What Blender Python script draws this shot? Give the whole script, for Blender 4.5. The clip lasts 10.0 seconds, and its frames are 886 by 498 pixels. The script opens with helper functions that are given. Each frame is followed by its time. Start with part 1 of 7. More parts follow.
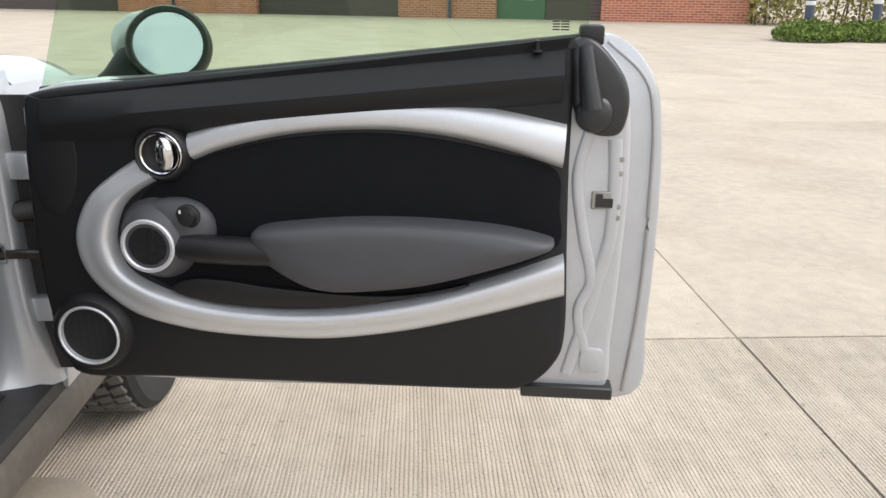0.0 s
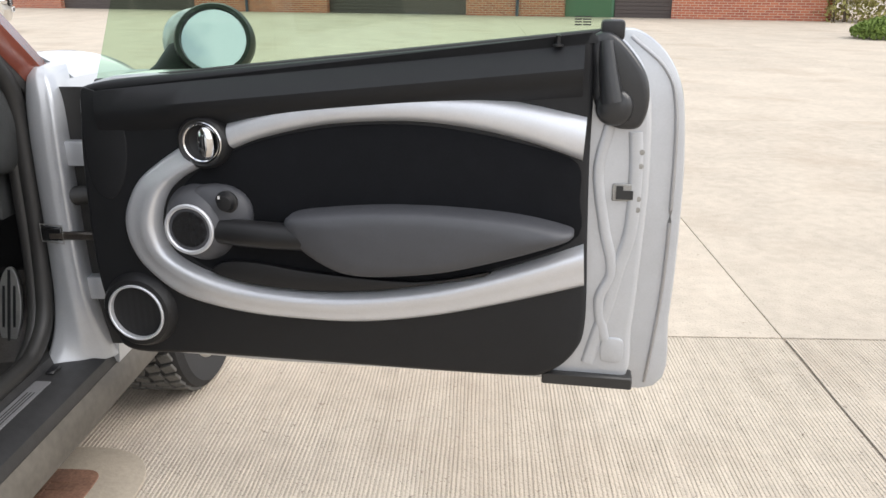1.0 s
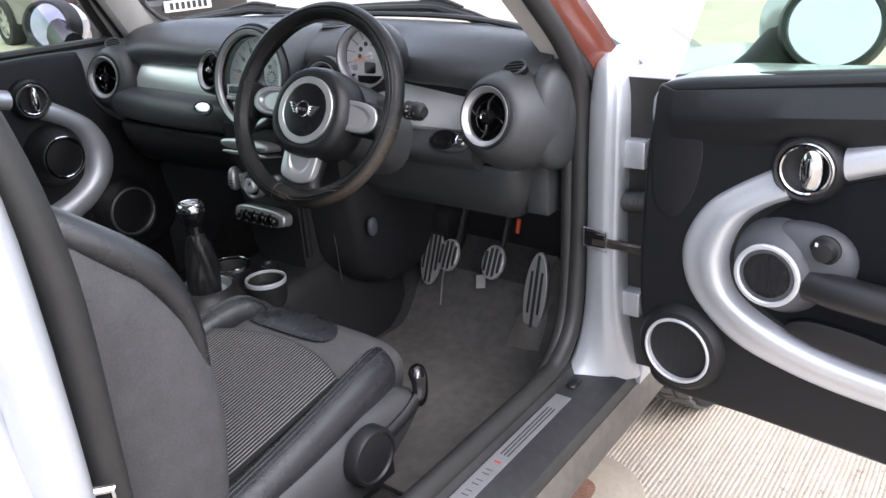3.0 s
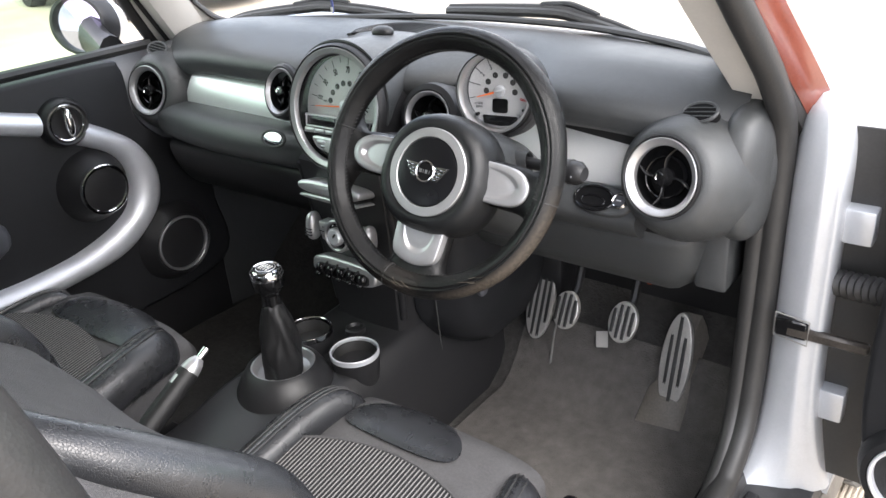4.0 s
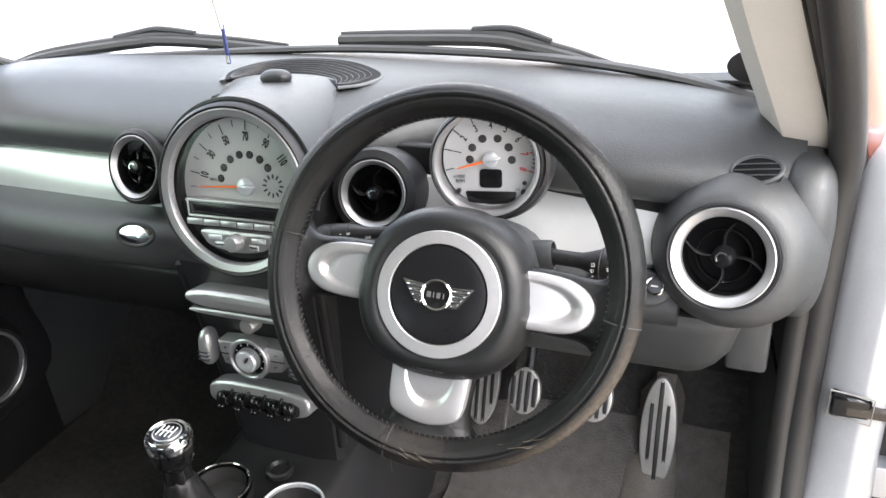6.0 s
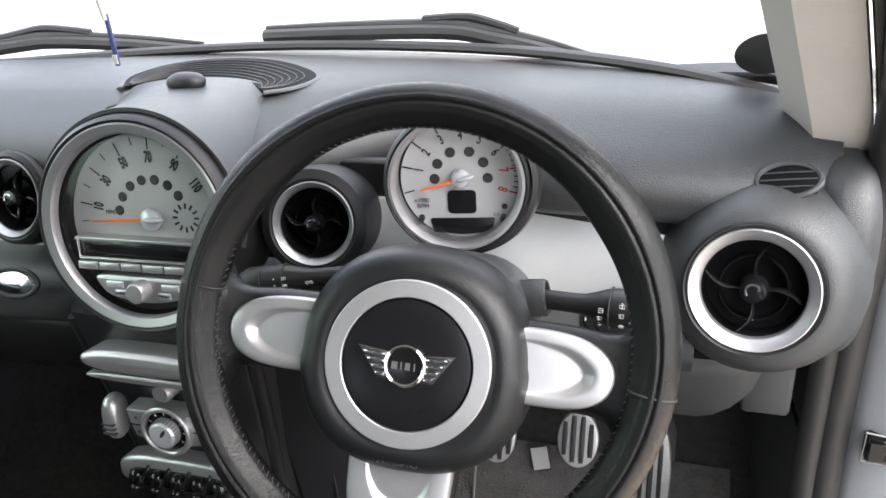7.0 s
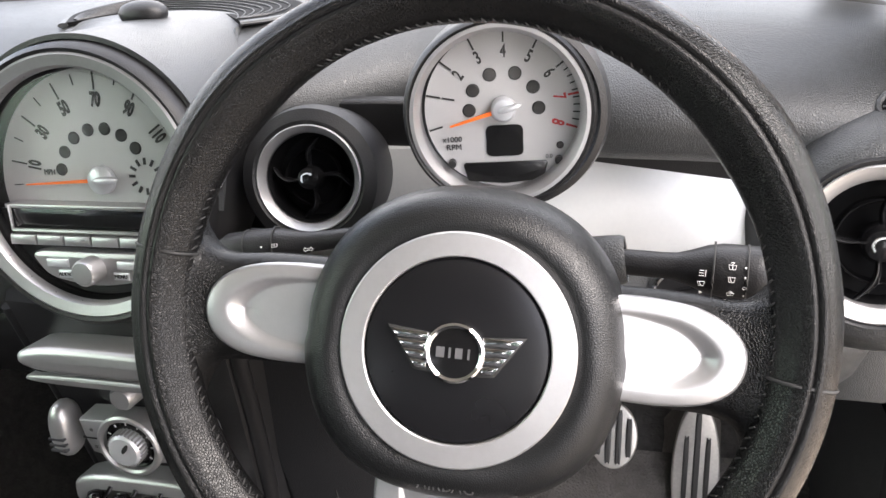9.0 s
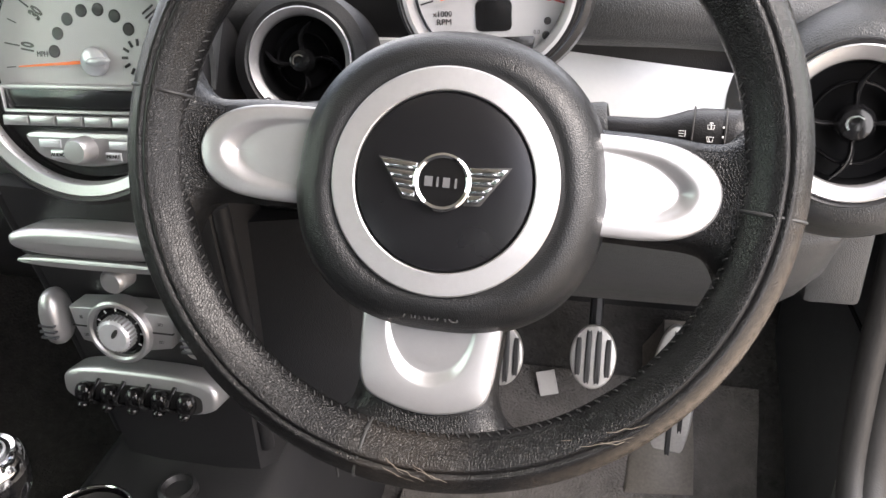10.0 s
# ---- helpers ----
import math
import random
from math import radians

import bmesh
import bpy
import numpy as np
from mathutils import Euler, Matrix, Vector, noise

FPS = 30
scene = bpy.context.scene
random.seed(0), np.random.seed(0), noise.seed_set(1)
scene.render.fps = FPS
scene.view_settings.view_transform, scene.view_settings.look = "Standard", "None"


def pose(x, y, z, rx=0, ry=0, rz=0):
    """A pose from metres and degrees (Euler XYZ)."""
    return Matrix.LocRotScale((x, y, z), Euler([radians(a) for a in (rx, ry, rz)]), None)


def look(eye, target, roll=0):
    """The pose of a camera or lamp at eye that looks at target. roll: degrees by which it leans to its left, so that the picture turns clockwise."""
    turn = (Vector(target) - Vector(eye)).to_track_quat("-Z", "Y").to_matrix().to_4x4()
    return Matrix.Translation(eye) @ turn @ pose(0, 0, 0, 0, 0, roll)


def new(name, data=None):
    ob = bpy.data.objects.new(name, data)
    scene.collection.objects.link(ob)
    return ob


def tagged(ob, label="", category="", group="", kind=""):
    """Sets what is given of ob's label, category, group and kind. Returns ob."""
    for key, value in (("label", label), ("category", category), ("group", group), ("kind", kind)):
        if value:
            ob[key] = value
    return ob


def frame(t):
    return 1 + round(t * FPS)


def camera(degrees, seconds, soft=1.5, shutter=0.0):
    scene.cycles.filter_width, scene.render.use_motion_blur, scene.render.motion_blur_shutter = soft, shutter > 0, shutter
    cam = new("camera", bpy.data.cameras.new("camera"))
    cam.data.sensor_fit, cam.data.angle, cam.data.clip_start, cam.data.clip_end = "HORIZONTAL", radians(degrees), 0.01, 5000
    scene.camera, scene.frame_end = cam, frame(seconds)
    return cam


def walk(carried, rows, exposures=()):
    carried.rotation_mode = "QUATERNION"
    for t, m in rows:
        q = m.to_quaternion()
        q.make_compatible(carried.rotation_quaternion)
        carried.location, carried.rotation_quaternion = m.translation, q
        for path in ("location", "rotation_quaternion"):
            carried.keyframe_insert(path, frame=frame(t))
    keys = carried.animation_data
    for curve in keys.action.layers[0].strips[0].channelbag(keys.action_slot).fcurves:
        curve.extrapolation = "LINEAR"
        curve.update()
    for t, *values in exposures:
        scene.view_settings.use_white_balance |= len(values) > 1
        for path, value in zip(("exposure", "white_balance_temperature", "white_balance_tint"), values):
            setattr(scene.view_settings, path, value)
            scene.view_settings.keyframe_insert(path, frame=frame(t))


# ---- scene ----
cam = camera(58.0, 10.0)
PATH = [
    (0, (1.587, 0.606, 1.174), (1.666, 2.501, 0.54), 0.3),
    (0.5, (1.644, 0.554, 1.175), (1.672, 2.448, 0.534), 0.4),
    (1, (1.662, 0.552, 1.172), (1.579, 2.446, 0.534), -0.1),
    (1.5, (1.651, 0.572, 1.186), (1.28, 2.431, 0.547), -1.2),
    (2, (1.582, 0.626, 1.211), (0.898, 2.382, 0.541), -2.8),
    (2.5, (1.464, 0.686, 1.237), (0.589, 2.33, 0.508), -3.6),
    (3, (1.39, 0.834, 1.243), (0.265, 2.303, 0.483), -3.6),
    (3.2, (1.367, 0.891, 1.254), (0.145, 2.278, 0.49), -3.8),
    (4.3, (0.847, 1.099, 1.328), (-0.224, 2.531, 0.433), -4.4),
    (4.5, (0.765, 1.155, 1.319), (-0.253, 2.617, 0.409), -4.5),
    (5, (0.644, 1.23, 1.316), (-0.264, 2.745, 0.378), -5.8),
    (5.5, (0.602, 1.22, 1.327), (-0.155, 2.821, 0.399), -5.1),
    (5.7, (0.603, 1.216, 1.328), (-0.12, 2.838, 0.407), -4.4),
    (6.8, (0.547, 1.301, 1.304), (-0.001, 2.996, 0.394), -4.2),
    (7, (0.517, 1.383, 1.277), (-0.015, 3.077, 0.357), -4.1),
    (7.5, (0.437, 1.574, 1.2), (-0.067, 3.273, 0.272), -3.6),
    (8, (0.426, 1.612, 1.18), (-0.052, 3.304, 0.226), -3.9),
    (8.5, (0.434, 1.556, 1.206), (-0.049, 3.245, 0.25), -4.8),
    (9, (0.434, 1.497, 1.181), (-0.04, 3.198, 0.243), -4.6),
    (9.5, (0.436, 1.467, 1.152), (-0.011, 3.167, 0.198), -3.8),
    (10, (0.44, 1.447, 1.121), (0.007, 3.135, 0.139), -3.0),
]
EXPOSURES = [(0.0, 0.15, 6500, 10), (2.0, 0.49, 6250, 13), (2.5, 0.70, 6000, 16), (3.2, 1.12, 6100, 15), (4.3, 1.9, 6450, 12), (5.0, 2.2, 6500, 12), (5.7, 2.2, 6500, 12), (7.0, 1.85, 6400, 12), (8.0, 1.97, 6550, 13), (9.0, 2.1, 6700, 15), (10.0, 2.27, 6750, 16)]
walk(cam, [(t, look(eye, target, roll)) for t, eye, target, roll in PATH], EXPOSURES)

# ---- light: bright overcast sky with a broad, weak sun ----
world = bpy.data.worlds.new("sky")
scene.world = world
world.use_nodes = True
wn, wl = world.node_tree.nodes, world.node_tree.links
sky = wn.new("ShaderNodeTexSky")
sky.sky_type, sky.sun_disc = "NISHITA", False
sky.sun_elevation, sky.sun_rotation = radians(47), radians(106)
sky.air_density, sky.dust_density, sky.ozone_density = 1.0, 3.0, 0.6
cloud_co = wn.new("ShaderNodeTexCoord")
cloud = wn.new("ShaderNodeTexNoise")
cloud.inputs["Scale"].default_value, cloud.inputs["Detail"].default_value = 2.6, 5.0
cloud.inputs["Roughness"].default_value = 0.55
wl.new(cloud_co.outputs["Generated"], cloud.inputs["Vector"])
cramp = wn.new("ShaderNodeValToRGB")
cramp.color_ramp.elements[0].position, cramp.color_ramp.elements[1].position = 0.38, 0.58
wl.new(cloud.outputs["Fac"], cramp.inputs["Fac"])
cmix = wn.new("ShaderNodeMix")
cmix.data_type = "RGBA"
cmix.inputs["B"].default_value = (9.5, 9.6, 9.8, 1)
wl.new(cramp.outputs["Color"], cmix.inputs["Factor"])
wl.new(sky.outputs["Color"], cmix.inputs["A"])
wl.new(cmix.outputs["Result"], wn["Background"].inputs["Color"])
wn["Background"].inputs["Strength"].default_value = 0.185
sun = new("sun", bpy.data.lights.new("sun", "SUN"))
sun.data.energy, sun.data.angle, sun.data.color = 1.55, radians(38), (1.0, 0.97, 0.92)
sun.matrix_world = look((17, -5, 19), (0, 0, 0), 0)

# ---- materials ----
def mat(name, col, rough=0.5, metal=0.0, var=0.1, scale=30.0, bump=0.1, bscale=400.0, depth=0.0004, coat=0.0, spec=0.5, rvar=0.1, random_tone=0.0):
    """A principled material with colour variation at two scales, uneven gloss and fine relief."""
    m = bpy.data.materials.new(name)
    m.use_nodes = True
    nt = m.node_tree
    n, l = nt.nodes, nt.links
    b = n["Principled BSDF"]
    b.inputs["Metallic"].default_value = metal
    b.inputs["Specular IOR Level"].default_value = spec
    b.inputs["Coat Weight"].default_value = coat
    b.inputs["Coat Roughness"].default_value = 0.06
    tc = n.new("ShaderNodeTexCoord")
    big, fine = n.new("ShaderNodeTexNoise"), n.new("ShaderNodeTexNoise")
    for t, s in ((big, scale), (fine, scale * 9)):
        t.inputs["Scale"].default_value, t.inputs["Detail"].default_value = s, 4
        l.new(tc.outputs["Object"], t.inputs["Vector"])
    add = n.new("ShaderNodeMath")
    add.operation = "ADD"
    l.new(big.outputs["Fac"], add.inputs[0])
    l.new(fine.outputs["Fac"], add.inputs[1])
    last = add
    if random_tone:
        info = n.new("ShaderNodeObjectInfo")
        mul = n.new("ShaderNodeMath")
        mul.operation, mul.inputs[1].default_value = "MULTIPLY_ADD", random_tone
        l.new(info.outputs["Random"], mul.inputs[0])
        l.new(add.outputs[0], mul.inputs[2])
        last = mul
    r = n.new("ShaderNodeMapRange")
    r.inputs["From Min"].default_value, r.inputs["From Max"].default_value = 0.6, 1.4 + random_tone
    l.new(last.outputs[0], r.inputs["Value"])
    mix = n.new("ShaderNodeMix")
    mix.data_type = "RGBA"
    mix.inputs["A"].default_value = (*[c * (1 - var) for c in col], 1)
    mix.inputs["B"].default_value = (*[min(1, c * (1 + var)) for c in col], 1)
    l.new(r.outputs[0], mix.inputs["Factor"])
    l.new(mix.outputs["Result"], b.inputs["Base Color"])
    rr = n.new("ShaderNodeMapRange")
    rr.inputs["To Min"].default_value, rr.inputs["To Max"].default_value = rough * (1 - rvar), min(1, rough * (1 + rvar))
    l.new(big.outputs["Fac"], rr.inputs["Value"])
    l.new(rr.outputs[0], b.inputs["Roughness"])
    if bump:
        grain = n.new("ShaderNodeTexVoronoi" if bscale > 250 else "ShaderNodeTexNoise")
        grain.inputs["Scale"].default_value = bscale
        l.new(tc.outputs["Object"], grain.inputs["Vector"])
        bp = n.new("ShaderNodeBump")
        bp.inputs["Strength"].default_value, bp.inputs["Distance"].default_value = bump, depth
        l.new(grain.outputs["Distance" if bscale > 250 else "Fac"], bp.inputs["Height"])
        l.new(bp.outputs[0], b.inputs["Normal"])
    return m


def glass_mat(name, col, rough=0.0, base=0.028):
    m = bpy.data.materials.new(name)
    m.use_nodes = True
    n, l = m.node_tree.nodes, m.node_tree.links
    n.remove(n["Principled BSDF"])
    tr, gl, mx = n.new("ShaderNodeBsdfTransparent"), n.new("ShaderNodeBsdfGlossy"), n.new("ShaderNodeMixShader")
    lw, po, ma = n.new("ShaderNodeLayerWeight"), n.new("ShaderNodeMath"), n.new("ShaderNodeMath")
    po.operation, po.inputs[1].default_value = "POWER", 5.0
    ma.operation, ma.inputs[1].default_value, ma.inputs[2].default_value = "MULTIPLY_ADD", 0.6, base
    l.new(lw.outputs["Facing"], po.inputs[0])
    l.new(po.outputs[0], ma.inputs[0])
    tr.inputs["Color"].default_value = (*col, 1)
    gl.inputs["Roughness"].default_value = rough
    l.new(ma.outputs[0], mx.inputs[0])
    l.new(tr.outputs[0], mx.inputs[1])
    l.new(gl.outputs[0], mx.inputs[2])
    l.new(mx.outputs[0], n["Material Output"].inputs["Surface"])
    return m


def grain_mat(name, col, rough, scale, strength, depth, var=0.2, spec=0.5, crease=0.28):
    """Grained hide or moulded skin: small cells parted by fine creases."""
    m = mat(name, col, rough, bump=0, var=var, spec=spec, rvar=0.18)
    n, l = m.node_tree.nodes, m.node_tree.links
    tc, warp, add = n.new("ShaderNodeTexCoord"), n.new("ShaderNodeTexNoise"), n.new("ShaderNodeMixRGB")
    warp.inputs["Scale"].default_value = scale * 0.6
    add.blend_type, add.inputs["Fac"].default_value = "ADD", 0.55 / scale
    l.new(tc.outputs["Object"], warp.inputs["Vector"])
    l.new(tc.outputs["Object"], add.inputs[1])
    l.new(warp.outputs["Color"], add.inputs[2])
    cell = n.new("ShaderNodeTexVoronoi")
    cell.feature = "DISTANCE_TO_EDGE"
    cell.inputs["Scale"].default_value = scale
    l.new(add.outputs[0], cell.inputs["Vector"])
    ramp = n.new("ShaderNodeMapRange")
    ramp.interpolation_type = "SMOOTHSTEP"
    ramp.inputs["From Min"].default_value, ramp.inputs["From Max"].default_value = 0.0, crease
    l.new(cell.outputs["Distance"], ramp.inputs["Value"])
    bp = n.new("ShaderNodeBump")
    bp.inputs["Strength"].default_value, bp.inputs["Distance"].default_value = strength, depth
    l.new(ramp.outputs[0], bp.inputs["Height"])
    l.new(bp.outputs[0], n["Principled BSDF"].inputs["Normal"])
    return m


DASH = grain_mat("soft_dash_plastic", (0.042, 0.0442, 0.0455), 0.40, 520, 0.42, 0.0005, 0.14)
HUBSKIN = grain_mat("airbag_skin", (0.0085, 0.0090, 0.0096), 0.34, 820, 0.35, 0.0003, 0.12, 0.36)
SEATPLASTIC = mat("seat_side_plastic", (0.044, 0.0445, 0.046), 0.45, bump=0.4, bscale=700, var=0.1)
RINGSILVER = mat("satin_metal_ring", (0.53, 0.53, 0.54), 0.4, 0.85, bump=0.05, bscale=700, var=0.05)
PLATE = mat("dull_tread_metal", (0.27, 0.27, 0.28), 0.5, 0.5, bump=0.2, bscale=300, var=0.15)
SILLBLACK = mat("dusty_sill_plastic", (0.026, 0.026, 0.027), 0.5, bump=0.3, bscale=300, var=0.35, scale=6)
# Black gloss pillar with the brick reflection put into its base colour.
BRICKREFLECT = mat("brick_reflection_gloss", (0.13, 0.035, 0.022), 0.2, bump=0, coat=0.4, var=0.15)
BLACK = mat("black_plastic", (0.013, 0.013, 0.014), 0.42, spec=0.4, bump=0.4, bscale=900, var=0.15)
PANEL = mat("door_vinyl", (0.0125, 0.013, 0.0145), 0.5, bump=0.5, bscale=800, var=0.15, spec=0.3)
CLOTH = mat("door_cloth", (0.009, 0.0095, 0.0112), 0.85, bump=0.6, bscale=1200, var=0.2, spec=0.1)
GREY = mat("grey_vinyl", (0.058, 0.060, 0.068), 0.5, bump=0.5, bscale=900, var=0.08)
GLOSS = mat("gloss_black", (0.006, 0.006, 0.0065), 0.14, bump=0, coat=0.2, spec=0.35)
SILVER = mat("satin_silver", (0.665, 0.68, 0.715), 0.40, 0.55, bump=0.05, bscale=700, var=0.04)
SPOKE = mat("silver_plastic", (0.46, 0.46, 0.47), 0.36, 0.75, bump=0.05, bscale=700, var=0.03)
FACIA = mat("silver_facia", (0.68, 0.69, 0.69), 0.32, 0.5, bump=0.05, bscale=700, var=0.03)
DARKRING = mat("dull_silver_ring", (0.42, 0.42, 0.43), 0.36, 0.8, bump=0.05, bscale=700, var=0.05)
CHROME = mat("chrome", (0.72, 0.72, 0.73), 0.09, 1.0, bump=0, var=0.03)
# Outer sill colour: mottled grey-brown, darker than the body paint.
BROWNSILL = mat("grey_brown_sill", (0.11, 0.10, 0.086), 0.55, 0.15, bump=0.2, bscale=200, var=0.3, scale=5)
PAINT = mat("silver_paint", (0.46, 0.475, 0.50), 0.3, 0.3, bump=0.08, bscale=2500, depth=0.0001, coat=0.7, var=0.05)
RUBBER = mat("rubber_seal", (0.022, 0.0215, 0.021), 0.5, bump=0.3, bscale=500, var=0.2)
TYRE = mat("tyre_rubber", (0.025, 0.025, 0.026), 0.8, bump=0.4, bscale=200, var=0.3)
LEATHER = grain_mat("wheel_leather", (0.0052, 0.0052, 0.0054), 0.25, 720, 0.5, 0.0003, 0.25, 0.27, 0.18)


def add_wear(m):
    """Mixes a tan tone into the hide where masked: rubbed leather plus warm side light."""
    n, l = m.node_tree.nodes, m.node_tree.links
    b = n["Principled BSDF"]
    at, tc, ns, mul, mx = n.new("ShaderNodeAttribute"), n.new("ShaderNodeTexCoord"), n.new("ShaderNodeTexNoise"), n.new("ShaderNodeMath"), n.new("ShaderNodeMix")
    at.attribute_name = "wear_and_light"
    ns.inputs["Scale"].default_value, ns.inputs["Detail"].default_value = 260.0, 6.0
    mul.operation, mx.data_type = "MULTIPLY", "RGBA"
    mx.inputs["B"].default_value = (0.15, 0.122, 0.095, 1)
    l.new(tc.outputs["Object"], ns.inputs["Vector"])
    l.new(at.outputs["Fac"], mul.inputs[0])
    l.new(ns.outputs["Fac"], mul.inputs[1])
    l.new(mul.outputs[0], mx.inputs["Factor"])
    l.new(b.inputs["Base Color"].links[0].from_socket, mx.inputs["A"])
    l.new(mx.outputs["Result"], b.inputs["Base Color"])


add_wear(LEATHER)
SEATLEATHER = grain_mat("seat_leather", (0.019, 0.0198, 0.022), 0.28, 420, 0.4, 0.0003, 0.2, 0.6, 0.12)
def mesh_cloth():
    """Fine woven grille: dark threads round darker holes."""
    m = mat("speaker_mesh", (0.014, 0.014, 0.015), 0.6, bump=0, spec=0.3)
    n, l = m.node_tree.nodes, m.node_tree.links
    tc, vo, bp = n.new("ShaderNodeTexCoord"), n.new("ShaderNodeTexVoronoi"), n.new("ShaderNodeBump")
    vo.inputs["Scale"].default_value, vo.inputs["Randomness"].default_value = 520.0, 0.0
    bp.inputs["Strength"].default_value, bp.inputs["Distance"].default_value = 1.0, 0.0012
    l.new(tc.outputs["Object"], vo.inputs["Vector"])
    l.new(vo.outputs["Distance"], bp.inputs["Height"])
    l.new(bp.outputs[0], n["Principled BSDF"].inputs["Normal"])
    return m


SPEAKERCLOTH = mesh_cloth()
GAITER = grain_mat("gaiter_leather", (0.010, 0.010, 0.0105), 0.45, 500, 0.4, 0.0003, 0.2, 0.35)
# Darker twin of BLACK: the shade inside recesses is put into its colour.
VOID = mat("recess_shade_black", (0.005, 0.005, 0.0055), 0.7, bump=0, spec=0.12)
PEDALBASE = mat("scuffed_grey_plastic", (0.11, 0.098, 0.085), 0.6, bump=0.3, bscale=200, var=0.3)
HEADLINER = mat("grey_headliner", (0.42, 0.41, 0.39), 0.9, bump=0.3, bscale=900, var=0.06)
FLOORMAT = mat("dusty_floor_mat", (0.082, 0.077, 0.072), 0.95, bump=0.8, bscale=300, depth=0.002, var=0.3, scale=5, spec=0.1)
THREAD = mat("grey_thread", (0.032, 0.032, 0.032), 0.6, bump=0, var=0.2)
GREYPRINT = mat("grey_print", (0.16, 0.16, 0.165), 0.4, 0.6, bump=0, var=0.05)
SCUFF = mat("worn_hide", (0.11, 0.09, 0.07), 0.7, bump=0.2, bscale=300, var=0.3)
TREAD = mat("dusty_tread", (0.13, 0.125, 0.115), 0.9, bump=0.4, bscale=200, var=0.3)
CARPET = mat("carpet", (0.038, 0.0365, 0.035), 0.95, bump=1.0, bscale=220, depth=0.003, var=0.35, scale=9, spec=0.1)
FABRIC = mat("seat_cloth", (0.075, 0.0735, 0.075), 0.9, bump=0.8, bscale=700, depth=0.0008, var=0.2, spec=0.15)
TRIM = mat("pillar_trim", (0.46, 0.44, 0.41), 0.75, bump=0.3, bscale=900, var=0.04)
ALU = mat("brushed_aluminium", (0.48, 0.465, 0.44), 0.36, 0.55, bump=0.3, bscale=150, var=0.15)
DIAL = mat("silver_dial", (0.47, 0.47, 0.475), 0.45, 0.15, bump=0, var=0.05)
DIALBLACK = mat("dial_print", (0.02, 0.02, 0.02), 0.6, bump=0, var=0.1)
DIALRED = mat("dial_red", (0.45, 0.03, 0.03), 0.6, bump=0, var=0.1)
SLEEVE = mat("red_orange_sleeve", (0.6, 0.09, 0.03), 0.5, bump=0, var=0.1)
NEEDLE = mat("needle_orange", (0.95, 0.18, 0.02), 0.45, bump=0, var=0.05)
PRINT = mat("white_print", (0.7, 0.7, 0.7), 0.6, bump=0, var=0.05)
GREASE = mat("greasy_steel", (0.06, 0.052, 0.045), 0.35, 0.4, bump=0.5, bscale=150, depth=0.001, var=0.5, scale=40)
STEEL = mat("zinc_steel", (0.33, 0.325, 0.31), 0.5, 0.6, bump=0.3, bscale=120, var=0.25)
LENS = glass_mat("dial_lens", (0.97, 0.97, 0.97), 0.16, 0.035)
GLASS = glass_mat("window_glass", (0.80, 0.90, 0.80))
# Tint of the unseen rear panes is added to dim light from behind.
DARKGLASS = glass_mat("light_cutting_glass", (0.22, 0.25, 0.23))
CLEAR = glass_mat("windscreen_glass", (0.965, 0.97, 0.965))
MIRROR = mat("mirror_glass", (0.62, 0.55, 0.76), 0.01, 1.0, bump=0, var=0.01)
def concrete_mat():
    m = mat("brushed_concrete", (0.49, 0.43, 0.35), 0.9, bump=0.8, bscale=110, depth=0.004, var=0.2, scale=1.6, spec=0.25, random_tone=0.25)
    n, l = m.node_tree.nodes, m.node_tree.links
    b = n["Principled BSDF"]
    base = b.inputs["Base Color"].links[0].from_socket
    tc = n.new("ShaderNodeTexCoord")
    last = base
    # dark aggregate specks, then broad cloudy stains
    for scale, lo, hi, tone, detail in ((170.0, 0.66, 0.74, (0.15, 0.12, 0.10, 1), 1.0), (46.0, 0.69, 0.76, (0.20, 0.16, 0.13, 1), 3.0), (1.1, 0.52, 0.80, (0.36, 0.29, 0.22, 1), 6.0)):
        t, r, x = n.new("ShaderNodeTexNoise"), n.new("ShaderNodeMapRange"), n.new("ShaderNodeMix")
        t.inputs["Scale"].default_value, t.inputs["Detail"].default_value = scale, detail
        r.inputs["From Min"].default_value, r.inputs["From Max"].default_value, r.inputs["To Max"].default_value = lo, hi, 0.75
        x.data_type = "RGBA"
        x.inputs["B"].default_value = tone
        l.new(tc.outputs["Object"], t.inputs["Vector"])
        l.new(t.outputs["Fac"], r.inputs["Value"])
        l.new(r.outputs[0], x.inputs["Factor"])
        l.new(last, x.inputs["A"])
        last = x.outputs["Result"]
    l.new(last, b.inputs["Base Color"])
    return m


CONCRETE = concrete_mat()
FILL = mat("joint_fill", (0.36, 0.30, 0.235), 0.95, bump=0.5, bscale=60, depth=0.004, var=0.3)
RUST = mat("rusty_iron", (0.24, 0.13, 0.085), 0.85, 0.2, bump=0.8, bscale=90, depth=0.002, var=0.45, scale=14)
GREENPAINT = mat("green_paint", (0.05, 0.13, 0.07), 0.5, bump=0.1, bscale=90, var=0.12)
SHUTTER = mat("brown_shutter", (0.07, 0.055, 0.05), 0.5, bump=0.1, bscale=60, var=0.15)
BOLLARD = mat("blue_grey_paint", (0.045, 0.06, 0.09), 0.5, bump=0.1, bscale=90, var=0.1)
LEAF = mat("hedge_leaf", (0.30, 0.28, 0.10), 0.7, bump=0, var=0.4, scale=3, spec=0.2)
LEAFY = mat("shrub_leaf", (0.15, 0.21, 0.05), 0.7, bump=0, var=0.4, scale=3, spec=0.2)
TWIG = mat("twig_bark", (0.13, 0.10, 0.07), 0.9, bump=0.3, bscale=60, var=0.3)


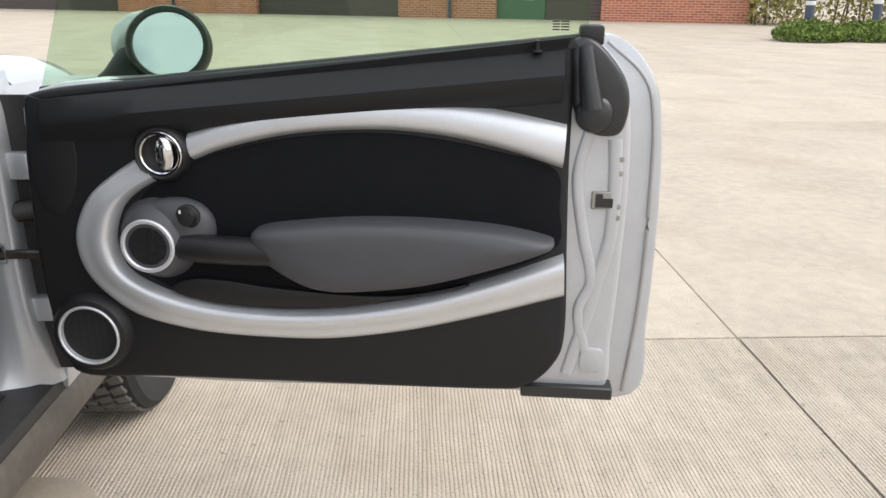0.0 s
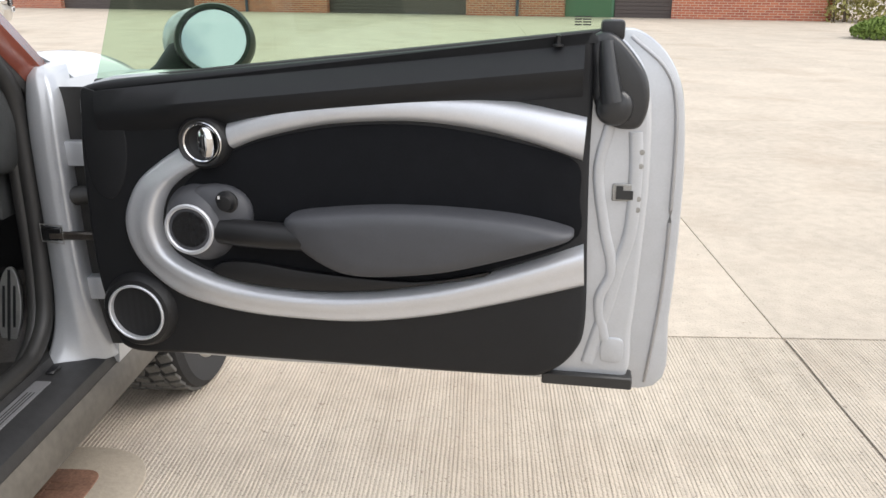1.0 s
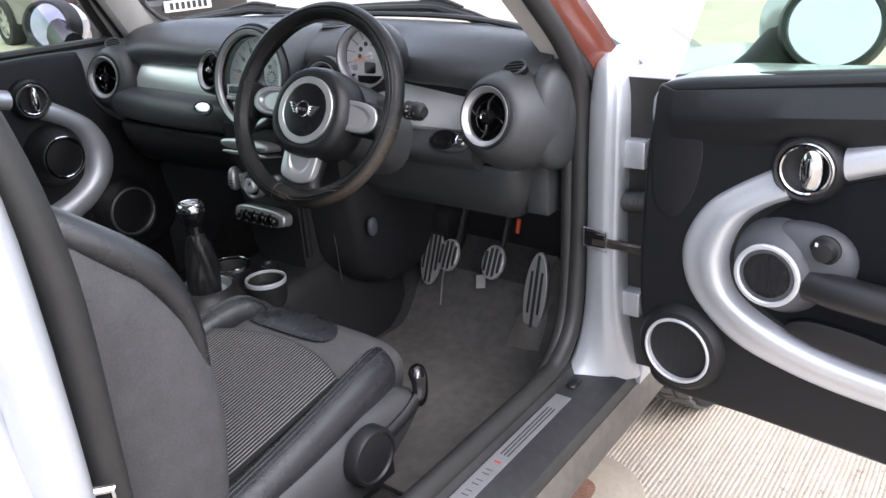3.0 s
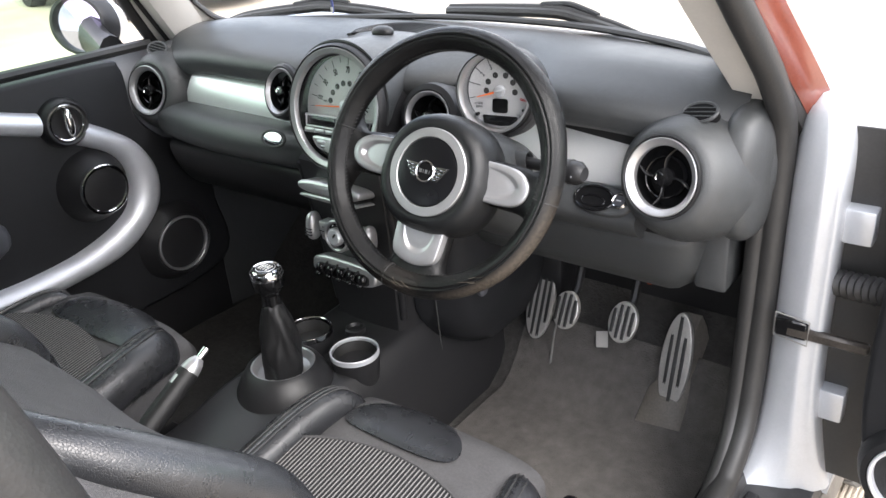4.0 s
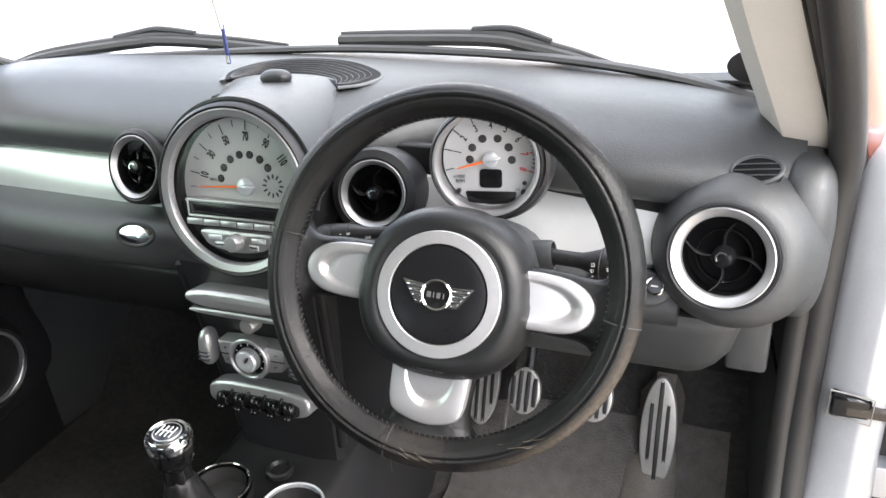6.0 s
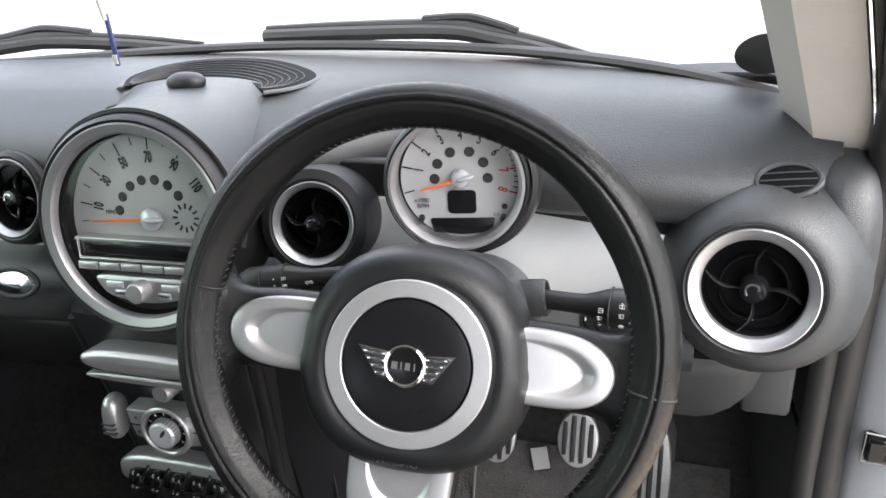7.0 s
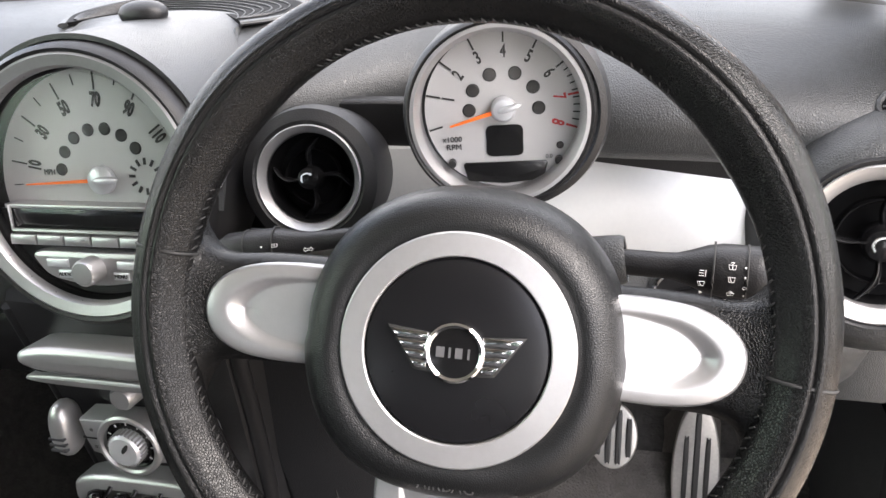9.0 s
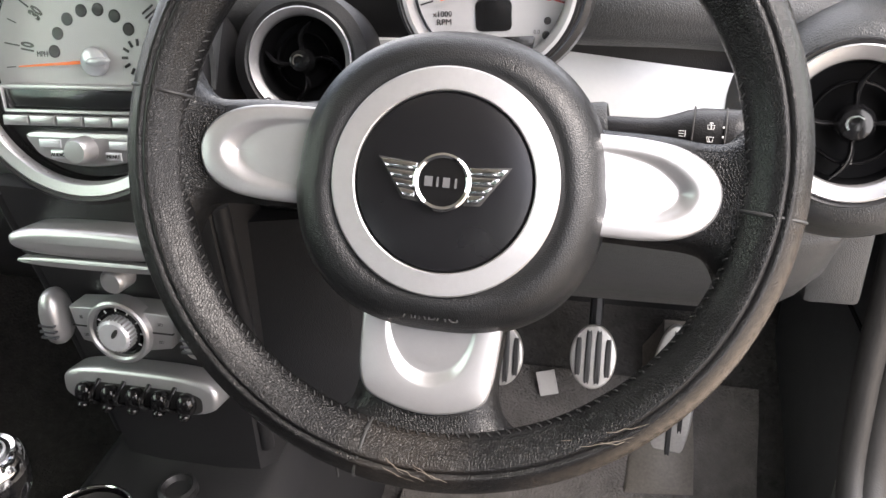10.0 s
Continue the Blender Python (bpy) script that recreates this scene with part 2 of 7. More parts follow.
# ---- building blocks ----
def box(x0, x1, y0, y1, z0, z1, bevel=0.004, seg=2):
    bm = bmesh.new()
    bmesh.ops.create_cube(bm, size=1)
    for v in bm.verts:
        v.co = Vector(((x0, x1)[v.co.x > 0], (y0, y1)[v.co.y > 0], (z0, z1)[v.co.z > 0]))
    if bevel:
        bmesh.ops.bevel(bm, geom=bm.edges[:], offset=bevel, segments=seg, profile=0.5, affect="EDGES", clamp_overlap=True)
    return bm


def boxm(m, x0, x1, y0, y1, z0, z1, bevel=0.004, seg=1):
    bm = box(x0, x1, y0, y1, z0, z1, bevel, seg)
    bm.transform(m)
    return bm


def curve(pts, n, closed=False):
    """n points along a smooth curve through pts (any dimension)."""
    P = [np.array(p, float) for p in pts]
    k = len(P)
    out = []
    spans = k if closed else k - 1
    for i in range(n):
        s = i * spans / (n if closed else n - 1)
        j = min(int(s), spans - 1)
        f = s - j
        if closed:
            a, b, c, d = P[(j - 1) % k], P[j], P[(j + 1) % k], P[(j + 2) % k]
        else:
            b, c = P[j], P[j + 1]
            a = P[j - 1] if j > 0 else 2 * b - c
            d = P[j + 2] if j + 2 < k else 2 * c - b
        out.append(0.5 * (2 * b + (c - a) * f + (2 * a - 5 * b + 4 * c - d) * f * f + (3 * b - a - 3 * c + d) * f ** 3))
    return out


def face(c, pitch=0.0, yaw=0.0, roll=0.0):
    """A frame at c whose z axis points back towards the cabin (-y), tilted up by pitch and turned by yaw; x right, y up."""
    a, b = radians(pitch), radians(yaw)
    z = Vector((math.sin(b) * math.cos(a), -math.cos(b) * math.cos(a), math.sin(a)))
    x = Vector((0, 0, 1)).cross(z).normalized()
    y = z.cross(x)
    m = Matrix((x, y, z)).transposed().to_4x4()
    return Matrix.Translation(c) @ m @ Matrix.Rotation(radians(roll), 4, "Z")


def lathe(profile, seg=48, m=None, sx=1.0, sy=1.0):
    """Revolves (radius, height) pairs about z; open at both ends unless the radius is 0 there."""
    bm = bmesh.new()
    rings = []
    for r, z in profile:
        if r < 1e-6:
            rings.append([bm.verts.new((0, 0, z))])
        else:
            rings.append([bm.verts.new((sx * r * math.cos(2 * math.pi * i / seg), sy * r * math.sin(2 * math.pi * i / seg), z)) for i in range(seg)])
    for a, b in zip(rings, rings[1:]):
        for i in range(seg):
            j = (i + 1) % seg
            if len(a) == 1 and len(b) > 1:
                bm.faces.new((a[0], b[i], b[j]))
            elif len(b) == 1 and len(a) > 1:
                bm.faces.new((a[i], b[0], a[j]))
            elif len(a) > 1:
                bm.faces.new((a[i], b[i], b[j], a[j]))
    bmesh.ops.recalc_face_normals(bm, faces=bm.faces[:])
    if m is not None:
        bm.transform(m)
    return bm


def ring(r0, r1, h, m, seg=56, edge=0.0):
    """A raised ring between two radii with rounded shoulders."""
    e = edge or min(h, (r1 - r0)) * 0.3
    return lathe([(r0, -0.004), (r0, h - e), (r0 + e, h), (r1 - e, h), (r1, h - e), (r1, -0.004), (r0, -0.004)], seg, m)


def disc(r, h, m, seg=48, dome=0.0):
    pro = [(r, -0.003), (r, h - min(h, 0.002))]
    for i in range(1, 7):
        f = i / 6
        pro.append((r * (1 - f) if f < 1 else 0, h + dome * (1 - (1 - f) ** 2)))
    return lathe(pro, seg, m)


def inset(outline, d):
    """The outline moved inwards by d."""
    P = [Vector((p[0], p[1])) for p in outline]
    k = len(P)
    turn = 1 if sum(P[i - 1].x * P[i].y - P[i].x * P[i - 1].y for i in range(k)) > 0 else -1
    out = []
    for i in range(k):
        a, b = P[i] - P[i - 1], P[(i + 1) % k] - P[i]
        n = Vector((-a.y, a.x)).normalized() + Vector((-b.y, b.x)).normalized()
        n = n.normalized() if n.length > 1e-6 else Vector((0, 0))
        out.append(P[i] + n * d * turn)
    return out


def prism(outline, z0, z1, m, bevel=0.0, seg=2):
    """A 2D outline extruded from z0 to z1 in the frame m, with its front edge rounded."""
    rings = [[(p[0], p[1], z0) for p in outline]]
    if bevel:
        for i in range(seg + 1):
            a = math.pi / 2 * i / seg
            rings.append([(p[0], p[1], z1 - bevel * (1 - math.sin(a))) for p in inset(outline, bevel * (1 - math.cos(a)))])
    else:
        rings.append([(p[0], p[1], z1) for p in outline])
    bm = loft(rings)
    caps = [f for f in bm.faces if len(f.verts) > 4]
    for f in caps:
        for e in f.edges:
            e.smooth = False
    bmesh.ops.triangulate(bm, faces=caps)
    bm.transform(m)
    return bm


def sweep(pts, rad, closed=False, seg=12, flat=1.0, up=(0, 0, 1)):
    """A tube along pts; rad a number or one per point; flat squeezes it along the up side."""
    bm = bmesh.new()
    P = [Vector(p) for p in pts]
    k = len(P)
    rings = []
    for i, p in enumerate(P):
        d = (P[(i + 1) % k] - P[i - 1]) if closed else (P[min(i + 1, k - 1)] - P[max(i - 1, 0)])
        d.normalize()
        s = d.cross(Vector(up))
        s = s.normalized() if s.length > 1e-4 else Vector((1, 0, 0))
        u = s.cross(d)
        r = rad[i] if hasattr(rad, "__len__") else rad
        rings.append([bm.verts.new(p + s * r * math.cos(2 * math.pi * j / seg) + u * r * flat * math.sin(2 * math.pi * j / seg)) for j in range(seg)])
    for i in range(k if closed else k - 1):
        a, b = rings[i], rings[(i + 1) % k]
        for j in range(seg):
            bm.faces.new((a[j], a[(j + 1) % seg], b[(j + 1) % seg], b[j]))
    if not closed:
        bm.faces.new(rings[0])
        bm.faces.new(rings[-1])
    bmesh.ops.recalc_face_normals(bm, faces=bm.faces[:])
    return bm


def loft(rings, caps=True):
    """Skins rings of equal length, each a list of 3D points."""
    bm = bmesh.new()
    R = [[bm.verts.new(p) for p in r] for r in rings]
    k = len(R[0])
    for a, b in zip(R, R[1:]):
        for j in range(k):
            bm.faces.new((a[j], a[(j + 1) % k], b[(j + 1) % k], b[j]))
    if caps:
        bm.faces.new(R[0])
        bm.faces.new(R[-1])
    bmesh.ops.recalc_face_normals(bm, faces=bm.faces[:])
    return bm


def band(edge_a, edge_b, m, bulge, back=0.012, k=9, power=0.6, prof=None):
    """A strip between two edges in the frame m, rounded across, with closed sides and back."""
    rings = []
    for a, b in zip(edge_a, edge_b):
        r = []
        for j in range(k):
            s = j / (k - 1)
            r.append((a[0] + (b[0] - a[0]) * s, a[1] + (b[1] - a[1]) * s, bulge * (prof[j] if prof else max(0.0, math.sin(math.pi * s)) ** power)))
        r += [(b[0], b[1], -back), (a[0], a[1], -back)]
        rings.append(r)
    bm = loft(rings)
    bm.transform(m)
    return bm


def blob(c, r, e=1.0, nu=32, nv=18, m=None):
    """A rounded box (superellipsoid) with half sizes r; e 1 is an ellipsoid, smaller is boxier."""
    bm = bmesh.new()
    f = lambda w: math.copysign(abs(w) ** e, w)
    rows = []
    for i in range(1, nv):
        th = math.pi * i / nv - math.pi / 2
        rows.append([bm.verts.new((c[0] + r[0] * f(math.cos(th)) * f(math.cos(2 * math.pi * j / nu)), c[1] + r[1] * f(math.cos(th)) * f(math.sin(2 * math.pi * j / nu)), c[2] + r[2] * f(math.sin(th)))) for j in range(nu)])
    lo, hi = bm.verts.new((c[0], c[1], c[2] - r[2])), bm.verts.new((c[0], c[1], c[2] + r[2]))
    for a, b in zip(rows, rows[1:]):
        for j in range(nu):
            bm.faces.new((a[j], a[(j + 1) % nu], b[(j + 1) % nu], b[j]))
    for j in range(nu):
        bm.faces.new((lo, rows[0][(j + 1) % nu], rows[0][j]))
        bm.faces.new((hi, rows[-1][j], rows[-1][(j + 1) % nu]))
    bmesh.ops.recalc_face_normals(bm, faces=bm.faces[:])
    if m is not None:
        bm.transform(m)
    return bm


def sheet(f, nu, nv, thick, flip=False):
    """A curved sheet: f(u, v) with u, v in 0..1 gives a point; thick is its thickness."""
    bm = bmesh.new()
    V = [[bm.verts.new(f(i / nu, j / nv)) for j in range(nv + 1)] for i in range(nu + 1)]
    for i in range(nu):
        for j in range(nv):
            q = (V[i][j], V[i + 1][j], V[i + 1][j + 1], V[i][j + 1])
            bm.faces.new(q[::-1] if flip else q)
    if thick:
        bm.normal_update()
        bmesh.ops.solidify(bm, geom=bm.faces[:], thickness=thick)
        bmesh.ops.recalc_face_normals(bm, faces=bm.faces[:])
    return bm


def join(*bms):
    """Several shells of one part as one bmesh."""
    out = bmesh.new()
    for b in bms:
        me = bpy.data.meshes.new("tmp")
        b.to_mesh(me)
        b.free()
        out.from_mesh(me)
        bpy.data.meshes.remove(me)
    return out


def oval(rx, ry, n=40, e=1.0):
    f = lambda w: math.copysign(abs(w) ** e, w)
    return [(rx * f(math.cos(2 * math.pi * i / n)), ry * f(math.sin(2 * math.pi * i / n))) for i in range(n)]


def link(name, bm, material, sharp=38):
    me = bpy.data.meshes.new(name)
    bm.to_mesh(me)
    bm.free()
    me.polygons.foreach_set("use_smooth", [True] * len(me.polygons))
    me.set_sharp_from_angle(angle=radians(sharp))
    me.materials.append(material)
    return new(name, me)


def thing(name, at, label, category, group="", kind=""):
    ob = new(name)
    ob.empty_display_size = 0.02
    ob.location = at
    ob["base"] = 1
    return tagged(ob, label, category, group, kind)


def part(name, bm, material, parent, label="", sharp=38):
    root = parent
    while root.parent is not None:
        root = root.parent
    bm.transform(Matrix.Translation(-root.location))
    ob = link(name, bm, material, sharp)
    ob.parent = parent
    if label:
        tagged(ob, label)
    return ob


def solo(name, bm, material, label, category, group="", kind="", at=None, sharp=38):
    """A thing that is one mesh."""
    at = Vector(at) if at is not None else sum((v.co for v in bm.verts), Vector()) / len(bm.verts)
    bm.transform(Matrix.Translation(-at))
    ob = link(name, bm, material, sharp)
    ob.location = at
    return tagged(ob, label, category, group, kind)


def text_bm(body, size, m, depth=0.0004, align="CENTER", bold=0.0):
    """Raised characters in the built-in font, as a bmesh."""
    cu = bpy.data.curves.new("letters", "FONT")
    cu.body, cu.size, cu.extrude, cu.align_x, cu.align_y = body, size, depth, align, "CENTER"
    cu.resolution_u = 3
    cu.offset = bold
    ob = bpy.data.objects.new("letters", cu)
    me = bpy.data.meshes.new_from_object(ob)
    bm = bmesh.new()
    bm.from_mesh(me)
    bpy.data.objects.remove(ob)
    bpy.data.curves.remove(cu)
    bpy.data.meshes.remove(me)
    bm.transform(m)
    return bm

# ---- yard: concrete slabs, building, planting ----
JX, JY, SX, SY = 2.71, 3.09, 4.05, 4.5


def build_ground():
    bm = bmesh.new()
    v = [bm.verts.new(p) for p in ((-400, -400, 0.004), (400, -400, 0.004), (400, 400, 0.004), (-400, 400, 0.004))]
    bm.faces.new(v)
    g = solo("ground", bm, FILL, "pale concrete yard of cast slabs with dark joints", "ground", kind="structure", at=(0, 0, 0.004))
    src = box(0.0019, SX - 0.0019, 0.0019, SY - 0.0019, -0.09, 0.012, 0.0014, 1)
    first = None
    for i in range(-9, 9):
        for j in range(-4, 9):
            if i in (-1, 0) and j == -1:
                continue
            if first is None:
                first = link("slab", src, CONCRETE)
                ob = first
            else:
                ob = new("slab", first.data)
            ob.location = (JX + i * SX, JY + j * SY, -0.004)
            ob.parent = g
    # two slabs with a raked, ribbed finish beside the car
    for i in (-1, 0):
        x0, y0 = JX + i * SX, JY - SY
        n, k = int((SX - 0.008) / 0.0110) + 1, 44
        verts, faces = [], []
        rnd = random.Random(5 + i)
        prof = ((0.0, 0.0), (0.0018, 0.0027), (0.0064, 0.0029), (0.0082, 0.0))
        cols = n * len(prof)
        for c in range(n):
            for px, pz in prof:
                for r in range(k + 1):
                    y = 0.005 + (SY - 0.010) * r / k
                    w = 0.004 * math.sin(y * 1.7 + i) + 0.0015 * math.sin(y * 9 + c * 0.37)
                    h = pz * (0.55 + 0.45 * noise.noise((c * 0.35, y * 2.3, i)) + 0.35 * rnd.random())
                    verts.append((min(SX - 0.004, max(0.004, 0.004 + c * 0.0110 + px + w)), y, 0.0085 + h))
        for c in range(cols - 1):
            for r in range(k):
                a = c * (k + 1) + r
                faces.append((a, a + k + 1, a + k + 2, a + 1))
        me = bpy.data.meshes.new("ribbed_slab")
        me.from_pydata(verts, [], faces)
        me.materials.append(CONCRETE)
        ob = new("ribbed_slab", me)
        ob.location, ob.parent = (x0, y0, -0.004), g
        tagged(ob, "pale concrete slab raked into fine ribs")
    return g


ground = build_ground()


def build_cover():
    """A square iron cover with a lifting slot and raised marks, set in a smooth mortar patch."""
    t = thing("drain_cover", (0.66, 2.14, 0.012), "small rusty iron drain cover set in smooth mortar", "drain cover")
    m = Matrix.Translation((0.66, 2.14, 0.0))
    part("mortar_bed", prism(oval(0.20, 0.19, 36, 0.8), 0.0, 0.0155, m, 0.003), mat("mortar", (0.42, 0.36, 0.28), 0.9, bump=0.5, bscale=120, depth=0.002, var=0.12, scale=8), t, "smooth pale mortar")
    part("plate", prism(oval(0.085, 0.085, 28, 0.45), 0.0, 0.019, m, 0.003), RUST, t)
    for i, (x, y, w, h) in enumerate(((-0.02, 0.03, 0.05, 0.008), (-0.02, 0.0, 0.05, 0.008), (-0.02, -0.03, 0.05, 0.008), (-0.045, 0.0, 0.008, 0.066))):
        part("raised_bar", box(0.66 + x - w / 2 + 0.02, 0.66 + x + w / 2 + 0.02, 2.14 + y - h / 2, 2.14 + y + h / 2, 0.017, 0.021, 0.001, 1), RUST, t)
    return t


build_cover()


def brick_mat():
    m = mat("red_brick", (0.42, 0.13, 0.075), 0.85, bump=0, var=0.2, scale=2)
    nt = m.node_tree
    n, l = nt.nodes, nt.links
    tc, mp = n.new("ShaderNodeTexCoord"), n.new("ShaderNodeMapping")
    mp.inputs["Rotation"].default_value = (radians(90), 0, 0)
    br = n.new("ShaderNodeTexBrick")
    br.inputs["Color1"].default_value, br.inputs["Color2"].default_value = (0.46, 0.15, 0.08, 1), (0.33, 0.095, 0.06, 1)
    br.inputs["Mortar"].default_value = (0.5, 0.4, 0.3, 1)
    br.inputs["Scale"].default_value, br.inputs["Mortar Size"].default_value = 1.0, 0.008
    br.inputs["Brick Width"].default_value, br.inputs["Row Height"].default_value = 0.225, 0.075
    l.new(tc.outputs["Object"], mp.inputs["Vector"])
    l.new(mp.outputs[0], br.inputs["Vector"])
    l.new(br.outputs["Color"], n["Principled BSDF"].inputs["Base Color"])
    return m


BRICK = brick_mat()


def build_building():
    """A long low brick range: its wall is built in stretches between shutters and a door."""
    t = thing("garage_building", (2.0, 29.0, 0.0), "long red brick building with dark roller shutters and a green door", "building")
    turn = Matrix.Translation((11.9, 25.2, 0)) @ Matrix.Rotation(radians(-22), 4, "Z")

    def put(name, x0, x1, z0, z1, y0, y1, m, label="", bev=0.01):
        b = box(x0, x1, y0, y1, z0, z1, bev, 1)
        b.transform(turn)
        return part(name, b, m, t, label)
    # spans along the wall, from its right end to the left: brick, shutter, door
    spans = ((-4.56, -0.14, "b"), (-6.4, -4.56, "s"), (-8.03, -6.4, "g"), (-11.54, -8.03, "b"), (-17.2, -11.54, "s"), (-23.5, -17.2, "b"), (-31, -23.5, "s"), (-60, -31, "b"))
    for x0, x1, k in spans:
        if k == "b":
            put("brick_wall", x0, x1, 0, 3.0, 0, 0.35, BRICK)
        elif k == "s":
            sh = put("shutter", x0, x1, 0, 3.0, 0.2, 0.26, SHUTTER)
            for i in range(24):
                b = box(x0, x1, 0.185, 0.2, 0.02 + i * 0.12, 0.125 + i * 0.12, 0.006, 1)
                b.transform(turn)
                part("slat", b, SHUTTER, sh)
        else:
            d = put("green_door", x0, x1, 0, 3.0, 0.14, 0.22, GREENPAINT, "green painted double door")
            b = box(x0 + 0.95, x0 + 1.25, 0.12, 0.14, 0.62, 0.95, 0.01, 1)
            b.transform(turn)
            part("notice", b, PRINT, d, "white notice plate")
    put("fascia", -60, 0.1, 3.0, 3.9, -0.3, 0.5, SHUTTER, "dark fascia above the shutters")
    put("roof", -60, 0.3, 3.9, 4.05, -0.6, 7.0, SHUTTER)
    put("end_wall", -0.35, 0.0, 0, 3.0, 0.36, 7.0, BRICK)
    put("back_wall", -60, 0.0, 0, 3.9, 6.7, 7.0, BRICK)
    for x in (-9.63, -20.83):
        b = sweep([(x, -0.08, 0.0), (x, -0.08, 1.5), (x, -0.08, 3.0)], 0.055, seg=10, up=(0, 1, 0))
        b.transform(turn)
        part("downpipe", b, BOLLARD, t, "grey downpipe")
    return t


build_building()


def leaf_mass(n, place, size, seed):
    """Many small bent leaves in one mesh; place(rnd) gives a point."""
    rnd = random.Random(seed)
    verts, faces = [], []
    for _ in range(n):
        c = Vector(place(rnd))
        a = Euler((rnd.uniform(-1.2, 1.2), rnd.uniform(-1.2, 1.2), rnd.uniform(0, 6.3))).to_matrix()
        s = size * rnd.uniform(0.6, 1.4)
        k = len(verts)
        for p in ((-0.5, 0, 0), (0, -0.28, 0.1), (0.5, 0, 0), (0, 0.28, 0.1)):
            verts.append(c + a @ Vector(p) * s)
        faces += [(k, k + 1, k + 2), (k, k + 2, k + 3)]
    me = bpy.data.meshes.new("leaves")
    me.from_pydata([tuple(v) for v in verts], [], faces)
    bm = bmesh.new()
    bm.from_mesh(me)
    bpy.data.meshes.remove(me)
    return bm


def build_planting():
    # kerbed bed with low shrubs in front of a loose hedge
    def in_hedge(r):
        x = r.uniform(11.4, 40.0)
        return (x, 24.6 + r.uniform(0, 3.0) - (x - 11) * 0.5 * (1 if x < 16 else 0) - 2.5 * (x >= 16), 2.6 * r.random() ** 0.8 * (0.8 + 0.3 * math.sin(x * 1.9)))
    hedge = thing("hedge", (25, 26, 0), "loose yellow-green hedge behind the yard", "hedge", kind="stuff")
    part("leaves", leaf_mass(42000, in_hedge, 0.13, 3), LEAF, hedge)
    tw = []
    r = random.Random(8)
    for _ in range(60):
        x = r.uniform(11.6, 39)
        y = 25.6 - (x - 11) * 0.5 * (x < 16) - 2.5 * (x >= 16) + r.uniform(-0.5, 0.8)
        tw.append(sweep([(x, y, 0), (x + r.uniform(-0.2, 0.2), y, 1.2), (x + r.uniform(-0.5, 0.5), y, 2.4)], [0.03, 0.02, 0.008], seg=5, up=(0, 1, 0)))
    part("stems", join(*tw), TWIG, hedge)
    for cx, cy, w, d, h, sd in ((10.1, 17.9, 0.75, 0.75, 0.42, 4), (11.4, 18.0, 0.8, 0.8, 0.40, 5), (12.8, 18.1, 0.8, 0.8, 0.44, 6), (14.2, 18.2, 0.8, 0.8, 0.42, 7)):
        def in_shrub(r, cx=cx, cy=cy, w=w, d=d, h=h):
            a, q = r.uniform(0, 6.283), math.sqrt(r.random())
            return (cx + w * q * math.cos(a), cy + d * q * math.sin(a), h * r.random() ** 0.6 * (1.05 - 0.6 * q * q) + 0.03)
        s = thing("low_shrub", (cx, cy, 0), "low bright green spreading shrub at the yard edge", "shrub", "shrubs at the yard edge")
        part("foliage", leaf_mass(4500, in_shrub, 0.075, sd), LEAFY, s)
        part("stem", sweep([(cx, cy, 0), (cx + 0.1, cy, 0.12), (cx, cy, 0.25)], [0.05, 0.04, 0.02], seg=6, up=(0, 1, 0)), TWIG, s)
    for i, (x, y) in enumerate(((10.58, 19.0), (13.0, 20.5), (15.4, 22.0))):
        b = thing("bollard", (x, y, 0), "dark blue-grey round steel bollard with a pale band", "bollard", "bollards at the yard edge")
        part("post", lathe([(0, 0), (0.10, 0), (0.10, 0.97), (0.09, 1.0), (0, 1.02)], 20, Matrix.Translation((x, y, 0))), BOLLARD, b)
        part("band", lathe([(0.102, 0.72), (0.104, 0.73), (0.104, 0.80), (0.102, 0.81)], 20, Matrix.Translation((x, y, 0))), PRINT, b, "pale reflective band")


build_planting()


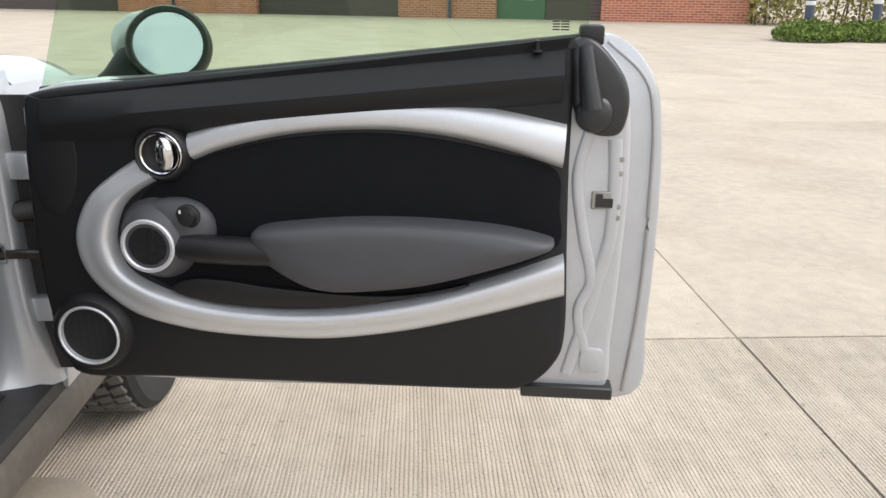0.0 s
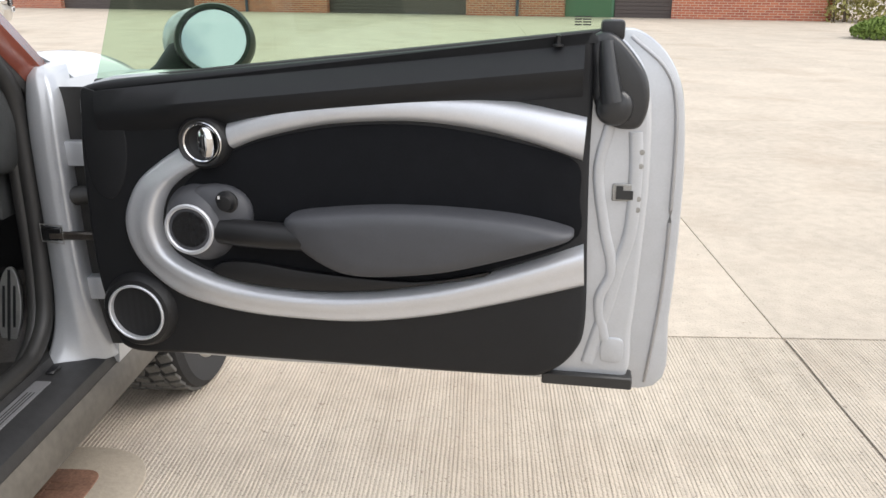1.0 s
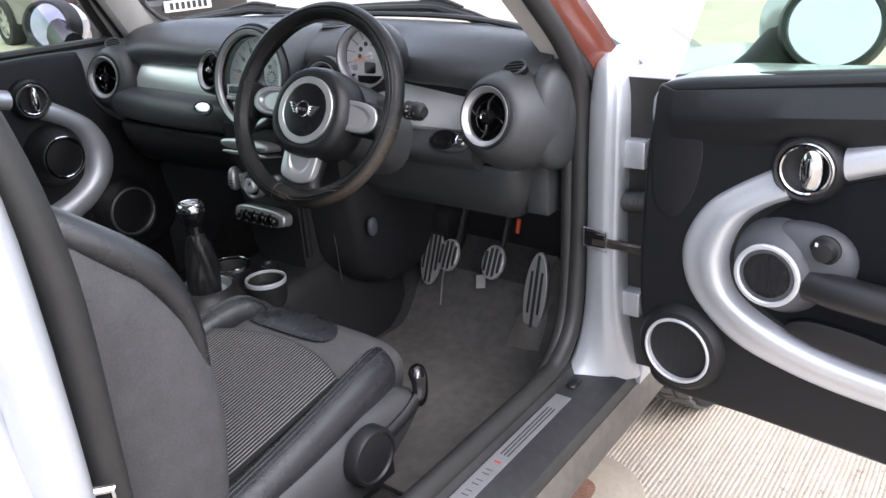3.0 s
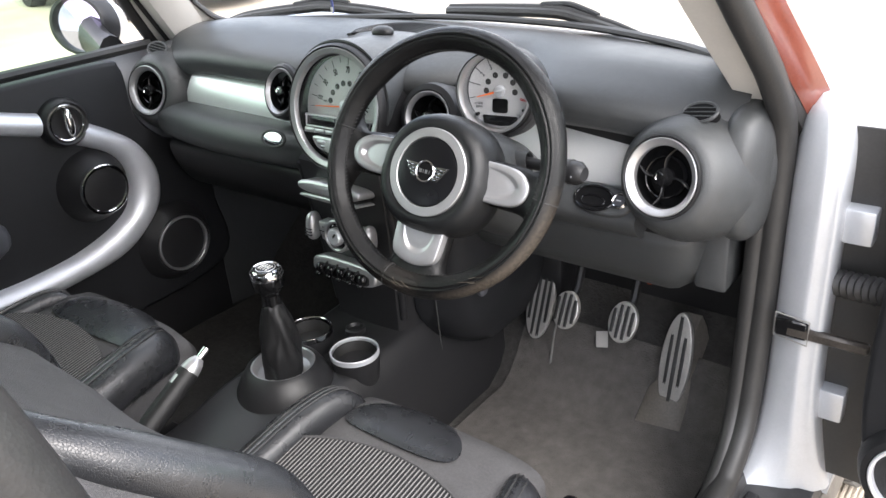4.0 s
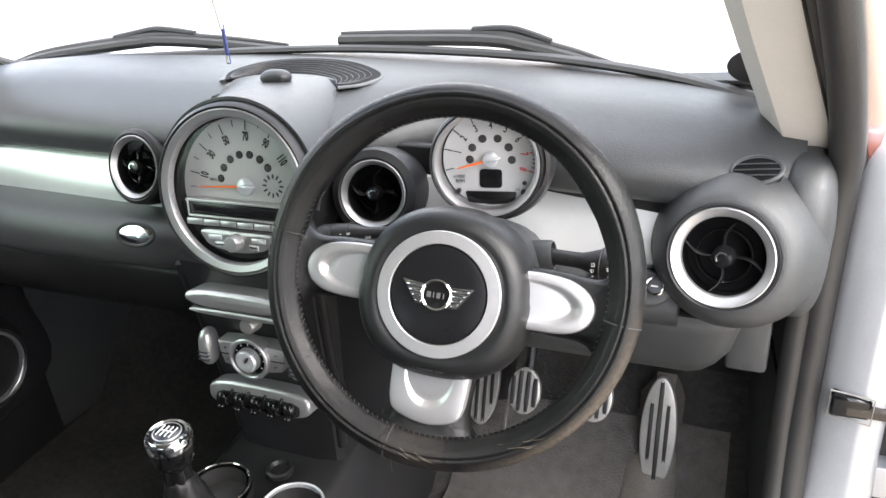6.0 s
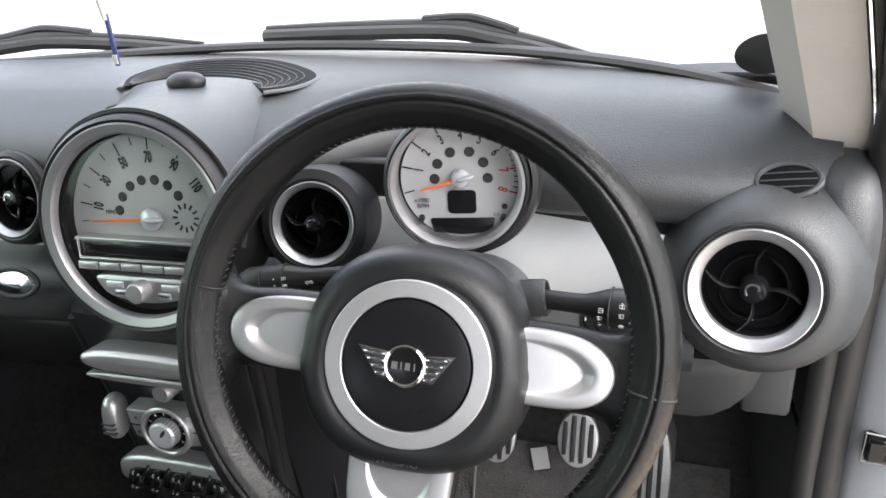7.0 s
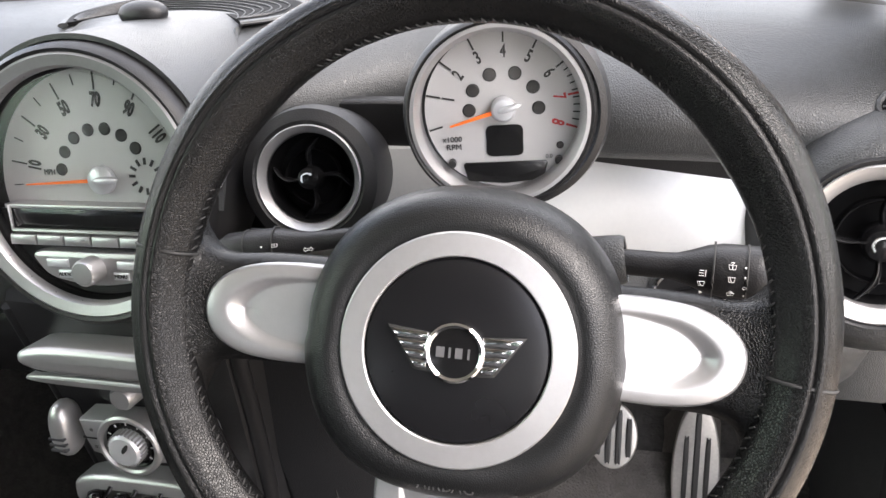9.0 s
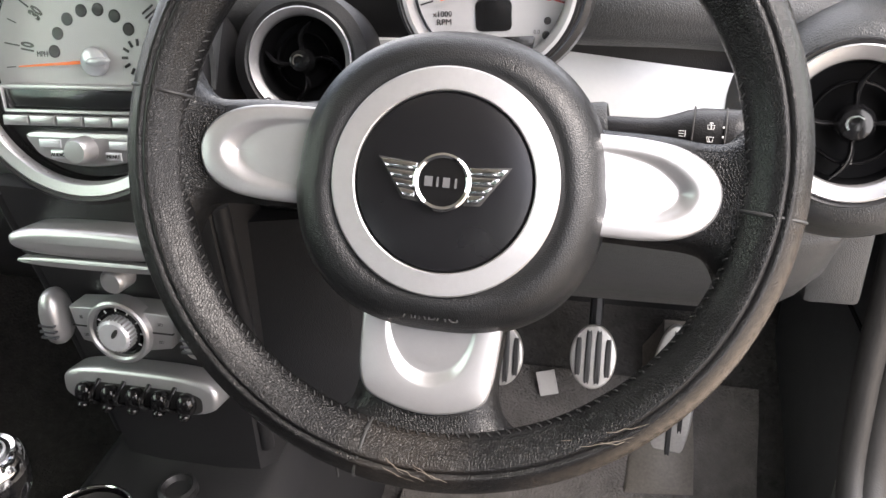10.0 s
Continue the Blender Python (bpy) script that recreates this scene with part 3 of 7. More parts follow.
def build_parked_car(at, turn, paint, label, plate_front=False):
    """A parked hatchback with wheels, windows and lamps; nose along +x of its own frame."""
    m = Matrix.Translation(at) @ Matrix.Rotation(radians(turn), 4, "Z")
    t = thing("parked_car", at, label, "car", "parked cars across the yard")

    def add(name, bm, ma, parent=t, lb=""):
        bm.transform(m)
        return part(name, bm, ma, parent, lb)
    prof = ((-2.05, 0.32), (-2.1, 0.62), (-2.0, 0.95), (-1.3, 0.98), (0.75, 0.95), (1.55, 0.93), (1.98, 0.84), (2.1, 0.55), (2.02, 0.28))
    rings = []
    for k in range(9):
        s = -1 + 2 * k / 8
        w = 0.86 * s
        pinch = 1 - 0.05 * abs(s) ** 4
        rings.append([(x * pinch, w, z - (0.06 * abs(s) ** 3 if z > 0.8 else 0)) for x, z in prof])
    add("body", loft(rings), paint)
    cab = ((-1.95, 0.95), (-1.6, 1.38), (-0.8, 1.47), (-0.1, 1.44), (0.85, 0.95))
    rings = []
    for k in range(7):
        s = -1 + 2 * k / 6
        rings.append([(x, (0.8 - 0.22 * max(0, z - 0.95)) * s, z - 0.03 * abs(s) ** 3) for x, z in cab])
    add("cabin", loft(rings), GLOSS, t, "dark glazed cabin")
    roofp = ((-1.62, 1.375), (-0.8, 1.485), (-0.1, 1.455), (-0.1, 1.43), (-0.8, 1.455), (-1.6, 1.36))
    add("roof", loft([[(x, 0.69 * s, z - 0.03 * abs(s) ** 3) for x, z in roofp] for s in (-1, -0.5, 0, 0.5, 1)]), paint)
    for sx in (-1.28, 1.3):
        for sy in (-0.84, 0.84):
            wm = Matrix.Translation((sx, sy, 0.31)) @ Matrix.Rotation(radians(90 if sy < 0 else -90), 4, "X")
            w = add("wheel", lathe([(0.2, -0.02), (0.21, 0.06), (0.29, 0.06), (0.31, 0.03), (0.31, -0.12), (0.2, -0.12)], 32, wm), TYRE)
            spokes = [prism(oval(0.035, 0.09, 12), -0.02, 0.035, wm @ Matrix.Rotation(2 * math.pi * i / 7, 4, "Z") @ Matrix.Translation((0, 0.11, 0)), 0.006) for i in range(7)]
            add("rim", join(ring(0.185, 0.212, 0.05, wm, 32), disc(0.05, 0.04, wm, 20), *spokes), ALU, w)
    for sy in (-0.62, 0.62):
        add("headlight", blob((1.93, sy, 0.74), (0.14, 0.17, 0.1), 0.8, 16, 10), CHROME, t, "clear headlamp")
    add("grille", box(1.9, 2.09, -0.45, 0.45, 0.62, 0.80, 0.01, 1), GLOSS, t)
    for z in (0.65, 0.69, 0.73, 0.77):
        add("grille_bar", box(2.085, 2.1, -0.44, 0.44, z - 0.006, z + 0.006, 0.002, 1), CHROME, t)
    add("grille_badge", lathe([(0, 0), (0.06, 0), (0.06, 0.012), (0, 0.014)], 20, Matrix.Translation((2.09, 0, 0.71)) @ Matrix.Rotation(radians(90), 4, "Y")), CHROME, t, "round chrome badge")
    pl = add("number_plate", box(2.10, 2.125, -0.29, 0.29, 0.47, 0.59, 0.004, 1), PRINT, t, "white number plate")
    for i in range(7):
        y = -0.21 + i * 0.07
        add("bar", box(2.124, 2.128, y - 0.022, y + 0.022, 0.492, 0.568, 0, 1), DIALBLACK, pl)
    return t


PAINT_DARK = mat("black_car_paint", (0.012, 0.012, 0.014), 0.25, bump=0, coat=0.8)
PAINT_SILVER = mat("pale_gold_car_paint", (0.5, 0.47, 0.42), 0.35, 0.5, bump=0, coat=0.6)
PAINT_RED = mat("red_car_paint", (0.35, 0.02, 0.025), 0.3, 0.1, bump=0, coat=0.7)

BOOT = mat("moulded_black_plastic", (0.02, 0.021, 0.023), 0.3, bump=0.2, bscale=300, var=0.2)

# ---- the car: one thing; its shell, doors, glass and cabin fittings are parts of it ----
car = thing("silver_hatchback", (0.0, 1.6, 0.0), "silver three-door hatchback with its driver's door standing open", "car")
DA = radians(7.5)
DM = Matrix(((math.cos(DA), 0, -math.sin(DA), 0.80), (-math.sin(DA), 0, -math.cos(DA), 2.0804), (0, 1, 0, 0), (0, 0, 0, 1)))


def shift(m, x, y, z=0.0):
    return m @ Matrix.Translation((x, y, z))


def build_open_door():
    # steel shell: inner frame, then the outer skin behind it
    inner = curve([(0.115, 0.44), (0.078, 0.62), (0.080, 0.85), (0.108, 0.985), (0.40, 1.012), (0.80, 1.05), (1.07, 1.078), (1.13, 1.06), (1.165, 0.99), (1.175, 0.85), (1.172, 0.70), (1.165, 0.55), (1.15, 0.43), (1.00, 0.425), (0.70, 0.42), (0.35, 0.415)], 84, True)
    door = part("open_door", prism(inner, -0.10, -0.022, DM, 0.012, 3), PAINT, car, "silver driver's door, wide open, black inner trim")
    skin = curve([(0.10, 0.405), (0.06, 0.62), (0.06, 0.85), (0.09, 0.98), (0.40, 1.01), (0.80, 1.045), (1.08, 1.088), (1.165, 1.075), (1.222, 1.00), (1.24, 0.88), (1.244, 0.72), (1.24, 0.55), (1.222, 0.390), (1.00, 0.398), (0.70, 0.40), (0.35, 0.405)], 84, True)
    part("outer_skin", prism(skin, -0.135, -0.095, DM, 0.008, 2), PAINT, door)
    edge = curve([(1.13, 1.078), (1.195, 1.02), (1.218, 0.95), (1.224, 0.80), (1.221, 0.60), (1.203, 0.40)], 40)
    part("edge_seal", sweep([DM @ Vector((p[0], p[1], -0.094)) for p in edge], 0.0035, seg=8), DARKRING, door, "grey sealed hem of the door edge")
    # trim panel
    outline = curve([(0.128, 0.428), (0.098, 0.50), (0.078, 0.62), (0.082, 0.845), (0.098, 0.95), (0.125, 0.986), (0.38, 1.015), (0.70, 1.048), (1.04, 1.082), (1.066, 1.06), (1.068, 0.87), (1.072, 0.73), (1.077, 0.56), (1.06, 0.495), (1.01, 0.448), (0.93, 0.436), (0.54, 0.432), (0.30, 0.43)], 110, True)
    panel = part("trim_panel", prism(outline, -0.03, 0.0, DM, 0.012, 3), PANEL, door, "black grained vinyl trim panel")
    # belt ledge along the top, leaning in towards the glass
    top = [(0.13 + 0.92 * i / 24, 0.984 + 0.094 * i / 24) for i in range(25)]
    rings = []
    for i, (u, v) in enumerate(top):
        k = 0.3 + 0.7 * min(1, i / 5)
        rings.append([tuple(DM @ Vector(p)) for p in ((u, v - 0.10, -0.005), (u, v - 0.075, 0.022 * k), (u, v - 0.058, 0.032 * k), (u, v - 0.046, 0.033 * k), (u, v - 0.012, 0.006 * k), (u, v, -0.02), (u, v - 0.06, -0.028))])
    part("belt_ledge", loft(rings), PANEL, panel, "padded black ledge under the glass")
    corner = curve([(0.10, 0.96), (0.125, 0.975), (0.165, 0.95), (0.185, 0.88), (0.17, 0.80), (0.135, 0.76), (0.10, 0.80)], 30, True)
    part("hinge_corner", prism(corner, -0.01, 0.0018, DM, 0.0018, 3), PANEL, panel)
    # silver bow: upper blade and lower sickle
    a = curve([(0.397, 0.919), (0.468, 0.943), (0.571, 0.967), (0.671, 0.978), (0.769, 0.982), (0.865, 0.980), (0.961, 0.967), (1.060, 0.947)], 44)
    b = curve([(0.405, 0.871), (0.464, 0.893), (0.568, 0.918), (0.669, 0.929), (0.768, 0.931), (0.866, 0.921), (0.963, 0.900), (1.056, 0.871)], 44)
    part("upper_trim_bow", band(a, b, DM, 0.019, 0.01, 11, 0.6, (0, 0.5, 0.76, 0.9, 0.97, 1.0, 0.99, 0.94, 0.82, 0.55, 0)), SILVER, panel, "satin silver curved trim")
    a = curve([(0.306, 0.876), (0.249, 0.840), (0.200, 0.800), (0.170, 0.750), (0.160, 0.705), (0.170, 0.655), (0.200, 0.612), (0.262, 0.566), (0.346, 0.543), (0.434, 0.532), (0.545, 0.529), (0.625, 0.531), (0.709, 0.541), (0.816, 0.562), (0.945, 0.597), (1.071, 0.636)], 72)
    b = curve([(0.340, 0.835), (0.298, 0.812), (0.265, 0.782), (0.247, 0.742), (0.243, 0.705), (0.258, 0.662), (0.300, 0.632), (0.364, 0.609), (0.439, 0.595), (0.520, 0.590), (0.565, 0.590), (0.620, 0.593), (0.710, 0.605), (0.816, 0.627), (0.940, 0.667), (1.066, 0.717)], 72)
    part("lower_trim_bow", band(a, b, DM, 0.026, 0.01, 11, 0.6, (0, 0.42, 0.52, 0.60, 0.66, 0.84, 0.94, 1.0, 0.97, 0.75, 0)), SILVER, panel, "satin silver sickle-shaped trim")
    # dark recess with the cloth insert and the pocket
    ins = curve([(0.36, 0.845), (0.45, 0.884), (0.57, 0.912), (0.70, 0.925), (0.82, 0.920), (0.95, 0.897), (1.045, 0.868), (1.055, 0.80), (1.05, 0.725), (0.92, 0.665), (0.80, 0.628), (0.66, 0.603), (0.54, 0.597), (0.42, 0.603), (0.32, 0.632), (0.27, 0.68), (0.265, 0.74), (0.30, 0.80)], 80, True)
    part("cloth_insert", prism(ins, -0.004, 0.003, DM, 0.002), CLOTH, panel, "black cloth insert")
    poc = curve([(0.345, 0.622), (0.37, 0.645), (0.44, 0.648), (0.55, 0.635), (0.75, 0.628), (0.90, 0.655), (0.80, 0.628), (0.68, 0.605), (0.54, 0.596), (0.42, 0.602)], 50, True)
    part("pocket_lip", prism(poc, -0.004, 0.016, DM, 0.004), BLACK, panel, "black door pocket edge")
    # armrest
    pad = curve([(0.508, 0.735), (0.525, 0.755), (0.601, 0.767), (0.704, 0.776), (0.827, 0.777), (0.947, 0.769), (1.030, 0.753), (1.048, 0.742), (1.029, 0.728), (0.949, 0.699), (0.827, 0.664), (0.711, 0.647), (0.637, 0.645), (0.585, 0.660), (0.533, 0.695)], 60, True)
    cen = Vector((0.77, 0.722))
    rings = []
    for s, z in ((1.0, 0.0), (1.0, 0.03), (0.985, 0.044), (0.94, 0.056), (0.86, 0.063), (0.6, 0.067), (0.25, 0.068)):
        rings.append([tuple(DM @ Vector((cen.x + (p[0] - cen.x) * s, cen.y + (p[1] - cen.y) * s, z))) for p in pad])
    part("armrest", loft(rings), GREY, panel, "dark grey padded armrest", 60)
    grip = [DM @ Vector(p) for p in ((0.36, 0.715, 0.02), (0.42, 0.715, 0.035), (0.48, 0.714, 0.038), (0.56, 0.712, 0.035))]
    part("pull_grip", sweep(grip, [0.026, 0.026, 0.026, 0.025], seg=14, up=(0, -1, 0)), BLACK, panel, "black grab handle")
    # upper speaker pod with the mirror switch
    b = lathe([(0.0, 0.05), (0.045, 0.05), (0.055, 0.047), (0.072, 0.02), (0.085, -0.004)], 44, shift(DM, 0.326, 0.722), 0.92, 0.96)
    part("tweeter_pod", join(b, blob((0.365, 0.745, 0.008), (0.072, 0.058, 0.03), 0.9, 28, 14, DM)), GREY, panel, "grey plastic speaker pod", 60)
    sp = shift(DM, 0.323, 0.721, 0.048)
    part("tweeter_ring", ring(0.0420, 0.0500, 0.006, sp), SILVER, panel, "bright ring")
    part("tweeter_grille", disc(0.043, 0.002, sp), SPEAKERCLOTH, panel)
    part("mirror_switch", join(lathe([(0.022, 0), (0.022, 0.004), (0.018, 0.006), (0.014, 0.016), (0, 0.018)], 28, shift(DM, 0.396, 0.774, 0.03))), BLACK, panel, "round mirror switch")
    part("switch_mark", prism([(0, 0), (0.004, 0), (0.004, 0.006), (0, 0.006)], 0, 0.0005, shift(DM, 0.386, 0.783, 0.0475)), PRINT, panel)
    # inner release handle
    hm = shift(DM, 0.352, 0.884, 0.004)
    part("handle_cup", lathe([(0, 0.001), (0.034, 0.002), (0.037, 0.018), (0.044, 0.022), (0.05, 0.016), (0.053, -0.004)], 40, hm), BLACK, panel)
    part("handle_ring", ring(0.0335, 0.0405, 0.022, hm), CHROME, panel, "chrome ring")
    part("release_handle", blob((0.007, 0, 0.012), (0.018, 0.033, 0.014), 0.9, 24, 14, hm), CHROME, panel, "chrome release handle")
    # lower speaker
    lm = shift(DM, 0.170, 0.525, 0.0)
    part("speaker_housing", lathe([(0.058, 0.012), (0.063, 0.022), (0.071, 0.020), (0.078, 0.010), (0.083, -0.004)], 56, lm), BLACK, panel)
    part("speaker_ring", ring(0.0555, 0.0612, 0.024, lm, 72), SILVER, panel, "bright ring")
    part("speaker_grille", disc(0.0565, 0.014, lm), SPEAKERCLOTH, panel, "black speaker grille")
    # latch end
    bootp = curve([(1.062, 1.08), (1.10, 1.085), (1.15, 1.03), (1.163, 0.98), (1.153, 0.935), (1.13, 0.926), (1.10, 0.933), (1.072, 0.967), (1.064, 1.02)], 44, True)
    part("latch_boot", prism(bootp, -0.03, 0.0, DM, 0.012, 3), BOOT, door, "black moulded plastic boot")
    part("latch_boot_ridge", join(blob((1.105, 0.965, -0.004), (0.032, 0.032, 0.018), 0.9, 24, 14, DM), sweep([DM @ Vector(p) for p in ((1.085, 1.075, -0.004), (1.09, 1.03, 0.004), (1.10, 0.975, 0.004))], [0.012, 0.016, 0.02], seg=12, up=(0, -1, 0))), BOOT, door)
    part("latch_plate", boxm(shift(DM, 1.132, 0.811, -0.02), -0.021, 0.021, -0.016, 0.016, -0.004, 0.002, 0.002), STEEL, door)
    part("latch_slot", prism([(-0.014, -0.012), (0.016, -0.012), (0.016, 0.004), (-0.002, 0.004), (-0.002, 0.012), (-0.014, 0.012)], 0, 0.003, shift(DM, 1.132, 0.811, -0.0185)), DIALBLACK, door)
    rib = [DM @ Vector((p[0], p[1], -0.02)) for p in curve([(1.10, 0.93), (1.085, 0.85), (1.10, 0.75), (1.12, 0.66), (1.10, 0.60), (1.115, 0.52)], 30)]
    part("pressed_rib", sweep(rib, 0.010, seg=10, flat=0.35, up=tuple(DM.to_3x3() @ Vector((0, 0, 1)))), PAINT, door)
    rib2 = [DM @ Vector((p[0], p[1], -0.021)) for p in curve([(1.145, 0.92), (1.15, 0.85), (1.148, 0.74), (1.13, 0.66), (1.118, 0.60), (1.10, 0.53), (1.085, 0.47)], 30)]
    part("pressed_rib", sweep(rib2, 0.012, seg=10, flat=0.3, up=tuple(DM.to_3x3() @ Vector((0, 0, 1)))), PAINT, door)
    emb = oval(0.022, 0.026, 20, 0.5)
    part("pressed_boss", prism(emb, -0.03, -0.018, shift(DM, 1.13, 0.50), 0.003), PAINT, door)
    for v in (0.885, 0.86, 0.80, 0.78):
        part("screw", lathe([(0.005, 0), (0.005, 0.003), (0, 0.0035)], 12, shift(DM, 1.158, v, -0.021)), STEEL, door)
    part("bottom_seal", boxm(DM, 1.00, 1.172, 0.423, 0.448, -0.05, -0.008, 0.003), RUBBER, door)
    # glass, seals, lock pin
    gl = [(0.108, 0.975), (0.166, 1.142), (0.245, 1.36), (0.30, 1.385), (1.05, 1.40), (1.088, 1.38), (1.091, 1.06)]
    pane = part("door_glass", prism(gl, -0.045, -0.041, DM), GLASS, door, "green-tinted frameless door glass")
    pane.visible_shadow = False
    part("glass_seal", sweep([DM @ Vector((0.115 + 0.98 * i / 20, 0.985 + 0.104 * i / 20, -0.036)) for i in range(21)], 0.008, seg=8, flat=0.8), RUBBER, door, "black window seal")
    part("seal_end_cap", boxm(DM, 1.075, 1.115, 1.075, 1.108, -0.06, -0.015, 0.006, 2), BLACK, door)
    part("lock_pin", lathe([(0.009, 0.0), (0.009, 0.003), (0.004, 0.004), (0.004, 0.014), (0.0055, 0.018), (0, 0.02)], 16, Matrix.Translation(DM @ Vector((1.005, 1.066, 0.005)))), BLACK, door)
    # small printed lines in the glass corner
    marks = [prism([(x, 0), (x + w, 0), (x + w, 0.0022), (x, 0.0022)], 0, 0.0003, shift(DM, 1.03, 1.098 + r * 0.0045, -0.0405)) for r in range(4) for x, w in ((0, 0.012), (0.014, 0.014))]
    part("glass_marking", join(*marks), DIALBLACK, pane)
    # exterior mirror
    c = Vector((1.118, 2.225, 1.056))
    mm = face(c, 14, 9)
    mir = part("door_mirror", lathe([(0.072, 0.006), (0.078, 0.0), (0.080, -0.02), (0.072, -0.06), (0.05, -0.095), (0.02, -0.11), (0, -0.112)], 48, mm, 0.98, 0.92), PAINT, door, "silver and black door mirror")
    part("mirror_rim", lathe([(0.066, 0.0), (0.069, 0.012), (0.077, 0.012), (0.083, -0.002), (0.083, -0.03), (0.079, -0.04)], 48, mm, 0.98, 0.92), BLACK, mir, "thick black mirror surround")
    part("mirror_glass", lathe([(0.068, 0.0), (0.067, 0.002), (0.03, 0.003), (0, 0.003)], 48, mm, 0.98, 0.92), MIRROR, mir, "mirror glass showing sky")
    foot = [(1.085, 2.27, 1.03), (1.045, 2.262, 1.005), (1.015, 2.25, 0.975), (0.99, 2.23, 0.94)]
    part("mirror_cap", blob((-0.034, 0.012, -0.078), (0.085, 0.070, 0.055), 0.9, 32, 18, mm), PAINT, mir, "silver mirror cap")
    part("mirror_foot", sweep(foot, [0.062, 0.055, 0.046, 0.055], seg=18, flat=0.7, up=(0, -1, 0)), BLACK, mir)
    # hinges and check strap
    for z in (0.83, 0.53):
        part("hinge", box(0.800, 0.846, 2.156, 2.19, z - 0.026, z + 0.026, 0.004, 2), PAINT, door, "silver door hinge")
    # Added dark strip: paints the shade of the gap over the bright wing edge.
    part("hinge_gap_shade", box(0.79, 0.885, 2.183, 2.188, 0.385, 0.965, 0.001, 1), RUBBER, door, "dark strip in place of the shade between pillar and door")
    part("check_strap", box(0.755, 0.87, 2.127, 2.141, 0.650, 0.668, 0.004, 1), GREASE, door, "greasy check strap")
    rings = [(0.79 + 0.11 * k / 22, 2.17 - 0.04 * k / 22, 0.735 + 0.02 * k / 22) for k in range(23)]
    part("cable_boot", sweep(rings, [0.021 if k % 2 else 0.016 for k in range(23)], seg=14), RUBBER, door, "black corrugated rubber cable boot")


build_open_door()


def build_shell():
    # sill, pillar, floor pan, roof, rear body, bonnet and wings
    prof = ((0.70, 0.30), (0.70, 0.372), (0.715, 0.392), (0.728, 0.386), (0.735, 0.372), (0.80, 0.368), (0.826, 0.357), (0.833, 0.335), (0.815, 0.26), (0.78, 0.20), (0.70, 0.18))
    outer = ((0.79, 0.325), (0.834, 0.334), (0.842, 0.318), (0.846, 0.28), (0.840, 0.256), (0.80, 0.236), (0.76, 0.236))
    part("outer_sill", loft([[(x, y, z) for x, z in outer] for y in (0.2, 0.9, 1.5, 2.0, 2.5)]), BROWNSILL, car, "grey-brown outer sill")
    part("sill", loft([[(x, y, z) for x, z in prof] for y in (0.2, 0.9, 1.5, 2.0, 2.2)]), SILLBLACK, car, "black sill under the open door")
    # sill tread plate
    plate = part("tread_plate", box(0.738, 0.772, 1.05, 2.02, 0.370, 0.3735, 0.001, 1), PLATE, car, "brushed metal tread plate with dark lines")
    for y0, y1 in ((1.80, 1.97), (1.08, 1.40)):
        for k in range(3):
            x = 0.748 + k * 0.007
            part("line", box(x, x + 0.0022, y0, y1, 0.3728, 0.3742, 0, 1), DIALBLACK, plate)
    for i in range(11):
        y = 1.43 + i * 0.031
        part("mark", box(0.749, 0.7625, y, y + 0.0022, 0.3728, 0.3740, 0, 1), GREY, plate)
        part("mark", box(0.749, 0.7625, y + 0.012, y + 0.0138, 0.3728, 0.3740, 0, 1), GREY, plate)
    part("mark", box(0.750, 0.762, 1.776, 1.780, 0.3728, 0.3740, 0, 1), DIALRED, plate)
    part("sill_clip", box(0.742, 0.762, 2.05, 2.085, 0.370, 0.378, 0.003, 1), BLACK, car)
    # hinge pillar
    posts = curve([(1.004, 0.744, 2.196, 0.772, 2.190), (0.985, 0.737, 2.176, 0.788, 2.164), (0.94, 0.734, 2.163, 0.802, 2.146), (0.85, 0.733, 2.156, 0.806, 2.137), (0.65, 0.733, 2.154, 0.807, 2.135), (0.52, 0.732, 2.150, 0.812, 2.139), (0.44, 0.728, 2.134, 0.822, 2.150), (0.39, 0.720, 2.112, 0.832, 2.163), (0.358, 0.712, 2.090, 0.840, 2.172)], 36)
    rings = []
    for z, xl, yl, xr, yr in posts:
        mx, my = xr - xl, yr - yl
        rings.append([(xl - 0.012, yl + 0.035, z), (xl, yl + 0.004, z), (xl + 0.08 * mx, yl - 0.003, z), (xl + 0.30 * mx, yl + 0.3 * my - 0.008, z), (xl + 0.55 * mx, yl + 0.55 * my - 0.011, z), (xl + 0.66 * mx, yl + 0.66 * my - 0.0105, z), (xl + 0.74 * mx, yl + 0.74 * my - 0.005, z), (xl + 0.88 * mx, yl + 0.88 * my - 0.004, z), (xr - 0.003, yr + 0.0, z), (xr, yr + 0.006, z), (xr + 0.002, yr + 0.03, z), (xr - 0.006, yr + 0.10, z), (xl - 0.012, yr + 0.10, z)])
    pil = part("hinge_pillar", loft(rings), PAINT, car, "silver painted hinge pillar", 75)
    part("pillar_mark", box(0.740, 0.786, 2.128, 2.15, 0.648, 0.678, 0.003, 1), GLOSS, pil, "greasy black check strap opening")
    part("mark_edge", sweep([(0.738, 2.134, 0.646), (0.788, 2.128, 0.642), (0.788, 2.128, 0.682), (0.738, 2.134, 0.684)], 0.0013, True, 6, 1.0, (0, 1, 0)), STEEL, pil, "bare metal edge")
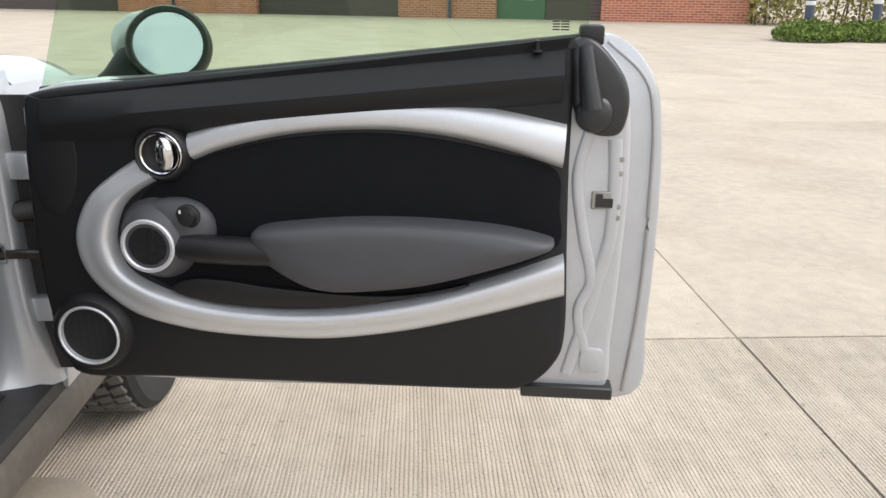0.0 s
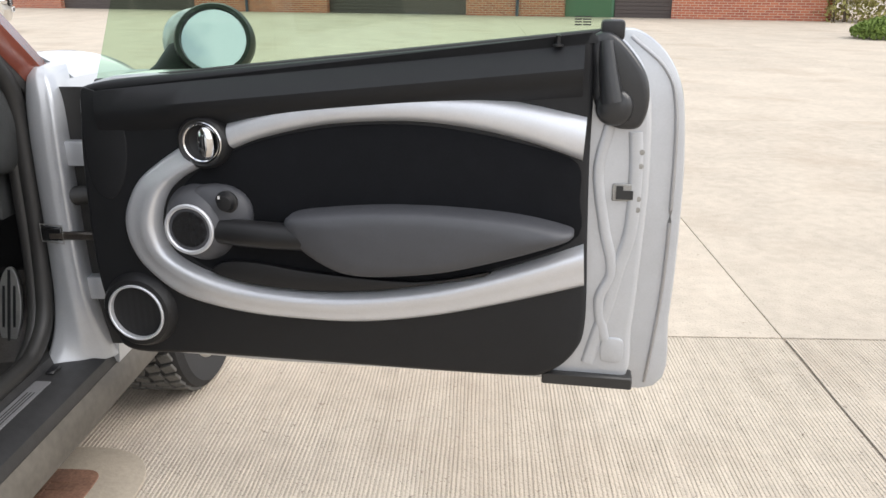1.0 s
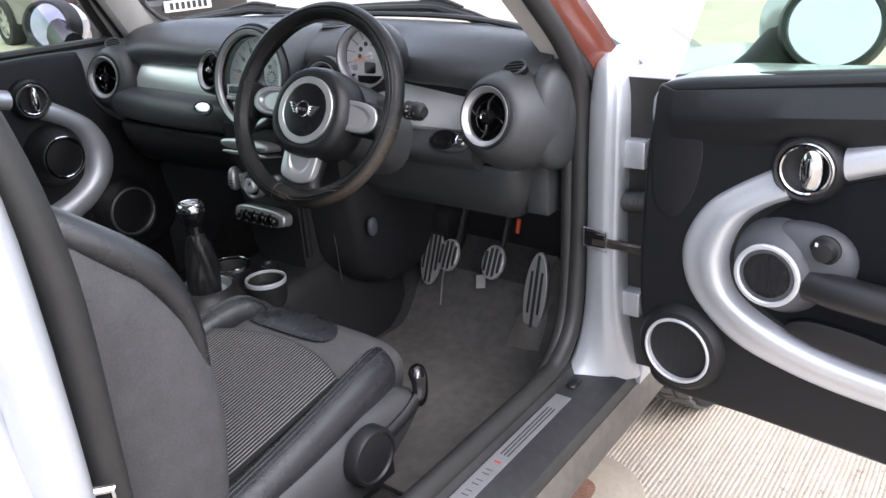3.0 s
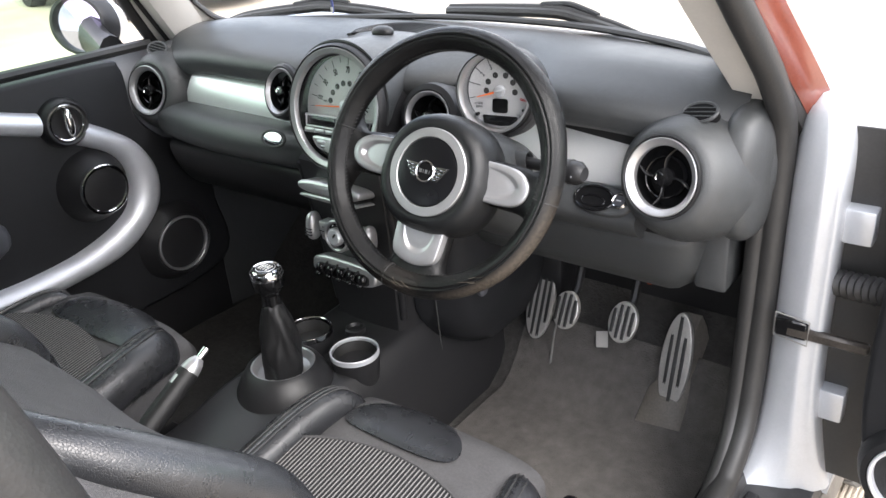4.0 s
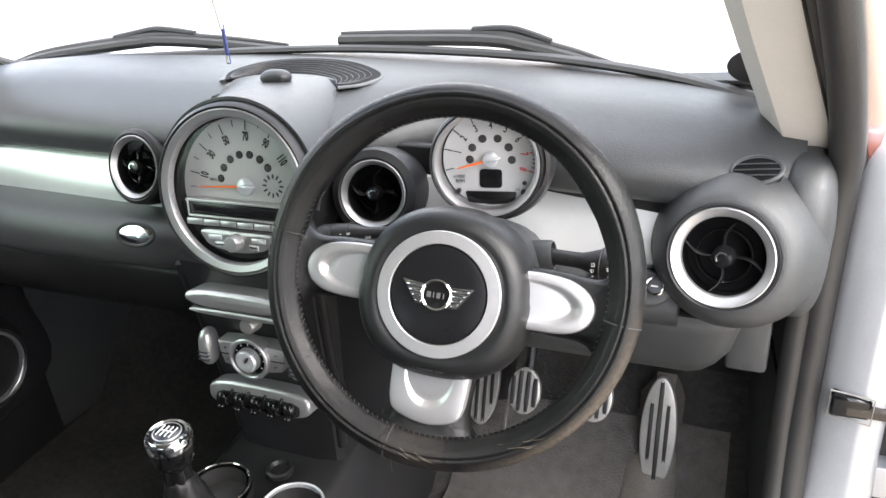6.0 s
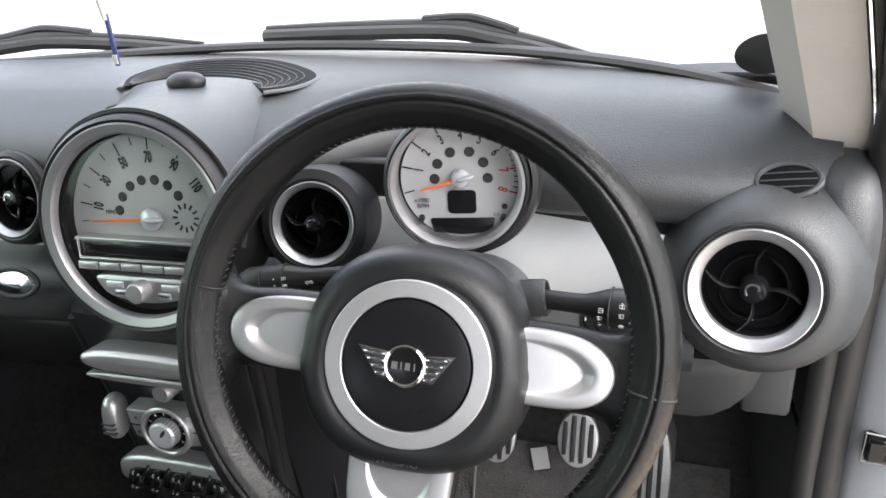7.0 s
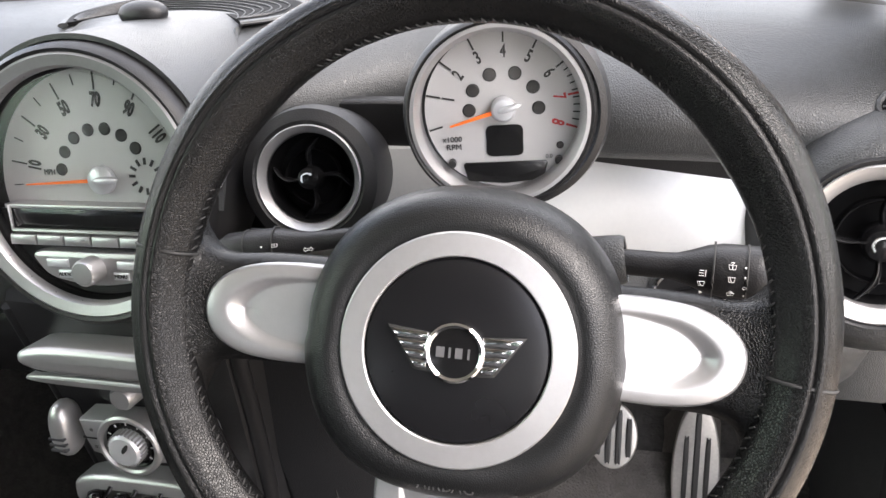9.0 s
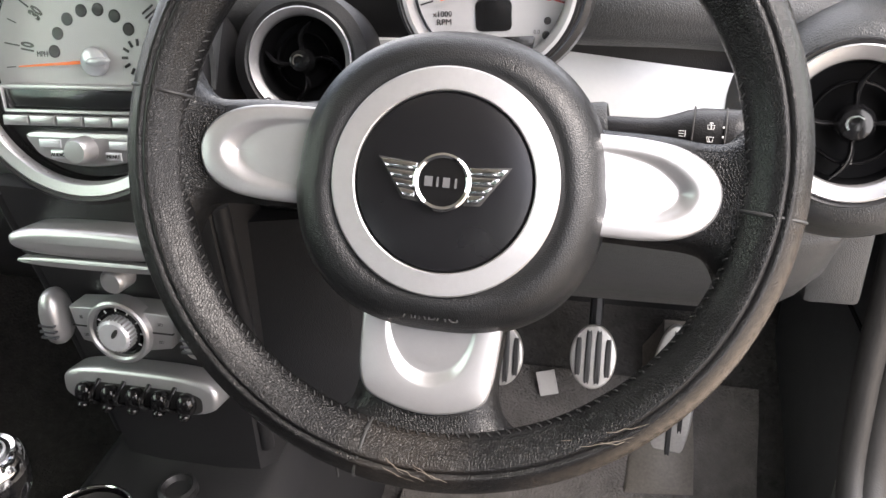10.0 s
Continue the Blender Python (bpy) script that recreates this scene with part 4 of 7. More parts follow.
    # door aperture seal: sill, up the hinge pillar, along the screen pillar, roof rail, down the lock pillar
    ap = curve([(0.715, 1.16, 0.40), (0.715, 1.6, 0.40), (0.715, 1.98, 0.40), (0.715, 2.07, 0.415), (0.713, 2.135, 0.475), (0.712, 2.16, 0.60), (0.712, 2.168, 0.75), (0.712, 2.165, 0.93), (0.704, 2.12, 1.025), (0.675, 2.02, 1.15), (0.635, 1.93, 1.29), (0.60, 1.80, 1.43), (0.61, 1.5, 1.475), (0.63, 1.2, 1.475), (0.645, 1.02, 1.43), (0.69, 1.06, 1.30), (0.728, 1.103, 1.15), (0.745, 1.128, 1.0), (0.745, 1.13, 0.8), (0.735, 1.13, 0.55), (0.72, 1.13, 0.43)], 130, True)
    edge = curve([(0.700, 1.70, 0.385), (0.702, 1.95, 0.385), (0.700, 2.06, 0.41), (0.694, 2.13, 0.47), (0.691, 2.155, 0.58), (0.690, 2.162, 0.70), (0.690, 2.164, 0.82), (0.690, 2.165, 0.90)], 40)
    part("pillar_edge_trim", sweep(edge, 0.015, False, 12, 1.0, (1, 0, 0)), RUBBER, car, "dull black trim strip beside the seal")
    part("aperture_seal", sweep(ap, 0.019, True, 12, 1.0, (1, 0, 0)), RUBBER, car, "black rubber door aperture seal")
    # screen pillar: pale trim inside, gloss outside coloured with a brick-red reflection
    for s in (1, -1):
        def line(dx, dy, dz):
            pts = curve([(0.72, 2.27, 0.90), (0.685, 2.18, 1.018), (0.637, 2.07, 1.163), (0.592, 1.97, 1.308), (0.548, 1.875, 1.453)], 24)
            return [(s * (p[0] + dx), p[1] + dy, p[2] + dz) for p in pts]
        wd, od = (1.0, 1.0) if s > 0 else (0.7, 0.35)
        inn = [line(-0.055 * wd, 0.035, 0.02), line(-0.065 * wd, 0.0, -0.005), line(-0.04 * wd, -0.03, -0.02), line(0.010, -0.03, -0.02), line(0.014, 0.03, 0.015)]
        part("pillar_trim", loft([[k[i] for k in inn] for i in range(24)]), TRIM, car, "pale fabric-finish screen pillar trim")
        rub = [line(0.016, 0.030, 0.016), line(0.016, -0.036, -0.026), line(0.036 * od, -0.034, -0.026), line(0.043 * od, -0.024, -0.018), line(0.040 * od, 0.03, 0.015)]
        part("pillar_rubber", loft([[k[i] for k in rub] for i in range(24)]), RUBBER, car, "black rubber strip on the screen pillar")
        out = [line(0.044 * od, 0.035, 0.02), line(0.044 * od, -0.024, -0.018), line(0.056 * od, -0.014, -0.010), line(0.064 * od, 0.01, 0.005), line(0.035 * od, 0.05, 0.035)]
        part("screen_pillar", loft([[k[i] for k in out] for i in range(24)]), BRICKREFLECT if s > 0 else RUBBER, car, "glossy outer screen pillar coloured with a red-brown reflection" if s > 0 else "")
    # flared foot of the far pillar's trim, with the window seal beside it
    left = curve([(-0.738, 2.168, 0.962), (-0.718, 2.135, 0.995), (-0.70, 2.107, 1.030), (-0.682, 2.064, 1.098), (-0.640, 2.0, 1.20), (-0.585, 1.91, 1.34)], 21)
    right = curve([(-0.570, 2.252, 1.012), (-0.622, 2.240, 1.030), (-0.648, 2.216, 1.062), (-0.650, 2.192, 1.097), (-0.622, 2.115, 1.19), (-0.560, 1.99, 1.34)], 21)
    def flare(u, v):
        k = int(round(v * 20))
        a, b = Vector(left[k]), Vector(right[k])
        return tuple(a + (b - a) * u + Vector((-0.026, 0.012, -0.010)) * 4 * u * (1 - u) * (1 - v) ** 3)
    part("pillar_foot", sheet(flare, 14, 20, 0.006), TRIM, car, "pale flared pillar trim", 70)
    part("pillar_seal", sweep([(p[0] - 0.012, p[1] - 0.008, p[2]) for p in left], 0.013, seg=10), RUBBER, car, "black window seal")
    # windscreen
    def scr(u, v):
        x = (2 * u - 1) * (0.69 - 0.13 * v)
        bow = 0.14 * (1 - ((2 * u - 1) ** 2))
        return (x, 2.205 - 0.30 * v + bow * (1 - 0.3 * v), 1.035 + 0.43 * v)
    ws = part("windscreen", sheet(scr, 20, 10, 0.005), CLEAR, car, "clear curved windscreen")
    ws.visible_shadow = False
    fr = curve([(-0.565, 1.99, 1.335), (-0.624, 2.115, 1.187), (-0.652, 2.194, 1.095), (-0.648, 2.218, 1.062), (-0.624, 2.241, 1.032), (-0.580, 2.254, 1.021), (-0.5, 2.272, 1.024), (-0.3, 2.312, 1.033), (0.0, 2.342, 1.043), (0.3, 2.312, 1.047), (0.5, 2.268, 1.038), (0.62, 2.225, 1.022), (0.67, 2.20, 1.01)], 60)
    part("screen_frit", sweep(fr, 0.0115, seg=8, flat=0.55), DIALBLACK, car, "black ceramic edge of the windscreen")
    # roof with headliner, rear shell
    def roof(u, v):
        x = (2 * u - 1) * (0.57 + 0.09 * min(1, v * 2.5))
        return (x, 1.90 - 2.3 * v + 0.10 * (1 - (2 * u - 1) ** 2), 1.505 + 0.04 * math.sin(math.pi * v) - 0.05 * abs(2 * u - 1) ** 3)
    part("roof", sheet(roof, 14, 14, 0.012), PAINT, car)
    def liner(u, v):
        p = roof(u, v)
        return (p[0] * 0.97, p[1] * 0.995, p[2] - 0.03)
    part("headliner", sheet(liner, 12, 12, 0.008), HEADLINER, car, "grey headlining")
    # Unseen wall, added to keep light from behind out of the cabin.
    part("rear_light_block", box(-0.70, 0.70, 0.28, 0.33, 0.20, 1.0, 0.02, 2), CARPET, car)
    for s in (1, -1):
        # rear quarter body with its waist, lock pillar edge and side glass
        def quarter(u, v):
            y = 1.072 - 1.50 * u - 0.08 * max(0, v - 0.78) * (1 - u)
            bul = math.sin(math.pi * min(1, v * 1.05)) * 0.06
            return (s * (0.765 + bul - 0.04 * v), y, 0.20 + 0.80 * v)
        part("rear_quarter", sheet(quarter, 12, 14, 0.02, s < 0), PAINT, car, "silver rear quarter panel")
        lock = curve([(0.775, 1.07, 0.30), (0.785, 1.07, 0.60), (0.785, 1.07, 0.95), (0.765, 1.06, 1.12), (0.72, 1.00, 1.28), (0.665, 0.97, 1.46)], 24)
        part("lock_pillar", sweep([(s * p[0], p[1], p[2]) for p in lock], 0.032, seg=14, flat=0.7, up=(0, 1, 0)), PAINT, car, "silver lock pillar")
        part("lock_flange", sweep([(s * (p[0] - 0.018), p[1] + 0.012, p[2]) for p in lock], 0.024, seg=12, flat=0.8, up=(0, 1, 0)), PAINT, car)
        part("quarter_glass", sheet(lambda u, v: (s * (0.745 - 0.09 * v), 0.99 - 1.1 * u - 0.05 * v, 1.0 + 0.46 * v), 4, 4, 0.004), DARKGLASS, car)
    part("striker", sweep([(0.765, 1.095, 0.755), (0.776, 1.118, 0.760), (0.776, 1.118, 0.782), (0.765, 1.095, 0.787)], 0.0045, seg=8, up=(1, 0, 0)), CHROME, car, "bright door striker")
    part("tail", box(-0.74, 0.74, -0.55, -0.45, 0.25, 1.02, 0.03, 3), PAINT, car)
    part("rear_glass", sheet(lambda u, v: ((2 * u - 1) * 0.6, -0.48 + 0.1 * v, 1.0 + 0.46 * v), 4, 4, 0.004), DARKGLASS, car)
    # bonnet and wings with their humps
    def bonnet(u, v):
        x = (2 * u - 1) * 0.79
        a = abs(2 * u - 1)
        y = 2.36 + 0.10 * (1 - a * a) + 0.83 * v
        hump = 0.045 * math.exp(-((a - 0.78) / 0.17) ** 2) * math.sin(math.pi * min(1, 0.15 + v))
        return (x, y, 0.985 - 0.10 * v - 0.13 * v ** 3 - 0.10 * max(0, a - 0.85) / 0.15 * 0.6 + hump + 0.01 * (1 - a * a))
    part("bonnet", sheet(bonnet, 36, 18, 0.012), PAINT, car, "silver bonnet with raised headlamp humps")
    part("scuttle", box(-0.66, 0.66, 2.36, 2.47, 0.955, 0.975, 0.006, 2), BLACK, car, "black scuttle panel below the screen")
    for s in (1, -1):
        def wing(u, v):
            y = 2.19 + 1.05 * u
            arch = max(0.0, 1 - ((y - 2.76) / 0.37) ** 2)
            low = 0.335 + 0.335 * math.sqrt(arch)
            z = low + (0.975 - 0.12 * u * u - low) * v
            return (s * (0.840 + 0.02 * math.sin(math.pi * v) - 0.05 * v ** 4 - 0.10 * max(0, u - 0.75)), y, z)
        part("front_wing", sheet(wing, 30, 10, 0.012, s < 0), PAINT, car, "silver front wing")
        for y in (2.76, 0.30):
            wm = Matrix.Translation((s * (0.838 if y > 1 else 0.80), y, 0.302)) @ Matrix.Rotation(radians(90 * s), 4, "Y")
            w = part("wheel", lathe([(0.20, 0.02), (0.215, 0.028), (0.28, 0.03), (0.298, 0.015), (0.302, -0.005), (0.302, -0.15), (0.296, -0.17), (0.27, -0.185), (0.20, -0.17)], 64, wm), TYRE, car, "black front tyre with a grooved tread" if y > 2 else "")
            for i in range(44):
                a = 2 * math.pi * i / 44
                for z0, sk in ((-0.015, 0.3), (-0.06, 0.3), (-0.105, -0.3), (-0.15, -0.3)):
                    if y < 2 or s < 0:
                        continue
                    tm = wm @ Matrix.Rotation(a + sk * 0.15, 4, "Z") @ Matrix.Translation((0.301, 0, z0)) @ Matrix.Rotation(sk, 4, "X")
                    b = box(-0.003, 0.008, -0.0145, 0.0145, -0.0185, 0.0185, 0.002, 1)
                    b.transform(tm)
                    part("tread_block", b, TREAD, w)
            spk = [prism(oval(0.03, 0.085, 12), -0.03, 0.022, wm @ Matrix.Rotation(2 * math.pi * i / 8, 4, "Z") @ Matrix.Translation((0, 0.11, 0)), 0.006) for i in range(8)]
            part("rim", join(ring(0.185, 0.212, 0.035, wm, 40), disc(0.05, 0.03, wm, 20), *spk), ALU, w, "alloy rim")
    part("front_panel", box(-0.78, 0.78, 3.15, 3.28, 0.25, 0.80, 0.04, 3), PAINT, car)
    # floor, tunnel, bulkhead, inner sides
    part("floor_pan", box(-0.72, 0.72, -0.45, 2.45, 0.16, 0.20, 0.01, 1), BLACK, car)
    part("bulkhead", box(-0.70, 0.70, 2.44, 2.48, 0.20, 0.95, 0.01, 1), BLACK, car)


build_shell()

# ---- dashboard ----
def screen_line(x):
    return 2.20 + 0.145 * (1 - (x / 0.68) ** 2)


def build_dash():
    dash = part("dashboard", sheet(pad_surface, 60, 22, 0.012), DASH, car, "dark grey soft-grained dashboard", 60)
    # centre air outlet on the pad: near-black plate as the shaded well, slats, raised lip
    outer = curve([(-0.104, 2.163), (-0.121, 2.205), (-0.106, 2.253), (-0.068, 2.280), (-0.015, 2.287), (0.035, 2.275), (0.085, 2.242), (0.109, 2.210), (0.098, 2.175), (0.072, 2.157)], 40)
    inner = curve([(-0.104, 2.163), (-0.08, 2.182), (-0.055, 2.194), (-0.02, 2.201), (0.01, 2.198), (0.04, 2.188), (0.060, 2.170), (0.072, 2.157)], 40)
    well = [(x * 1.05, 2.215 + (y - 2.215) * 1.06) for x, y in outer] + [tuple(p) for p in inner[-2:0:-1]]
    part("outlet_well", prism(well, -0.004, 0.0, Matrix.Translation((0, 0, 1.0397))), VOID, dash, "black crescent-shaped defroster outlet")
    rim = [(x * 1.07, 2.215 + (y - 2.215) * 1.09) for x, y in outer]
    part("outlet_lip", sweep([(x, y, 1.0375) for x, y in rim], 0.005, False, 8, 0.5), DASH, dash)
    for i in range(1, 8):
        f = i / 8
        pts = [(a[0] + (b[0] - a[0]) * f, a[1] + (b[1] - a[1]) * f, 1.0402) for a, b in zip(outer, inner)]
        part("outlet_slat", sweep(pts[1:-1], 0.0007, seg=6, flat=1.2), BLACK, dash)
    # Backing coloured black to paint in the shadow below the pad lip.
    part("dash_recess_shade", box(-0.56, 0.56, 2.098, 2.112, 0.86, 0.985, 0.003, 1), BLACK, dash, "black backing that carries the shade under the pad")
    # left and right silver facia strips
    def strip(x0, x1, y0, y1, b, n=16):
        a = [(x0 + (x1 - x0) * i / n, y0 + (y1 - y0) * i / n) for i in range(n + 1)]
        rings = []
        for x, y in a:
            rings.append([(x, y + 0.03, b - 0.004), (x, y - 0.003, b), (x, y - 0.010, b + 0.010), (x, y - 0.007, b + 0.032), (x, y + 0.005, b + 0.052), (x, y + 0.022, 0.945), (x, y + 0.045, 0.950)])
        return loft(rings)
    part("facia_strip", strip(-0.548, -0.09, 2.076, 2.056, 0.871), FACIA, dash, "satin silver facia strip")
    part("facia_strip", strip(0.12, 0.545, 2.066, 2.088, 0.854), FACIA, dash, "satin silver facia strip")
    # lower dash, passenger side and driver side
    def lower(x0, x1, prof, n=18, fall=0.0, bow=0.0):
        rings = []
        for i in range(n + 1):
            f = i / n
            x = x0 + (x1 - x0) * f
            rings.append([(x, y + bow * (2 * f - 1) ** 2, z - fall * f) for y, z in curve(prof, 26)])
        return loft(rings)
    part("lower_shelf", lower(-0.60, -0.03, ((2.13, 0.884), (2.05, 0.882), (2.005, 0.875), (1.985, 0.85), (1.99, 0.815), (2.02, 0.80), (2.10, 0.79), (2.16, 0.80)), bow=0.03), DASH, dash, "rounded lower dash shelf", 60)
    part("glovebox", lower(-0.60, -0.09, ((2.16, 0.80), (2.05, 0.797), (2.03, 0.77), (2.06, 0.70), (2.12, 0.66), (2.25, 0.66), (2.3, 0.75))), BLACK, dash, "black glovebox lid", 60)
    part("knee_panel", lower(0.10, 0.545, ((2.13, 0.856), (2.08, 0.8555), (2.060, 0.851), (2.043, 0.838), (2.037, 0.82), (2.05, 0.80), (2.07, 0.79), (2.13, 0.79))), DASH, dash, "driver's lower dash", 60)
    def bolster():
        rings = []
        for i in range(31):
            f = i / 30
            q = max(0.0, (f - 0.86) / 0.14)
            up = 1 - math.sqrt(max(0.0, 1 - q * q))
            rings.append([(0.13 + 0.495 * f, y + 0.02 * up, z + (0.798 - z) * 0.9 * up) for y, z in curve(((2.22, 0.80), (2.09, 0.80), (2.074, 0.792), (2.074, 0.770), (2.098, 0.715), (2.135, 0.678), (2.165, 0.664), (2.22, 0.668)), 26)])
        return loft(rings)
    part("knee_bolster", bolster(), DASH, dash, "knee bolster", 60)
    part("dash_side_piece", box(0.604, 0.655, 2.135, 2.22, 0.690, 0.805, 0.006, 2), DASH, dash)
    for s, k in ((1, 0.0), (-1, -0.041)):
        # end pods around the outer vents, with small side-window outlets
        pod = part("end_pod", join(lathe([(0.0585, 0.003), (0.063, 0.003), (0.072, -0.004), (0.081, -0.018), (0.089, -0.038), (0.095, -0.06), (0.097, -0.09)], 72, face((s * 0.590 + k, 2.029, 0.908), 15, -s * 9)), blob((s * 0.612 + 0.6 * k, 2.172, 0.897), (0.096, 0.102, 0.092), 0.84, 44, 26), blob((s * 0.626 + 0.6 * k, 2.20, 0.900), (0.080, 0.125, 0.097), 0.8, 44, 24)), DASH, dash, "rounded dash end pod", 70)
        sm = Matrix.Translation((s * 0.613 + k, 2.088, 0.9865)) @ Matrix.Rotation(radians(40), 4, "X") @ Matrix.Rotation(radians(-s * 12), 4, "Y")
        # Plate in near-black, which gives the outlet its shaded depth.
        part("side_outlet", prism(oval(0.025, 0.0150, 32), -0.012, 0.0030, sm, 0.001), VOID, pod, "small side window outlet")
        part("outlet_rim", sweep([sm @ Vector((x, y, 0.002)) for x, y in oval(0.0265, 0.0165, 32)], 0.0026, True, 6), DASH, pod)
        for n in range(3):
            y = -0.007 + 0.007 * n
            w = 0.0235 * math.sqrt(max(0, 1 - (y / 0.0145) ** 2))
            part("outlet_slat", sweep([sm @ Vector((-w, y, 0.0035)), sm @ Vector((0, y, 0.004)), sm @ Vector((w, y, 0.0035))], 0.0008, seg=6), DASH, pod)
        part("dash_end_cap", blob((s * 0.668, 2.165, 0.893), (0.036, 0.098, 0.104), 0.72, 44, 24), DASH, dash, "oval end cap of the dashboard", 60)
        part("side_kick_panel", loft([[(s * xi, y, 0.27), (s * xi, y, 0.82), (s * 0.715, y, 0.82), (s * 0.715, y, 0.27)] for y, xi in ((2.165, 0.684), (2.20, 0.680), (2.30, 0.667), (2.42, 0.650))]), DASH, dash, "dark grey kick panel")
        part("kick_seam", sweep([(s * 0.6835, 2.167, 0.625), (s * 0.6795, 2.20, 0.63), (s * 0.6665, 2.30, 0.645)], 0.003, seg=6), VOID, dash)
    # screw-in oval trim on the shelf
    bm_ = face((-0.168, 1.981, 0.872), 24, 4)
    part("shelf_badge", prism(oval(0.026, 0.013, 32), -0.004, 0.003, bm_, 0.002), CHROME, dash, "small oval chrome insert")
    part("shelf_badge_rim", sweep([bm_ @ Vector((x, y, 0.001)) for x, y in oval(0.029, 0.0155, 32)], 0.003, True, 8), BLACK, dash)
    return dash


def pad_surface(u, v):
    x = (2 * u - 1) * 0.66
    sec = curve(((0.0, 1.034), (0.35, 1.041), (0.62, 1.039), (0.82, 1.024), (0.95, 1.010), (1.0, 0.997), (0.985, 0.983), (0.955, 0.972), (0.80, 0.968)), 23)
    y_, z_ = sec[int(round(v * 22))]
    back = screen_line(x) + 0.02
    front = 2.062 + 0.05 * (abs(x) / 0.66) ** 4 + 0.10 * math.exp(-((x - 0.25) / 0.085) ** 2)
    drop = 0.03 * max(0, (abs(x) - 0.42) / 0.24) ** 2
    return (x, back + (front - back) * y_, z_ - 0.014 - drop * (0.3 + y_))


dash = build_dash()
dash.location.x = 0.0055


def build_vent(c, pitch, yaw, R, group_ring, bezel):
    """A round air vent: bezel, ring, dark cup, curved vanes, middle hoop and hub."""
    m = face(c, pitch, yaw)
    v = part("round_vent", lathe([(R, 0.006), (R + 0.003, 0.008), (R + bezel, 0.004), (R + bezel + 0.003, -0.012), (R + bezel, -0.07)], 56, m), BLACK, dash, "round air vent with a silver ring")
    k0 = 0.80 if group_ring else 0.84
    part("vent_ring", lathe([(R * k0, -0.006), (R * k0, 0.001), (R * (k0 + 0.02), 0.003), (R * 0.975, 0.0085), (R * 0.995, 0.008), (R, -0.004)], 64, m), RINGSILVER, v, "satin silver ring")
    # The cup's deep shade is in its near-black colour.
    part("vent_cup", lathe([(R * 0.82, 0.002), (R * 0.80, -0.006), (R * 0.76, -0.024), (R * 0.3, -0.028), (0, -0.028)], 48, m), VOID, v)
    part("vent_hoop", lathe([(R * 0.50, -0.016), (R * 0.51, -0.005), (R * 0.53, -0.004), (R * 0.55, -0.006), (R * 0.56, -0.016)], 48, m), GLOSS, v)
    for i in range(4):
        q = m @ Matrix.Rotation(math.pi / 2 * i - 0.25, 4, "Z")
        pts = [q @ Vector((R * (0.1 + 0.68 * k / 8), 0.007 * math.sin(k * 0.39), -0.006)) for k in range(9)]
        part("vane", sweep(pts, [0.0012 + 0.0016 * math.sin(k * 0.39) for k in range(9)], seg=8, flat=2.4, up=tuple((m.to_3x3() @ Vector((0, 0, 1))))), GLOSS, v)
    part("vent_hub", lathe([(R * 0.26, -0.012), (R * 0.25, 0.0), (R * 0.19, 0.008), (0, 0.010)], 28, m), GLOSS, v)
    arc = [m @ Vector((R * 0.11 * math.cos(a), R * 0.11 * math.sin(a), 0.010)) for a in [radians(40 + 20 * k) for k in range(10)]]
    part("hub_mark", sweep(arc, 0.0011, seg=6, up=tuple(m.to_3x3() @ Vector((0, 0, 1)))), CHROME, v)
    return v


build_vent((0.5885, 2.0283, 0.9086), 15.6, -8, 0.0551, True, 0.004)
build_vent((-0.634, 2.03, 0.906), 13, 10, 0.0551, True, 0.004)
build_vent((0.178, 2.030, 0.9445), 17.8, 6.5, 0.0418, False, 0.012)
build_vent((-0.1900, 2.0380, 0.9470), 18, -6, 0.0440, False, 0.008)


def tick(m, a, r0, r1, w, mt, parent, z=0.0006):
    q = m @ Matrix.Rotation(radians(a), 4, "Z")
    part("tick", prism([(r0, -w / 2), (r1, -w / 2), (r1, w / 2), (r0, w / 2)], 0, z, q), mt, parent)


def needle(m, a, length, parent, hub):
    q = m @ Matrix.Rotation(radians(a), 4, "Z")
    part("needle", prism([(0, -0.0016), (length, -0.0006), (length, 0.0006), (0, 0.0016)], 0.004, 0.0055, q), NEEDLE, parent, "orange needle")
    part("needle_hub", join(lathe([(hub, 0.001), (hub, 0.006), (hub * 0.8, 0.008), (0, 0.009)], 28, m), blob((-hub * 0.5, 0, 0.008), (hub * 1.0, hub * 0.28, 0.004), 0.9, 16, 8, q)), SILVER, parent, "silver needle hub")


